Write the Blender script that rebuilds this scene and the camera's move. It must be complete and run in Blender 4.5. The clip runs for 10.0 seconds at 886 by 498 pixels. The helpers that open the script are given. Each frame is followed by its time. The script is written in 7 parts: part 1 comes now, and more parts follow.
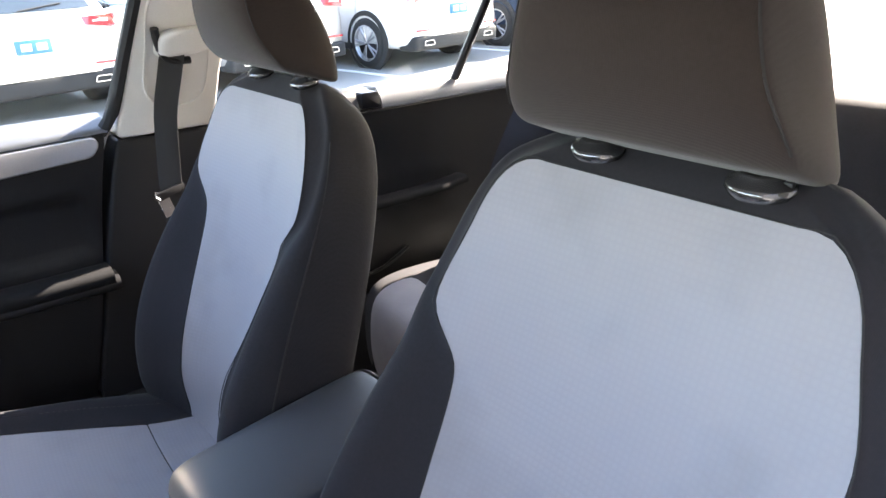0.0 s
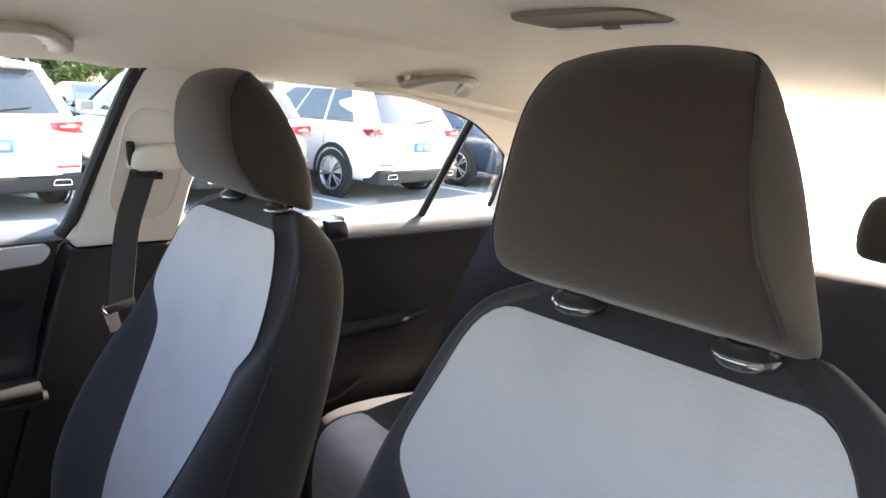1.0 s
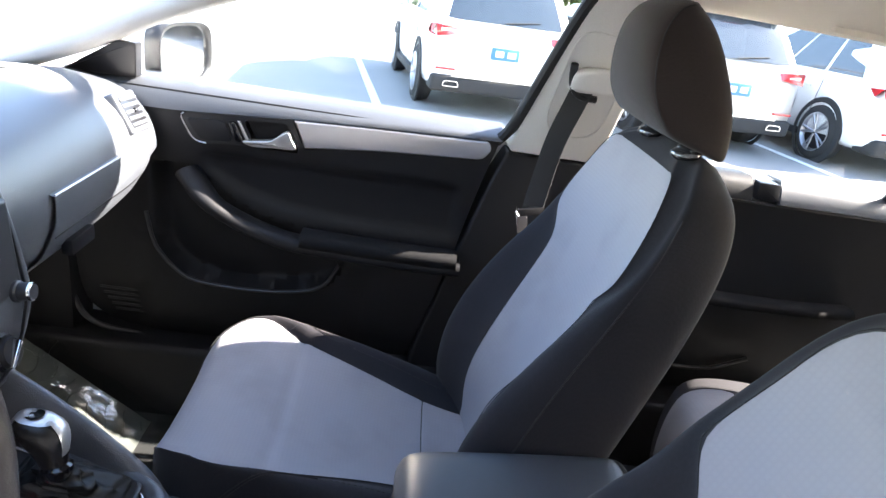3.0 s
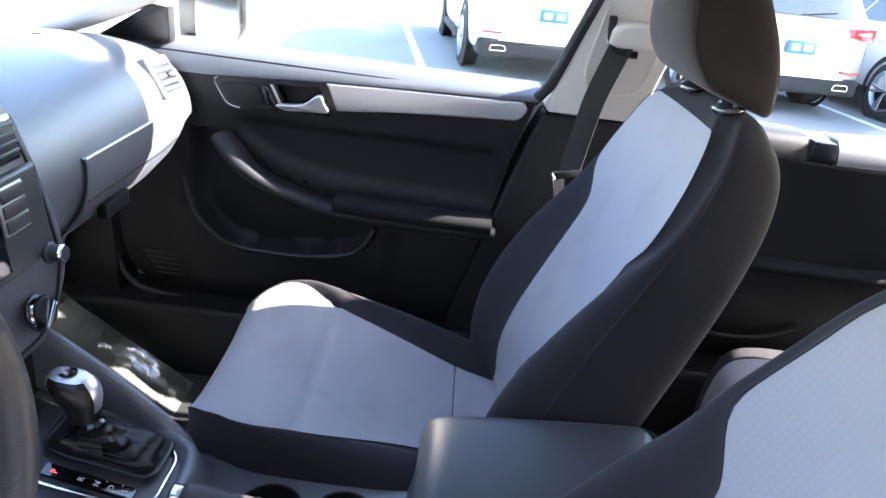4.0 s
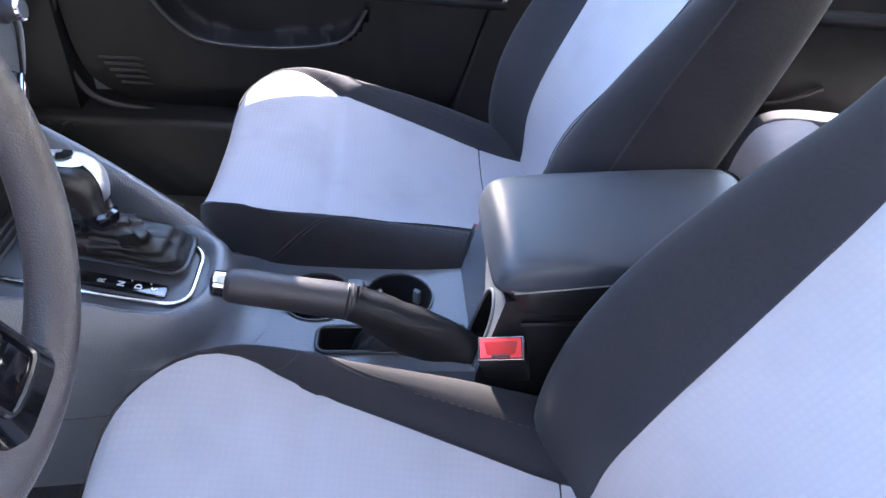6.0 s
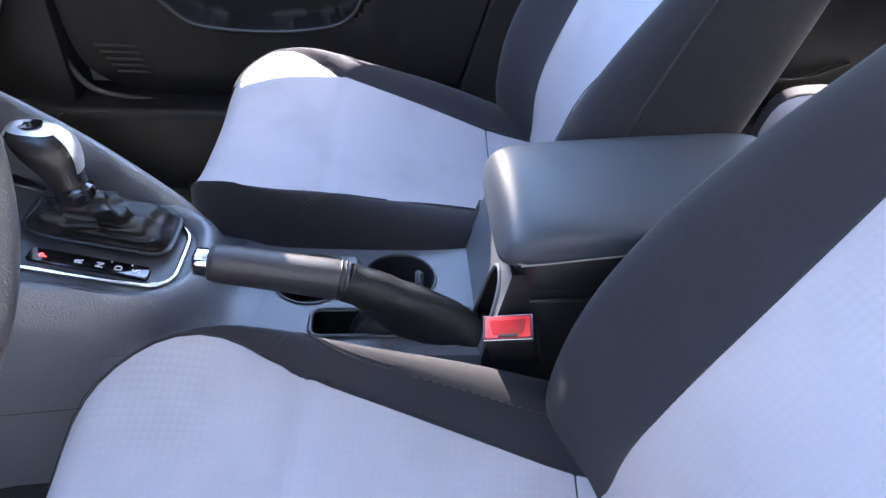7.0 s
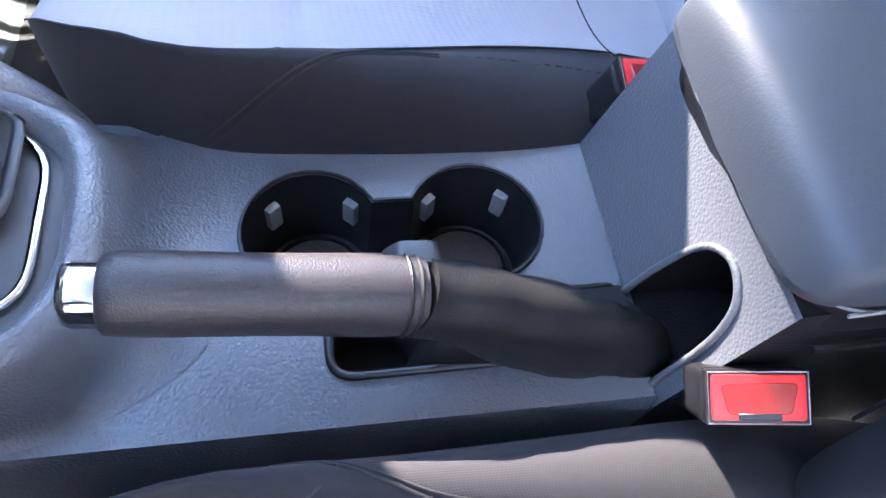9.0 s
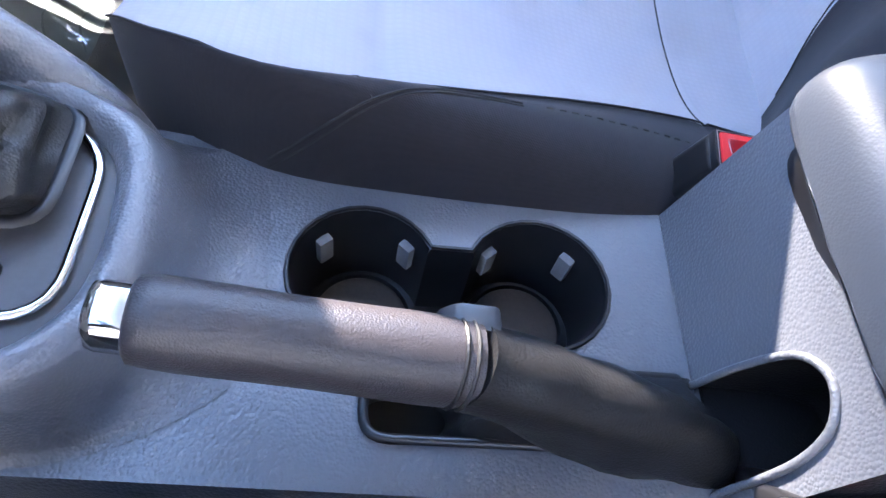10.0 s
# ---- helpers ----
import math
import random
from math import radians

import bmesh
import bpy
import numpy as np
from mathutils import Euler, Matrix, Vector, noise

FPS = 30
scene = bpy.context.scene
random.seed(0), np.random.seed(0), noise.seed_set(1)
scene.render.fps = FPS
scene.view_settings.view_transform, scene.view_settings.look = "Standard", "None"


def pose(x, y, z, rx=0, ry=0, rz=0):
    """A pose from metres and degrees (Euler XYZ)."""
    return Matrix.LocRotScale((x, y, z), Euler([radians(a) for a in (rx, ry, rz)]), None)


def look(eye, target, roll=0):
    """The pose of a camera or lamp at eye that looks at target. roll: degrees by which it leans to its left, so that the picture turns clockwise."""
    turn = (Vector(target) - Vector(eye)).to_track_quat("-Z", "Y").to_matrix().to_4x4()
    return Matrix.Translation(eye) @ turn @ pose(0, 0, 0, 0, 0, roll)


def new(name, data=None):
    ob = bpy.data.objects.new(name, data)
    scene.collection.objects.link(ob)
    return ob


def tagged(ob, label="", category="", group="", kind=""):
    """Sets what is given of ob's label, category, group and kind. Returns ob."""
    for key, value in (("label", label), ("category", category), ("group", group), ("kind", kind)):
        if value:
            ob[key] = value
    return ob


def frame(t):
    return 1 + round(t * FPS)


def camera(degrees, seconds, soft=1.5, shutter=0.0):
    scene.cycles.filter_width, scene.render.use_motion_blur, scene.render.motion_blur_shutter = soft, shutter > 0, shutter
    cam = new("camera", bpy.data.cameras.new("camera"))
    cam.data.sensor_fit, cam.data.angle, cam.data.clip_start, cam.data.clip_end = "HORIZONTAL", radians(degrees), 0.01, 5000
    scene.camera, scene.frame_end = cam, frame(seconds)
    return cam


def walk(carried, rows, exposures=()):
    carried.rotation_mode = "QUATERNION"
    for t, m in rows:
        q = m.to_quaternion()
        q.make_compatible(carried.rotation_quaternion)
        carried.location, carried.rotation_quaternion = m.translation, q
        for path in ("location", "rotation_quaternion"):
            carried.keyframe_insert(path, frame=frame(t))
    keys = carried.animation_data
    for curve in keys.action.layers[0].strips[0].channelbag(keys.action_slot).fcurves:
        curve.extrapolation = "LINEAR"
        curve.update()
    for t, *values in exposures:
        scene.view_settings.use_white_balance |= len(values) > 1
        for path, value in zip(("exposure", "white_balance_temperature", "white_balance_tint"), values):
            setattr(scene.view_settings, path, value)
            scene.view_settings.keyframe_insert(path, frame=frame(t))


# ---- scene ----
cam = camera(67.6, 10.0)

PATH = [
    (0, (-0.627, 0.281, 1.277), (0.811, -0.848, 0.465), -2.7),
    (0.5, (-0.614, 0.284, 1.278), (0.828, -0.989, 0.732), 0.1),
    (1, (-0.595, 0.288, 1.281), (0.84, -1.035, 0.844), 3.0),
    (1.5, (-0.592, 0.293, 1.279), (0.829, -1.052, 0.865), 4.1),
    (2, (-0.594, 0.293, 1.278), (0.939, -0.9, 0.802), 6.8),
    (2.5, (-0.604, 0.257, 1.278), (1.181, -0.389, 0.649), 9.2),
    (3, (-0.612, 0.207, 1.286), (1.239, 0.046, 0.546), 8.4),
    (3.2, (-0.605, 0.196, 1.281), (1.244, 0.105, 0.523), 7.8),
    (4.3, (-0.594, 0.17, 1.267), (1.198, 0.162, 0.38), 5.7),
    (4.5, (-0.593, 0.191, 1.23), (1.159, 0.151, 0.267), 4.8),
    (5, (-0.567, 0.261, 1.181), (1.038, 0.143, -0.007), 3.2),
    (5.5, (-0.544, 0.285, 1.131), (1.011, 0.103, -0.114), 4.6),
    (5.7, (-0.547, 0.288, 1.116), (1.009, 0.087, -0.126), 5.3),
    (6.8, (-0.526, 0.255, 1.079), (1.056, 0.134, -0.138), 2.6),
    (7, (-0.521, 0.261, 1.045), (1.052, 0.123, -0.182), 2.8),
    (7.5, (-0.489, 0.254, 0.974), (0.999, -0.031, -0.332), 7.6),
    (8, (-0.384, 0.282, 0.923), (0.953, -0.223, -0.476), 12.1),
    (8.5, (-0.252, 0.318, 0.917), (0.904, -0.111, -0.657), 9.9),
    (9, (-0.131, 0.354, 0.884), (0.825, 0.012, -0.839), 13.2),
    (9.5, (-0.111, 0.355, 0.858), (0.845, 0.058, -0.873), 14.2),
    (10, (-0.104, 0.361, 0.863), (0.948, 0.136, -0.823), 14.8),
]

EXPOSURES = [(0, 3.68, 7200, 15), (0.6, 3.38, 7500, 15), (2.0, 3.38, 7400, 14), (3.0, 3.45, 6750, 14), (4.4, 3.98, 6350, 15), (5.0, 4.66, 6350, 17), (5.5, 4.66, 6300, 18), (7.0, 4.60, 6250, 18), (7.5, 4.56, 6250, 18), (8.0, 4.55, 6150, 19), (8.5, 4.85, 6250, 18), (9.0, 5.1, 6250, 18), (10, 5.15, 6200, 18)]
walk(cam, [(t, look(eye, target, roll)) for t, eye, target, roll in PATH], EXPOSURES)

# ---- light ----
TO_SUN = Vector((0.122, -0.839, 0.530)).normalized()
world = bpy.data.worlds.new("world")
scene.world = world
world.use_nodes = True
sky = world.node_tree.nodes.new("ShaderNodeTexSky")
sky.sky_type = "NISHITA"
sky.sun_disc = False
sky.sun_elevation = math.asin(TO_SUN.z)
sky.sun_rotation = math.atan2(TO_SUN.x, TO_SUN.y)
world.node_tree.links.new(sky.outputs[0], world.node_tree.nodes["Background"].inputs[0])
world.node_tree.nodes["Background"].inputs[1].default_value = 0.15
sun = new("sun", bpy.data.lights.new("sun", "SUN"))
sun.data.energy = 5.0
sun.data.angle = radians(0.6)
sun.data.color = (1.0, 0.95, 0.86)
sun.matrix_world = look(TO_SUN * 20, (0, 0, 0))
# added lamp in place of reflected sun, through the passenger window onto the console
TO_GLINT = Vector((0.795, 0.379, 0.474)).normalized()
glint = new("added_sun_spot", bpy.data.lights.new("added_sun_spot", "SPOT"))
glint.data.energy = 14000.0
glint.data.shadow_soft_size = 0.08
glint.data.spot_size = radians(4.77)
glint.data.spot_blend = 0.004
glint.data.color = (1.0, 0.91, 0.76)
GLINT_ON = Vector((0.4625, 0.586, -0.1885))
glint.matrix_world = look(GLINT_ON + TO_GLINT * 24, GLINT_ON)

# ---- materials ----
def node_mat(name):
    m = bpy.data.materials.new(name)
    m.use_nodes = True
    t = m.node_tree
    return m, t, t.nodes["Principled BSDF"]


def surface(name, color, rough=0.6, metal=0.0, vary=0.12, scale=6.0, grain=0.0, grain_scale=400.0, fine=0.06,
            coat=0.0, sheen=0.0, wear=0.0, specular=0.5):
    """Base colour with broad and fine variation, a fine relief and a slightly uneven roughness."""
    m, t, b = node_mat(name)
    n, l = t.nodes.new, t.links.new
    tc = n("ShaderNodeTexCoord")
    big = n("ShaderNodeTexNoise")
    big.inputs["Scale"].default_value = scale
    big.inputs["Detail"].default_value = 4
    small = n("ShaderNodeTexNoise")
    small.inputs["Scale"].default_value = grain_scale
    small.inputs["Detail"].default_value = 2
    for x in (big, small):
        l(tc.outputs["Object"], x.inputs["Vector"])
    mix = n("ShaderNodeMix")
    mix.data_type = "RGBA"
    mix.inputs["A"].default_value = (*[c * (1 - vary) for c in color], 1)
    mix.inputs["B"].default_value = (*[min(1, c * (1 + vary)) for c in color], 1)
    l(big.outputs["Fac"], mix.inputs["Factor"])
    mix2 = n("ShaderNodeMix")
    mix2.data_type = "RGBA"
    mix2.blend_type = "MULTIPLY"
    ramp = n("ShaderNodeMapRange")
    ramp.inputs["To Min"].default_value = 1 - fine * 3
    ramp.inputs["To Max"].default_value = 1 + fine * 3
    l(small.outputs["Fac"], ramp.inputs["Value"])
    comb = n("ShaderNodeCombineColor")
    for i in range(3):
        l(ramp.outputs[0], comb.inputs[i])
    mix2.inputs["Factor"].default_value = 1
    l(mix.outputs["Result"], mix2.inputs["A"])
    l(comb.outputs[0], mix2.inputs["B"])
    l(mix2.outputs["Result"], b.inputs["Base Color"])
    rr = n("ShaderNodeMapRange")
    rr.inputs["To Min"].default_value = max(0.02, rough - 0.08)
    rr.inputs["To Max"].default_value = min(1, rough + 0.08 + wear)
    l(big.outputs["Fac"], rr.inputs["Value"])
    l(rr.outputs[0], b.inputs["Roughness"])
    b.inputs["Metallic"].default_value = metal
    b.inputs["Coat Weight"].default_value = coat
    b.inputs["Sheen Weight"].default_value = sheen
    b.inputs["Specular IOR Level"].default_value = specular
    if grain:
        bump = n("ShaderNodeBump")
        bump.inputs["Strength"].default_value = grain
        bump.inputs["Distance"].default_value = 0.0012
        l(small.outputs["Fac"], bump.inputs["Height"])
        l(bump.outputs[0], b.inputs["Normal"])
    return m


def leather_grain(name, color, rough=0.45, cell=260.0, depth=0.5, specular=0.5):
    """Moulded plastic with a pebbled grain."""
    m, t, b = node_mat(name)
    n, l = t.nodes.new, t.links.new
    tc = n("ShaderNodeTexCoord")
    v = n("ShaderNodeTexVoronoi")
    v.feature = "SMOOTH_F1"
    v.inputs["Smoothness"].default_value = 0.35
    v.inputs["Scale"].default_value = cell
    nz = n("ShaderNodeTexNoise")
    nz.inputs["Scale"].default_value = 5.0
    l(tc.outputs["Object"], v.inputs["Vector"])
    l(tc.outputs["Object"], nz.inputs["Vector"])
    mix = n("ShaderNodeMix")
    mix.data_type = "RGBA"
    mix.inputs["A"].default_value = (*[c * 0.85 for c in color], 1)
    mix.inputs["B"].default_value = (*[c * 1.18 for c in color], 1)
    l(nz.outputs["Fac"], mix.inputs["Factor"])
    l(mix.outputs["Result"], b.inputs["Base Color"])
    b.inputs["Specular IOR Level"].default_value = specular
    rr = n("ShaderNodeMapRange")
    rr.inputs["To Min"].default_value = rough - 0.06
    rr.inputs["To Max"].default_value = rough + 0.1
    l(nz.outputs["Fac"], rr.inputs["Value"])
    l(rr.outputs[0], b.inputs["Roughness"])
    bump = n("ShaderNodeBump")
    bump.inputs["Strength"].default_value = min(1.0, depth)
    bump.inputs["Distance"].default_value = 0.0012 * max(1.0, 420.0 / cell) ** 1.5
    bump.invert = True
    l(v.outputs["Distance"], bump.inputs["Height"])
    l(bump.outputs[0], b.inputs["Normal"])
    return m


def dimpled_cloth(name, color, along, pitch=0.0068, stain=0.12):
    """Woven seat cloth with an embossed grid of small squares; along: weights of (y, z) for the second axis."""
    m, t, b = node_mat(name)
    n, l = t.nodes.new, t.links.new
    tc = n("ShaderNodeTexCoord")
    sep = n("ShaderNodeSeparateXYZ")
    l(tc.outputs["Object"], sep.inputs[0])

    def math_node(op, a, c=None):
        k = n("ShaderNodeMath")
        k.operation = op
        for i, q in enumerate((a, c)):
            if q is None:
                continue
            if isinstance(q, (int, float)):
                k.inputs[i].default_value = q
            else:
                l(q, k.inputs[i])
        return k.outputs[0]

    second = math_node("ADD", math_node("MULTIPLY", sep.outputs[1], along[0]), math_node("MULTIPLY", sep.outputs[2], along[1]))
    f = 2 * math.pi / (pitch * 2)
    sx = math_node("ABSOLUTE", math_node("SINE", math_node("MULTIPLY", sep.outputs[0], f)))
    sy = math_node("ABSOLUTE", math_node("SINE", math_node("MULTIPLY", second, f)))
    grid = math_node("MULTIPLY", sx, sy)
    weave = n("ShaderNodeTexNoise")
    weave.inputs["Scale"].default_value = 900
    stains = n("ShaderNodeTexNoise")
    stains.inputs["Scale"].default_value = 7.0
    stains.inputs["Detail"].default_value = 5
    for x in (weave, stains):
        l(tc.outputs["Object"], x.inputs["Vector"])
    height = math_node("ADD", grid, math_node("MULTIPLY", weave.outputs["Fac"], 0.5))
    bump = n("ShaderNodeBump")
    bump.inputs["Strength"].default_value = 0.13
    bump.inputs["Distance"].default_value = 0.0012
    l(height, bump.inputs["Height"])
    l(bump.outputs[0], b.inputs["Normal"])
    ramp = n("ShaderNodeValToRGB")
    ramp.color_ramp.elements[0].position = 0.32
    ramp.color_ramp.elements[0].color = (*[c * (1 - stain) for c in color], 1)
    ramp.color_ramp.elements[1].position = 0.5
    ramp.color_ramp.elements[1].color = (*color, 1)
    l(stains.outputs["Fac"], ramp.inputs[0])
    tone = n("ShaderNodeMapRange")
    tone.inputs["To Min"].default_value = 0.984
    tone.inputs["To Max"].default_value = 1.014
    l(grid, tone.inputs["Value"])
    comb = n("ShaderNodeCombineColor")
    for i in range(3):
        l(tone.outputs[0], comb.inputs[i])
    shade2 = n("ShaderNodeMix")
    shade2.data_type = "RGBA"
    shade2.blend_type = "MULTIPLY"
    shade2.inputs["Factor"].default_value = 1
    l(ramp.outputs[0], shade2.inputs["A"])
    l(comb.outputs[0], shade2.inputs["B"])
    l(shade2.outputs["Result"], b.inputs["Base Color"])
    b.inputs["Roughness"].default_value = 0.85
    b.inputs["Sheen Weight"].default_value = 0.15
    b.inputs["Specular IOR Level"].default_value = 0.2
    return m


def woven_cloth(name, color, pitch=0.0016, depth=0.35, sheen=0.1):
    """Plain dark seat cloth with a fine diagonal weave and a little lint."""
    m, t, b = node_mat(name)
    n, l = t.nodes.new, t.links.new
    tc, sep = n("ShaderNodeTexCoord"), n("ShaderNodeSeparateXYZ")
    l(tc.outputs["Object"], sep.inputs[0])

    def calc(op, a, c=None):
        k = n("ShaderNodeMath")
        k.operation = op
        for i, q in enumerate((a, c)):
            if isinstance(q, (int, float)):
                k.inputs[i].default_value = q
            elif q is not None:
                l(q, k.inputs[i])
        return k.outputs[0]

    f = 2 * math.pi / pitch
    up = calc("SUBTRACT", sep.outputs[2], calc("MULTIPLY", sep.outputs[1], 0.9))
    wa = calc("SINE", calc("MULTIPLY", calc("ADD", sep.outputs[0], up), f * 0.5))
    wb = calc("SINE", calc("MULTIPLY", calc("SUBTRACT", sep.outputs[0], up), f * 0.5))
    weave = calc("MULTIPLY", wa, wb)
    broad, lint = n("ShaderNodeTexNoise"), n("ShaderNodeTexNoise")
    broad.inputs["Scale"].default_value, broad.inputs["Detail"].default_value = 7.0, 4
    lint.inputs["Scale"].default_value, lint.inputs["Detail"].default_value = 260.0, 3
    for x in (broad, lint):
        l(tc.outputs["Object"], x.inputs["Vector"])
    tone = calc("ADD", calc("ADD", 0.62, calc("MULTIPLY", broad.outputs["Fac"], 0.4)), calc("ADD", calc("MULTIPLY", weave, 0.07), calc("MULTIPLY", lint.outputs["Fac"], 0.36)))
    mix = n("ShaderNodeVectorMath")
    mix.operation = "SCALE"
    mix.inputs[0].default_value = color
    l(tone, mix.inputs["Scale"])
    l(mix.outputs[0], b.inputs["Base Color"])
    bump = n("ShaderNodeBump")
    bump.inputs["Strength"].default_value = depth
    bump.inputs["Distance"].default_value = 0.0004
    l(weave, bump.inputs["Height"])
    l(bump.outputs[0], b.inputs["Normal"])
    b.inputs["Roughness"].default_value = 0.88
    b.inputs["Sheen Weight"].default_value = sheen
    b.inputs["Specular IOR Level"].default_value = 0.22
    return m


def clear_pane(name, tint=(0.93, 0.96, 0.95), gloss=1.0, rough=0.0, wrinkle=0.0, least=0.03):
    """Thin clear sheet: lets light straight through and mirrors by Fresnel."""
    m, t, b = node_mat(name)
    t.nodes.remove(b)
    n, l = t.nodes.new, t.links.new
    tr, gl, mx, lw = n("ShaderNodeBsdfTransparent"), n("ShaderNodeBsdfGlossy"), n("ShaderNodeMixShader"), n("ShaderNodeLayerWeight")
    tr.inputs[0].default_value = (*tint, 1)
    gl.inputs[0].default_value = (gloss, gloss, gloss, 1)
    gl.inputs["Roughness"].default_value = rough
    lw.inputs["Blend"].default_value = 0.5
    pw = n("ShaderNodeMath")
    pw.operation = "POWER"
    pw.inputs[1].default_value = 4.0
    fr = n("ShaderNodeMapRange")
    fr.inputs["To Min"].default_value = least * gloss
    fr.inputs["To Max"].default_value = 0.75 * gloss
    l(lw.outputs["Facing"], pw.inputs[0])
    l(pw.outputs[0], fr.inputs["Value"])
    if wrinkle:
        nz = n("ShaderNodeTexNoise")
        nz.inputs["Scale"].default_value = 28
        nz.inputs["Detail"].default_value = 3
        bump = n("ShaderNodeBump")
        bump.inputs["Strength"].default_value = wrinkle
        bump.inputs["Distance"].default_value = 0.02
        tc = n("ShaderNodeTexCoord")
        l(tc.outputs["Object"], nz.inputs["Vector"])
        l(nz.outputs["Fac"], bump.inputs["Height"])
        l(bump.outputs[0], gl.inputs["Normal"])
        l(bump.outputs[0], lw.inputs["Normal"])
    l(fr.outputs[0], mx.inputs[0])
    l(tr.outputs[0], mx.inputs[1])
    l(gl.outputs[0], mx.inputs[2])
    l(mx.outputs[0], t.nodes["Material Output"].inputs[0])
    return m


def asphalt_mat():
    m = surface("asphalt", (0.25, 0.247, 0.240), 0.9, vary=0.25, scale=0.6, grain=0.8, grain_scale=90, fine=0.15)
    return m


CLOTH_BACK = dimpled_cloth("grey_cloth_back", (0.338, 0.331, 0.362), (-0.326, 0.946))
CLOTH_SEAT = dimpled_cloth("grey_cloth_seat", (0.338, 0.331, 0.362), (0.97, 0.24))
DARK_CLOTH = woven_cloth("charcoal_cloth", (0.0220, 0.0205, 0.0248), 0.0012, 0.14, 0.08)
BROWN_CLOTH = woven_cloth("brown_grey_cloth", (0.0290, 0.0212, 0.0200), 0.0013, 0.18, 0.18)
GRIP_SKIN = leather_grain("grip_leather", (0.034, 0.030, 0.034), 0.36, 1000, 0.25)
THREAD = surface("dark_thread", (0.02, 0.02, 0.022), 0.8, fine=0.1)
TAN_THREAD = surface("tan_thread", (0.050, 0.047, 0.044), 0.8, fine=0.1)
GREY_THREAD = surface("grey_thread", (0.22, 0.21, 0.20), 0.8, fine=0.1)
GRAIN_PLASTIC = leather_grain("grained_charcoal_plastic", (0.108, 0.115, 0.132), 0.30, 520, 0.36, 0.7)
DASH_PLASTIC = leather_grain("soft_dash_plastic", (0.085, 0.093, 0.108), 0.36, 700, 0.3, 0.85)
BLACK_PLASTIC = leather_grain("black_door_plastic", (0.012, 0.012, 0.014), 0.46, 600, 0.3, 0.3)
SOFT_BLACK = surface("soft_black_padding", (0.010, 0.010, 0.011), 0.8, vary=0.15, grain=0.3, grain_scale=700, fine=0.1, specular=0.15)
# lighter than the door's black: highlights on its rounded edges put into colour
LIP_PLASTIC = surface("edge_highlight_black", (0.045, 0.045, 0.048), 0.30, fine=0.05)
SMOOTH_BLACK = surface("smooth_black_plastic", (0.012, 0.012, 0.014), 0.35, fine=0.05)
DARK_CHROME = surface("dark_chrome", (0.16, 0.16, 0.17), 0.14, metal=0.85, fine=0.03)
GLOSS_BLACK = surface("gloss_black", (0.008, 0.008, 0.010), 0.08, fine=0.02, coat=0.5)
GLOSS_GREY = surface("gloss_dark_grey", (0.16, 0.16, 0.17), 0.14, metal=0.85, fine=0.02, coat=0.6)
LEATHERETTE = leather_grain("black_leatherette", (0.046, 0.053, 0.066), 0.40, 700, 0.08, 0.36)
GAITER_SKIN = leather_grain("gaiter_leather", (0.012, 0.012, 0.013), 0.40, 700, 0.2, 0.35)
WHEEL_SKIN = leather_grain("wheel_leather", (0.075, 0.066, 0.068), 0.36, 600, 0.3)
SATIN = surface("satin_silver", (0.62, 0.60, 0.60), 0.32, metal=0.85, vary=0.06, grain=0.1, grain_scale=600, fine=0.03)
CHROME = surface("chrome", (0.80, 0.80, 0.81), 0.10, metal=1.0, vary=0.04, fine=0.01)
ALLOY = surface("alloy_rim", (0.45, 0.45, 0.47), 0.3, metal=0.9, vary=0.05)
LIGHT_TRIM = surface("pale_grey_pillar_plastic", (0.80, 0.78, 0.74), 0.6, vary=0.05, grain=0.3, grain_scale=500, fine=0.03)
HEADLINER = surface("beige_headliner_cloth", (0.82, 0.75, 0.65), 0.95, vary=0.06, grain=0.4, grain_scale=700, fine=0.06, specular=0.15)
BEIGE_PLASTIC = surface("beige_plastic", (0.68, 0.62, 0.54), 0.5, vary=0.05, fine=0.03)
WEBBING = surface("belt_webbing", (0.022, 0.020, 0.020), 0.75, vary=0.1, grain=0.8, grain_scale=900, fine=0.15, sheen=0.2)
RED_PLASTIC = surface("red_plastic", (0.75, 0.03, 0.035), 0.3, vary=0.06, fine=0.03)
RED_DEEP = surface("shaded_red_plastic", (0.34, 0.012, 0.016), 0.10, vary=0.35, scale=60, fine=0.05, coat=0.6)
SHELF_CLOTH = surface("grey_shelf_cloth", (0.60, 0.58, 0.55), 0.95, vary=0.1, grain=0.6, grain_scale=600, fine=0.12)
CARPET = surface("black_carpet", (0.020, 0.020, 0.022), 1.0, vary=0.3, scale=20, grain=1.0, grain_scale=500, fine=0.25)
PRINT = surface("print_dark", (0.03, 0.03, 0.04), 0.6)
PAPER = surface("white_print", (0.75, 0.75, 0.75), 0.6)
RUBBER = surface("rubber", (0.018, 0.018, 0.019), 0.8, vary=0.2, grain=0.4, grain_scale=200, fine=0.1)
SCREEN = surface("dark_screen", (0.012, 0.014, 0.02), 0.06, fine=0.02)
GLASS = clear_pane("window_glass", (0.95, 0.97, 0.96))
FILM = clear_pane("clear_film", (0.82, 0.85, 0.82), 1.0, 0.13, 0.25, least=0.12)
MIRROR = surface("mirror_glass", (0.85, 0.87, 0.88), 0.01, metal=1.0, vary=0.01, fine=0.0)
WHITE_PAINT = surface("white_car_paint", (0.80, 0.80, 0.79), 0.25, vary=0.02, coat=0.7, fine=0.01)
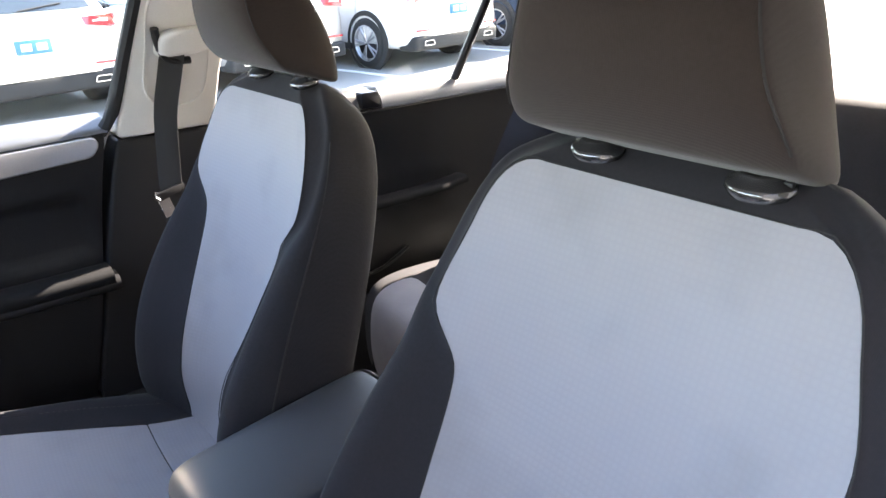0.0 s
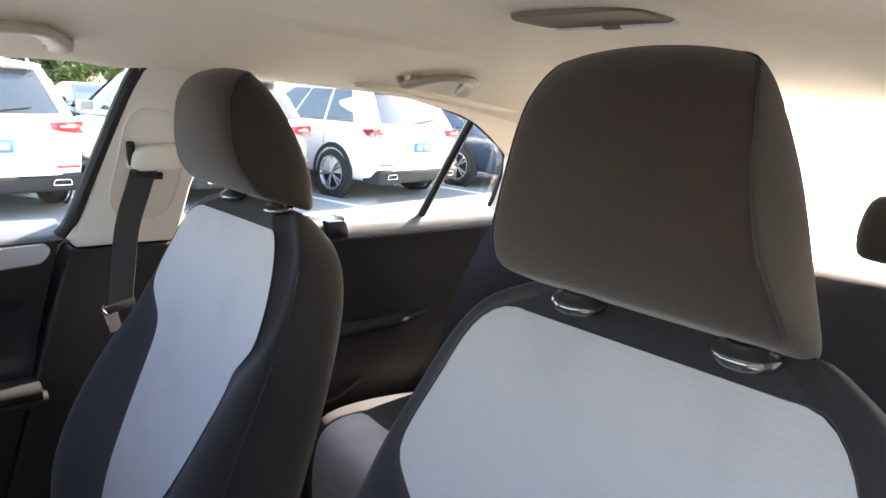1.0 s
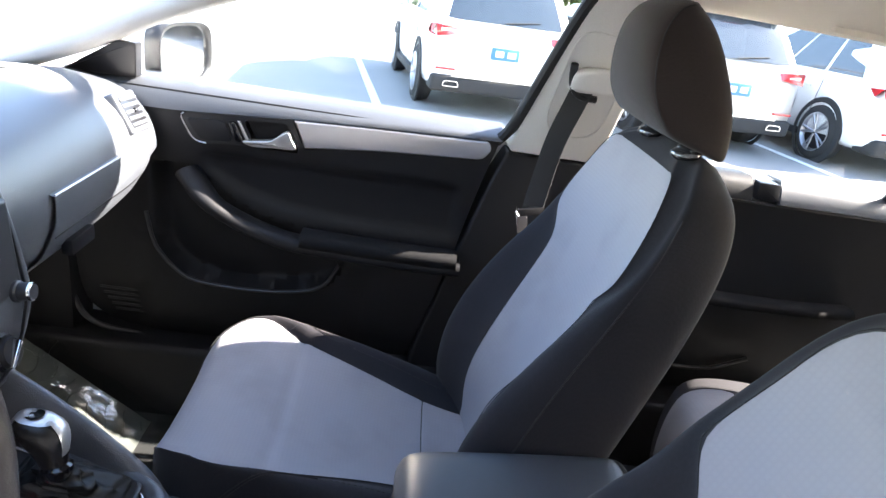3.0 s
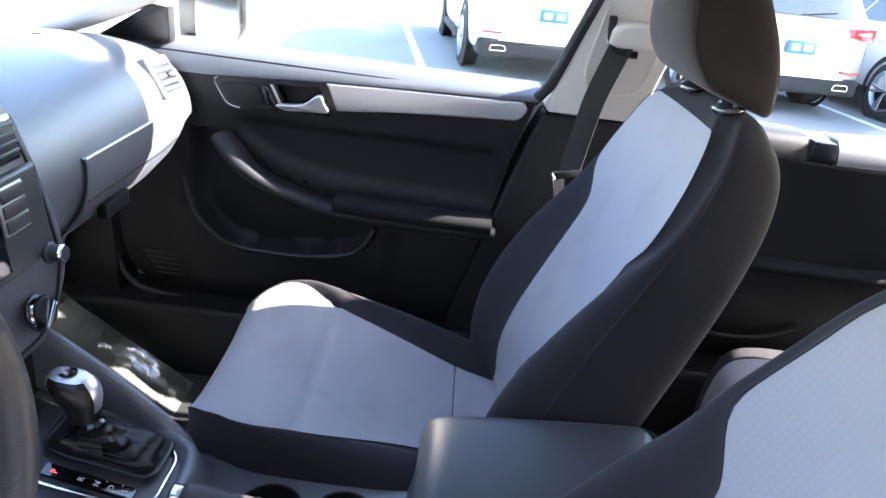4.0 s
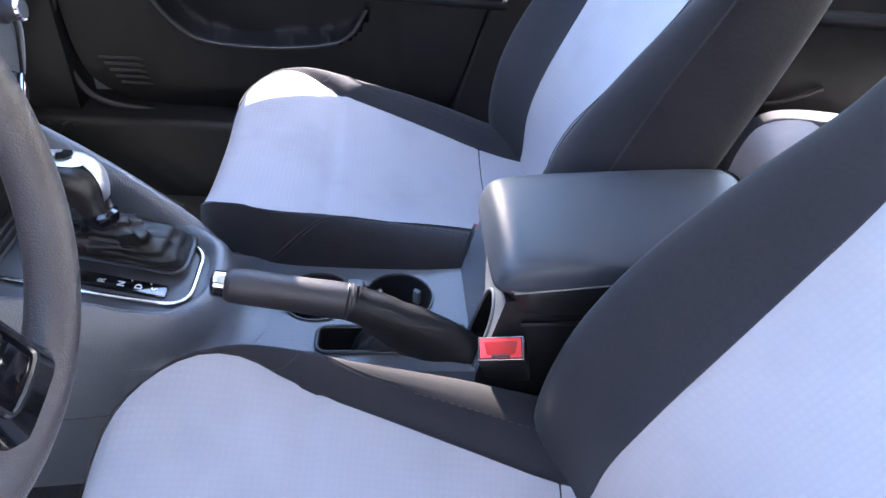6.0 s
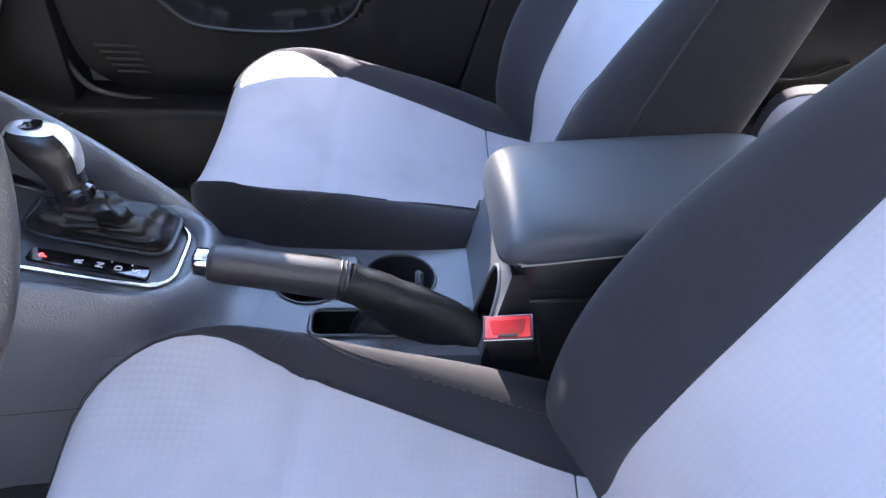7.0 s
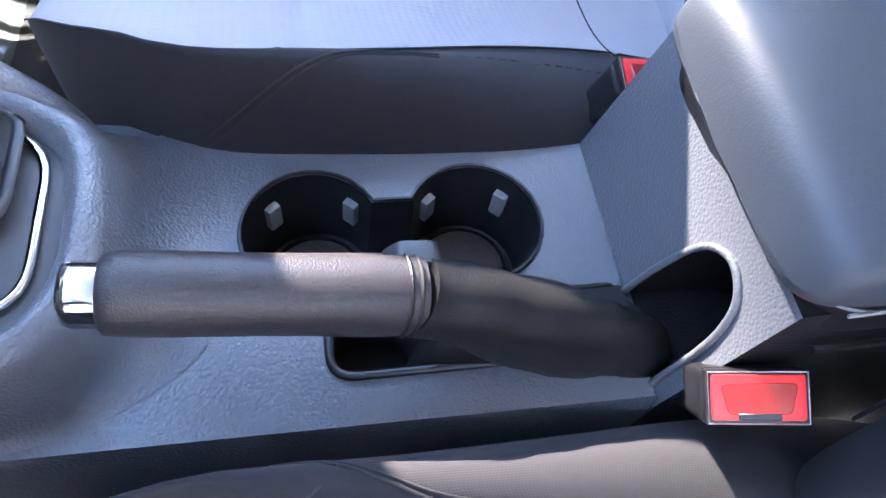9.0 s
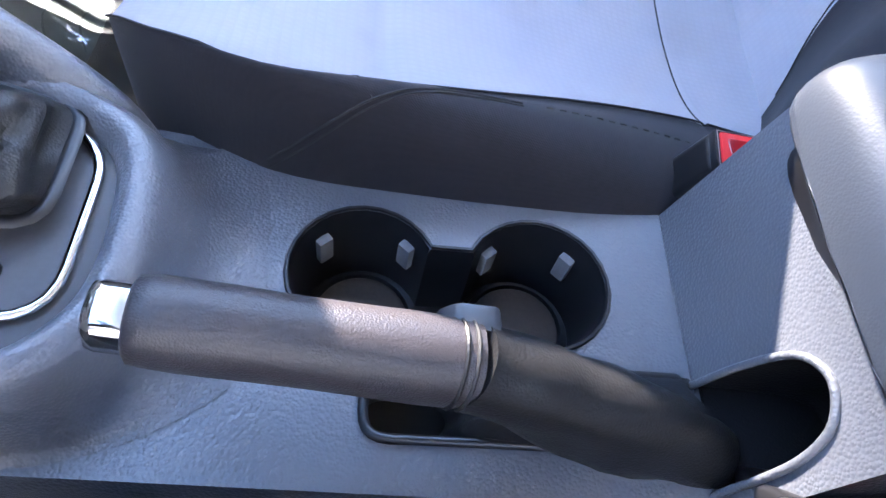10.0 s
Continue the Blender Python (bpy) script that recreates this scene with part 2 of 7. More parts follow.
SILVER_PAINT = surface("silver_car_paint", (0.42, 0.40, 0.38), 0.3, metal=0.5, vary=0.03, coat=0.7, fine=0.02)
NAVY_PAINT = surface("dark_blue_car_paint", (0.03, 0.05, 0.09), 0.25, metal=0.3, vary=0.05, coat=0.8, fine=0.02)
BLACK_PAINT = surface("black_car_paint", (0.015, 0.015, 0.018), 0.22, vary=0.05, coat=0.8, fine=0.02)
RED_PAINT = surface("red_car_paint", (0.45, 0.03, 0.03), 0.25, vary=0.05, coat=0.8, fine=0.02)
CAR_GLASS = surface("dark_tinted_glass", (0.03, 0.04, 0.05), 0.04, vary=0.1, scale=2, coat=0.4, fine=0.01, specular=0.8)
TAIL_RED = surface("tail_lamp_red", (0.55, 0.02, 0.025), 0.12, vary=0.1, coat=0.8, fine=0.02)
PLATE_BLUE = surface("blue_plate", (0.04, 0.16, 0.42), 0.4, fine=0.02)
LINE_PAINT = surface("line_paint", (0.72, 0.72, 0.70), 0.8, vary=0.12, scale=5, grain=0.4, grain_scale=120, fine=0.1)
ASPHALT = asphalt_mat()
RENDER_GREY = surface("grey_render", (0.20, 0.195, 0.185), 0.9, vary=0.2, scale=1.2, grain=0.6, grain_scale=60, fine=0.1)
LEAF = surface("leaf_green", (0.10, 0.13, 0.03), 0.6, vary=0.5, scale=1.5, fine=0.1)
BARK = surface("bark", (0.12, 0.09, 0.06), 0.9, vary=0.3, scale=10, grain=0.8, grain_scale=40, fine=0.15)


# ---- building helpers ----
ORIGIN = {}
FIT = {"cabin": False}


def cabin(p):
    """Stretches and shifts the shell's parts so that they fit the camera's view."""
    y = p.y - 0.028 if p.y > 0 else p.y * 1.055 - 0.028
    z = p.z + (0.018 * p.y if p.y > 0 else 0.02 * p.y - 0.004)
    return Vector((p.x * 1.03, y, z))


def thing(name, at, label, category, group="", kind=""):
    ob = new(name)
    ob.empty_display_size = 0.05
    ob.location = at
    ORIGIN[ob] = Vector(at)
    return tagged(ob, label, category, group, kind)


def part(name, bm, material, parent=None, label="", smooth=40, subsurf=0):
    """Links a bmesh, drawn in world coordinates, as one mesh object under a thing or a part."""
    shift = ORIGIN.get(parent, Vector((0, 0, 0)))
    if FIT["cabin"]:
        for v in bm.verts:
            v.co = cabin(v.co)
    if shift.length:
        bmesh.ops.translate(bm, verts=bm.verts, vec=-shift)
    me = bpy.data.meshes.new(name)
    bm.to_mesh(me)
    bm.free()
    me.materials.append(material)
    if smooth:
        me.shade_smooth()
        if smooth < 180:
            me.set_sharp_from_angle(angle=radians(smooth))
    ob = new(name, me)
    if parent is not None:
        ob.parent = parent
        ORIGIN[ob] = shift
    if subsurf:
        mod = ob.modifiers.new("subsurf", "SUBSURF")
        mod.levels = mod.render_levels = subsurf
    if label:
        ob["label"] = label
    return ob


def lerp_knots(knots, x):
    if x <= knots[0][0]:
        return knots[0][1]
    for (a, fa), (b, fb) in zip(knots, knots[1:]):
        if x <= b:
            u = (x - a) / (b - a)
            return fa + (fb - fa) * u
    return knots[-1][1]


def smooth_knots(knots, x):
    """Monotone cosine-like blend between knots."""
    if x <= knots[0][0]:
        return knots[0][1]
    for i, ((a, fa), (b, fb)) in enumerate(zip(knots, knots[1:])):
        if x <= b:
            u = (x - a) / (b - a)
            pa = knots[i - 1] if i else (a - (b - a), fa)
            pb = knots[i + 2] if i + 2 < len(knots) else (b + (b - a), fb)
            ma = (fb - pa[1]) / (b - pa[0]) * (b - a)
            mb = (pb[1] - fa) / (pb[0] - a) * (b - a)
            u2, u3 = u * u, u * u * u
            return (2 * u3 - 3 * u2 + 1) * fa + (u3 - 2 * u2 + u) * ma + (-2 * u3 + 3 * u2) * fb + (u3 - u2) * mb
    return knots[-1][1]


def grid(rows, closed=False, keep=None, caps=False):
    """Quads between rows of points; keep(i, j) picks faces; closed joins the row's ends."""
    bm = bmesh.new()
    vs = [[bm.verts.new(p) for p in r] for r in rows]
    n = len(rows[0])
    for i in range(len(rows) - 1):
        for j in range(n if closed else n - 1):
            if keep and not keep(i, j):
                continue
            k = (j + 1) % n
            try:
                bm.faces.new((vs[i][j], vs[i][k], vs[i + 1][k], vs[i + 1][j]))
            except ValueError:
                pass
    if caps and closed:
        for r in (vs[0][::-1], vs[-1]):
            try:
                bm.faces.new(r)
            except ValueError:
                pass
    bmesh.ops.delete(bm, geom=[v for v in bm.verts if not v.link_faces], context="VERTS")
    bmesh.ops.recalc_face_normals(bm, faces=bm.faces)
    return bm


def smooth_path(points, steps=6, closed=False):
    """Catmull-Rom points through the given ones."""
    pts = [Vector(p) for p in points]
    out = []
    n = len(pts)
    for i in range(n if closed else n - 1):
        p1, p2 = pts[i], pts[(i + 1) % n]
        p0 = pts[i - 1] if (i or closed) else p1 * 2 - p2
        p3 = pts[(i + 2) % n] if (i + 2 < n or closed) else p2 * 2 - p1
        for k in range(steps):
            u = k / steps
            out.append(0.5 * (2 * p1 + (p2 - p0) * u + (2 * p0 - 5 * p1 + 4 * p2 - p3) * u * u + (3 * p1 - p0 - 3 * p2 + p3) * u ** 3))
    if not closed:
        out.append(pts[-1])
    return out


def sweep(points, a, b=None, sides=10, up=(0, 0, 1), closed=False, taper=None, power=2.0):
    """A tube with an oval (or boxy, with a high power) section along points; a: half-width, b: half-height towards up."""
    b = b or a
    pts = [Vector(p) for p in points]
    n = len(pts)
    rows = []
    for i, p in enumerate(pts):
        q = pts[(i + 1) % n] if (closed or i < n - 1) else p
        o = pts[i - 1] if (closed or i) else p
        d = (q - o).normalized()
        side = d.cross(Vector(up))
        if side.length < 1e-4:
            side = d.cross(Vector((1, 0, 0)))
        side.normalize()
        top = side.cross(d).normalized()
        k = taper[i] if isinstance(taper, (list, tuple)) else (taper(i / max(1, n - 1)) if taper else 1.0)
        row = []
        for s in range(sides):
            w = 2 * math.pi * s / sides
            c, e = math.cos(w), math.sin(w)
            c = math.copysign(abs(c) ** (2 / power), c)
            e = math.copysign(abs(e) ** (2 / power), e)
            row.append(p + side * (a * k * c) + top * (b * k * e))
        rows.append(row)
    if closed:
        rows.append(rows[0])
        bm = grid(rows, closed=True)
        bmesh.ops.remove_doubles(bm, verts=bm.verts, dist=1e-6)
        return bm
    return grid(rows, closed=True, caps=True)


def block(x0, x1, y0, y1, z0, z1, bevel=0.004, segments=2, m=None):
    bm = bmesh.new()
    bmesh.ops.create_cube(bm, size=1)
    for v in bm.verts:
        v.co = Vector((x0 + (v.co.x + 0.5) * (x1 - x0), y0 + (v.co.y + 0.5) * (y1 - y0), z0 + (v.co.z + 0.5) * (z1 - z0)))
    if bevel:
        bmesh.ops.bevel(bm, geom=bm.edges[:], offset=bevel, segments=segments, affect="EDGES", profile=0.6)
    if m is not None:
        bmesh.ops.transform(bm, matrix=m, verts=bm.verts)
    return bm


def slab(outline, a, b, bevel=0.003, segments=2):
    """A plate between two copies of an outline; a, b: functions that lift an outline point into the world."""
    bm = bmesh.new()
    lo = [bm.verts.new(a(*p)) for p in outline]
    hi = [bm.verts.new(b(*p)) for p in outline]
    bm.faces.new(lo[::-1])
    f1 = bm.faces.new(hi)
    n = len(outline)
    for i in range(n):
        k = (i + 1) % n
        bm.faces.new((lo[i], lo[k], hi[k], hi[i]))
    bmesh.ops.recalc_face_normals(bm, faces=bm.faces)
    if bevel:
        bmesh.ops.bevel(bm, geom=list(f1.edges), offset=bevel, segments=segments, affect="EDGES", profile=0.6)
    return bm


def round_outline(points, radius=0.01, steps=4):
    """Rounds the corners of a 2D outline."""
    out = []
    n = len(points)
    for i in range(n):
        p0, p1, p2 = (Vector(points[(i + k) % n]) for k in (-1, 0, 1))
        r = radius[i] if isinstance(radius, (list, tuple)) else radius
        d0, d2 = (p0 - p1), (p2 - p1)
        r = min(r, d0.length * 0.48, d2.length * 0.48)
        a, c = p1 + d0.normalized() * r, p1 + d2.normalized() * r
        for k in range(steps + 1):
            u = k / steps
            out.append(tuple((a * (1 - u) ** 2 + p1 * 2 * u * (1 - u) + c * u * u)))
    return out


def lathe(profile, at, axis=(0, 0, 1), sides=32):
    """A turned shape; profile: (radius, height) along the axis."""
    ax = Vector(axis).normalized()
    e1 = ax.orthogonal().normalized()
    e2 = ax.cross(e1)
    rows = []
    for r, h in profile:
        rows.append([Vector(at) + ax * h + (e1 * math.cos(2 * math.pi * k / sides) + e2 * math.sin(2 * math.pi * k / sides)) * max(r, 1e-5) for k in range(sides)])
    bm = grid(rows, closed=True)
    bmesh.ops.remove_doubles(bm, verts=bm.verts, dist=1e-5)
    return bm


def filled(loops, lift):
    bm = bmesh.new()
    edges = []
    for loop in loops:
        vs = [bm.verts.new(lift(*p)) for p in loop]
        for i in range(len(vs)):
            edges.append(bm.edges.new((vs[i], vs[(i + 1) % len(vs)])))
    bmesh.ops.triangle_fill(bm, use_beauty=True, edges=edges)
    bmesh.ops.recalc_face_normals(bm, faces=bm.faces)
    if bm.faces and sum(f.normal.z for f in bm.faces) < 0:
        bmesh.ops.reverse_faces(bm, faces=bm.faces)
    return bm


def joined(*bms):
    out = bmesh.new()
    for b in bms:
        me = bpy.data.meshes.new("tmp")
        b.to_mesh(me)
        out.from_mesh(me)
        b.free()
        bpy.data.meshes.remove(me)
    return out


def shell(rows, thickness, keep=None):
    """A sheet with real thickness, grown along its normals."""
    bm = grid(rows, keep=keep)
    bmesh.ops.solidify(bm, geom=bm.faces[:], thickness=thickness)
    bmesh.ops.recalc_face_normals(bm, faces=bm.faces)
    return bm


def flipped(bm, axis=0):
    """Mirrors a bmesh across the car's middle."""
    for v in bm.verts:
        v.co[axis] = -v.co[axis]
    bmesh.ops.reverse_faces(bm, faces=bm.faces)
    return bm


def lettering(text, size, m, material, parent, name="lettering", depth=0.0004):
    cu = bpy.data.curves.new(name, "FONT")
    cu.body = text
    cu.size = size
    cu.align_x = cu.align_y = "CENTER"
    cu.extrude = depth
    tmp = bpy.data.objects.new("tmp", cu)
    scene.collection.objects.link(tmp)
    dg = bpy.context.evaluated_depsgraph_get()
    me = bpy.data.meshes.new_from_object(tmp.evaluated_get(dg))
    bpy.data.objects.remove(tmp)
    bm = bmesh.new()
    bm.from_mesh(me)
    bpy.data.meshes.remove(me)
    bmesh.ops.transform(bm, matrix=m, verts=bm.verts)
    return part(name, bm, material, parent, smooth=0)

# ---- the car's shell ----
GROUND_Z = -0.19
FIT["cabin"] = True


def side_x(z):
    """Inner face of the glass and pillars, leaning inwards above the belt line."""
    return 0.78 - 0.60 * (z - 0.98)


def roof_z(x, y):
    a = min(1.0, abs(x) / 0.575)
    mid = smooth_knots([(-1.30, 1.340), (-0.9, 1.378), (-0.4, 1.400), (0.1, 1.392), (0.45, 1.350)], y)
    edge = smooth_knots([(-1.30, 1.22), (-1.0, 1.265), (-0.75, 1.300), (-0.5, 1.318), (0.1, 1.322), (0.45, 1.300)], y)
    z = edge + (mid - edge) * (1 - a ** 2.6)
    return z - 0.006 * max(0.0, min(1.0, (abs(x) - 0.255) / 0.02))


def build_ceiling():
    rows = []
    ys = [0.45 - 1.72 * i / 44 for i in range(45)]
    for y in ys:
        rows.append([(x, y, roof_z(x, y)) for x in [-0.60 + 1.19 * k / 60 for k in range(61)]])
    bm = grid(rows)
    bmesh.ops.solidify(bm, geom=bm.faces[:], thickness=0.006)
    ob = part("ceiling", bm, HEADLINER, smooth=60)
    tagged(ob, "warm beige cloth headliner with a pressed crease", "ceiling", kind="structure")
    # outer roof skin
    rows = []
    for i in range(25):
        y = 0.60 - 2.0 * i / 24
        row = []
        for k in range(31):
            x = -0.61 + 1.22 * k / 30
            a = abs(x) / 0.61
            mid = smooth_knots([(-1.40, 1.36), (-0.9, 1.42), (-0.3, 1.44), (0.2, 1.43), (0.60, 1.34)], y)
            row.append((x, y, mid - 0.095 * a ** 3.0))
        rows.append(row)
    bm = shell(rows, 0.008)
    tagged(part("car_roof", bm, WHITE_PAINT), "painted steel roof skin over the headliner", "roof", kind="structure")


build_ceiling()


def on_side(y, z, out=0.0):
    return (side_x(z) + out, y, z)


def side_slab(outline, inner=0.0, outer=0.045, bevel=0.006):
    """A plate that follows the leaning side of the cabin; outline in (y, z)."""
    return slab(outline, lambda y, z: on_side(y, z, outer), lambda y, z: on_side(y, z, inner), bevel=bevel, segments=3)


def pillars(sign):
    side = "right" if sign > 0 else "left"
    fix = (lambda b: b) if sign > 0 else flipped
    # B pillar: pale upper trim, black lower trim
    pillar = thing("pillar", (0.70 * sign, -0.1, 0.35), "pale grey upper and black lower centre pillar trim", "pillar", kind="structure")
    upper = round_outline([(0.006, 0.972), (-0.058, 1.303), (-0.075, 1.335), (-0.235, 1.335), (-0.215, 1.25), (-0.19, 1.10), (-0.185, 0.972)], 0.012, 3)
    part("upper_trim", fix(side_slab(upper, -0.012, 0.05)), LIGHT_TRIM, pillar, "pale grey plastic pillar trim", smooth=50)
    lower = round_outline([(0.085, 0.70), (0.03, 0.90), (0.006, 0.970), (-0.19, 0.970), (-0.25, 0.70), (-0.26, 0.30), (0.17, 0.30), (0.15, 0.46)], 0.01, 3)
    part("lower_trim", fix(slab(lower, lambda y, z: (0.86, y, z), lambda y, z: (0.766 + 0.02 * (0.97 - z), y, z), bevel=0.008, segments=3)), BLACK_PLASTIC, pillar, smooth=50)
    if sign > 0:
        frame_path = smooth_path([on_side(0.030, 0.985, 0.002), on_side(0.006, 1.03, 0.0), on_side(-0.024, 1.155, 0.0), on_side(-0.056, 1.285, 0.0), on_side(-0.075, 1.325, 0.0)], 5)
        part("seal", sweep(frame_path, 0.011, 0.012, 8), RUBBER, pillar, "black rubber door seal")
        part("belt_slot_rim", sweep(smooth_path([on_side(y, z, -0.0135) for y, z in ((-0.062, 1.235), (-0.052, 1.15), (-0.050, 1.07), (-0.075, 1.035), (-0.13, 1.03), (-0.16, 1.06), (-0.165, 1.15), (-0.155, 1.225), (-0.11, 1.245))], 4, True), 0.0025, 0.0025, 6, closed=True), LIGHT_TRIM, pillar)
    # C pillar trim behind the quarter glass
    cp = thing("pillar", (0.66 * sign, -1.2, 0.98), "beige rear pillar trim beside the rear window", "pillar", kind="structure")
    quarter = [(0.574, -0.45, 1.322), (0.587, -0.62, 1.301), (0.604, -0.785, 1.274), (0.616, -0.855, 1.253), (0.640, -0.94, 1.215), (0.667, -1.025, 1.168), (0.705, -1.065, 1.10), (0.752, -1.085, 1.025), (0.765, -1.09, 0.99)]
    back = [(0.53, -0.45, roof_z(0.53, -0.45) + 0.004), (0.53, -0.64, roof_z(0.53, -0.64) + 0.003), (0.53, -0.82, roof_z(0.53, -0.82) + 0.002), (0.525, -0.98, 1.305), (0.52, -1.14, 1.30), (0.53, -1.27, 1.27), (0.56, -1.42, 1.19), (0.60, -1.58, 1.09), (0.63, -1.72, 0.99)]
    rows = []
    for u in range(9):
        f = u / 8
        rows.append([Vector(q) * (1 - f) + Vector(b) * f + Vector((0.018 * math.sin(math.pi * f), 0, 0.012 * math.sin(math.pi * f))) for q, b in zip(quarter, back)])
    bm = grid(rows)
    bmesh.ops.solidify(bm, geom=bm.faces[:], thickness=0.02)
    part("trim_panel", fix(bm), HEADLINER, cp, smooth=60)
    # A pillar
    ap = thing("pillar", (0.68 * sign, 0.6, 1.1), "pale grey windscreen pillar trim, rounded", "pillar", kind="structure")
    path = smooth_path([(0.775, 1.06, 1.00), (0.735, 0.86, 1.085), (0.69, 0.70, 1.165), (0.645, 0.53, 1.235), (0.585, 0.33, 1.315)], 6)
    part("pillar_trim", fix(sweep(path, 0.042, 0.026, 14, power=2.6)), LIGHT_TRIM, ap, "sunlit pale grey plastic", smooth=60)
    part("sail_panel", fix(side_slab(round_outline([(0.93, 1.008), (0.785, 1.008), (0.765, 1.085), (0.80, 1.085)], 0.006, 2), 0.0, 0.03, 0.003)), SMOOTH_BLACK, ap, "black triangle by the mirror")


pillars(1)
pillars(-1)


def window(name, outline, out=0.022, sign=1, label="clear side window glass, raised"):
    fix = (lambda b: b) if sign > 0 else flipped
    bm = fix(slab(outline, lambda y, z: on_side(y, z, out + 0.004), lambda y, z: on_side(y, z, out), bevel=0))
    ob = part(name, bm, GLASS, smooth=0)
    ob.visible_shadow = False
    return tagged(ob, label, "window", kind="structure")


FRONT_GLASS = [(0.93, 0.99), (0.83, 1.06), (0.66, 1.165), (0.45, 1.265), (0.30, 1.325), (-0.06, 1.33), (-0.04, 1.20), (0.02, 0.99)]
REAR_GLASS = [(-0.18, 0.985), (-0.21, 1.15), (-0.225, 1.33), (-0.45, 1.328), (-0.62, 1.305), (-0.80, 1.27), (-0.852, 1.25), (-0.842, 0.985)]
QUARTER_GLASS = [(-0.858, 0.985), (-0.866, 1.245), (-0.94, 1.215), (-1.025, 1.168), (-1.065, 1.10), (-1.09, 0.99)]
window("window_1", FRONT_GLASS)
window("window_2", REAR_GLASS)
window("window_3", QUARTER_GLASS)
window("window_4", REAR_GLASS, sign=-1)
window("window_5", QUARTER_GLASS, sign=-1)

# divider bar and window seals on the passenger side
seal = thing("window_seal", (0.7, -0.85, 1.0), "black rubber and metal window divider bar", "trim", kind="structure")
part("divider_bar", sweep(smooth_path([on_side(-0.842, 0.985, 0.008), on_side(-0.846, 1.12, 0.008), on_side(-0.850, 1.262, 0.006)], 5), 0.011, 0.012, 8, up=(0, 1, 0)), SMOOTH_BLACK, seal)
part("quarter_seal", sweep(smooth_path([on_side(-0.852, 1.258, 0.004), on_side(-0.94, 1.218, 0.004), on_side(-1.025, 1.170, 0.004), on_side(-1.066, 1.10, 0.004), on_side(-1.088, 1.0, 0.004)], 5), 0.006, 0.008, 8), RUBBER, seal)
part("top_seal", sweep(smooth_path([on_side(0.30, 1.328, 0.012), on_side(0.0, 1.332, 0.012), on_side(-0.3, 1.334, 0.012), on_side(-0.5, 1.326, 0.012), on_side(-0.7, 1.295, 0.012), on_side(-0.85, 1.262, 0.012)], 5), 0.006, 0.008, 8), RUBBER, seal)


def glass_sheet(name, rows, label):
    bm = grid(rows)
    bmesh.ops.solidify(bm, geom=bm.faces[:], thickness=0.004)
    ob = part(name, bm, GLASS, smooth=60)
    ob.visible_shadow = False
    return tagged(ob, label, "window", kind="structure")


glass_sheet("windscreen", [[(x * w, y - 0.10 * (x / 1.0) ** 2, z) for x in [-1 + k / 6 for k in range(13)]]
                           for w, y, z in ((0.70, 1.38, 0.99), (0.665, 1.10, 1.12), (0.62, 0.82, 1.24), (0.58, 0.52, 1.345))], "large raked laminated windscreen, clear glass")
glass_sheet("rear_window", [[(x * w, y + 0.06 * (x / 1.0) ** 2, z) for x in [-1 + k / 6 for k in range(13)]]
                            for w, y, z in ((0.53, -1.27, 1.325), (0.56, -1.45, 1.22), (0.60, -1.62, 1.11), (0.63, -1.80, 1.0))], "raked rear window, clear glass")
# floor, sills, parcel shelf and the lower body
floor_rows = []
for i in range(13):
    y = -1.0 + 2.2 * i / 12
    floor_rows.append([(x, y, 0.20 + (0.10 if abs(x) < 0.10 else 0.0) + max(0, (y - 0.85)) * 0.7) for x in [-0.80 + 1.6 * k / 32 for k in range(33)]])
tagged(part("floor", shell(floor_rows, 0.02), CARPET, smooth=30), "black carpeted cabin floor with a centre tunnel", "floor", kind="structure")
for sign, nm in ((1, "sill_1"), (-1, "sill_2")):
    bm = block(0.72, 0.87, -1.2, 1.15, 0.10, 0.405, 0.02, 3)
    tagged(part(nm, bm if sign > 0 else flipped(bm), BLACK_PLASTIC, smooth=50), "black plastic door sill cover", "sill", kind="structure")
# pale shelf colour is set to bounce sun onto the headliner
tagged(part("parcel_shelf", block(-0.70, 0.70, -1.85, -1.24, 0.965, 0.99, 0.008), SHELF_CLOTH), "grey cloth parcel shelf behind the rear bench", "shelf", kind="structure")
tagged(part("boot_wall", block(-0.74, 0.74, -1.30, -1.27, 0.2, 0.96, 0.005), CARPET), "dark boot partition behind the rear bench", "wall", kind="structure")
tagged(part("bulkhead", block(-0.80, 0.80, 1.16, 1.20, 0.15, 0.98, 0.005), BLACK_PLASTIC), "black bulkhead in front of the footwells", "wall", kind="structure")
kick = block(0.76, 0.86, 0.945, 1.17, 0.20, 0.99, 0.01)
tagged(part("kick_panel_1", kick, BLACK_PLASTIC), "black plastic kick panel at the footwell side", "panel", kind="structure")
tagged(part("kick_panel_2", flipped(block(0.76, 0.86, 0.945, 1.17, 0.20, 0.99, 0.01)), BLACK_PLASTIC), "black plastic kick panel at the footwell side", "panel", kind="structure")
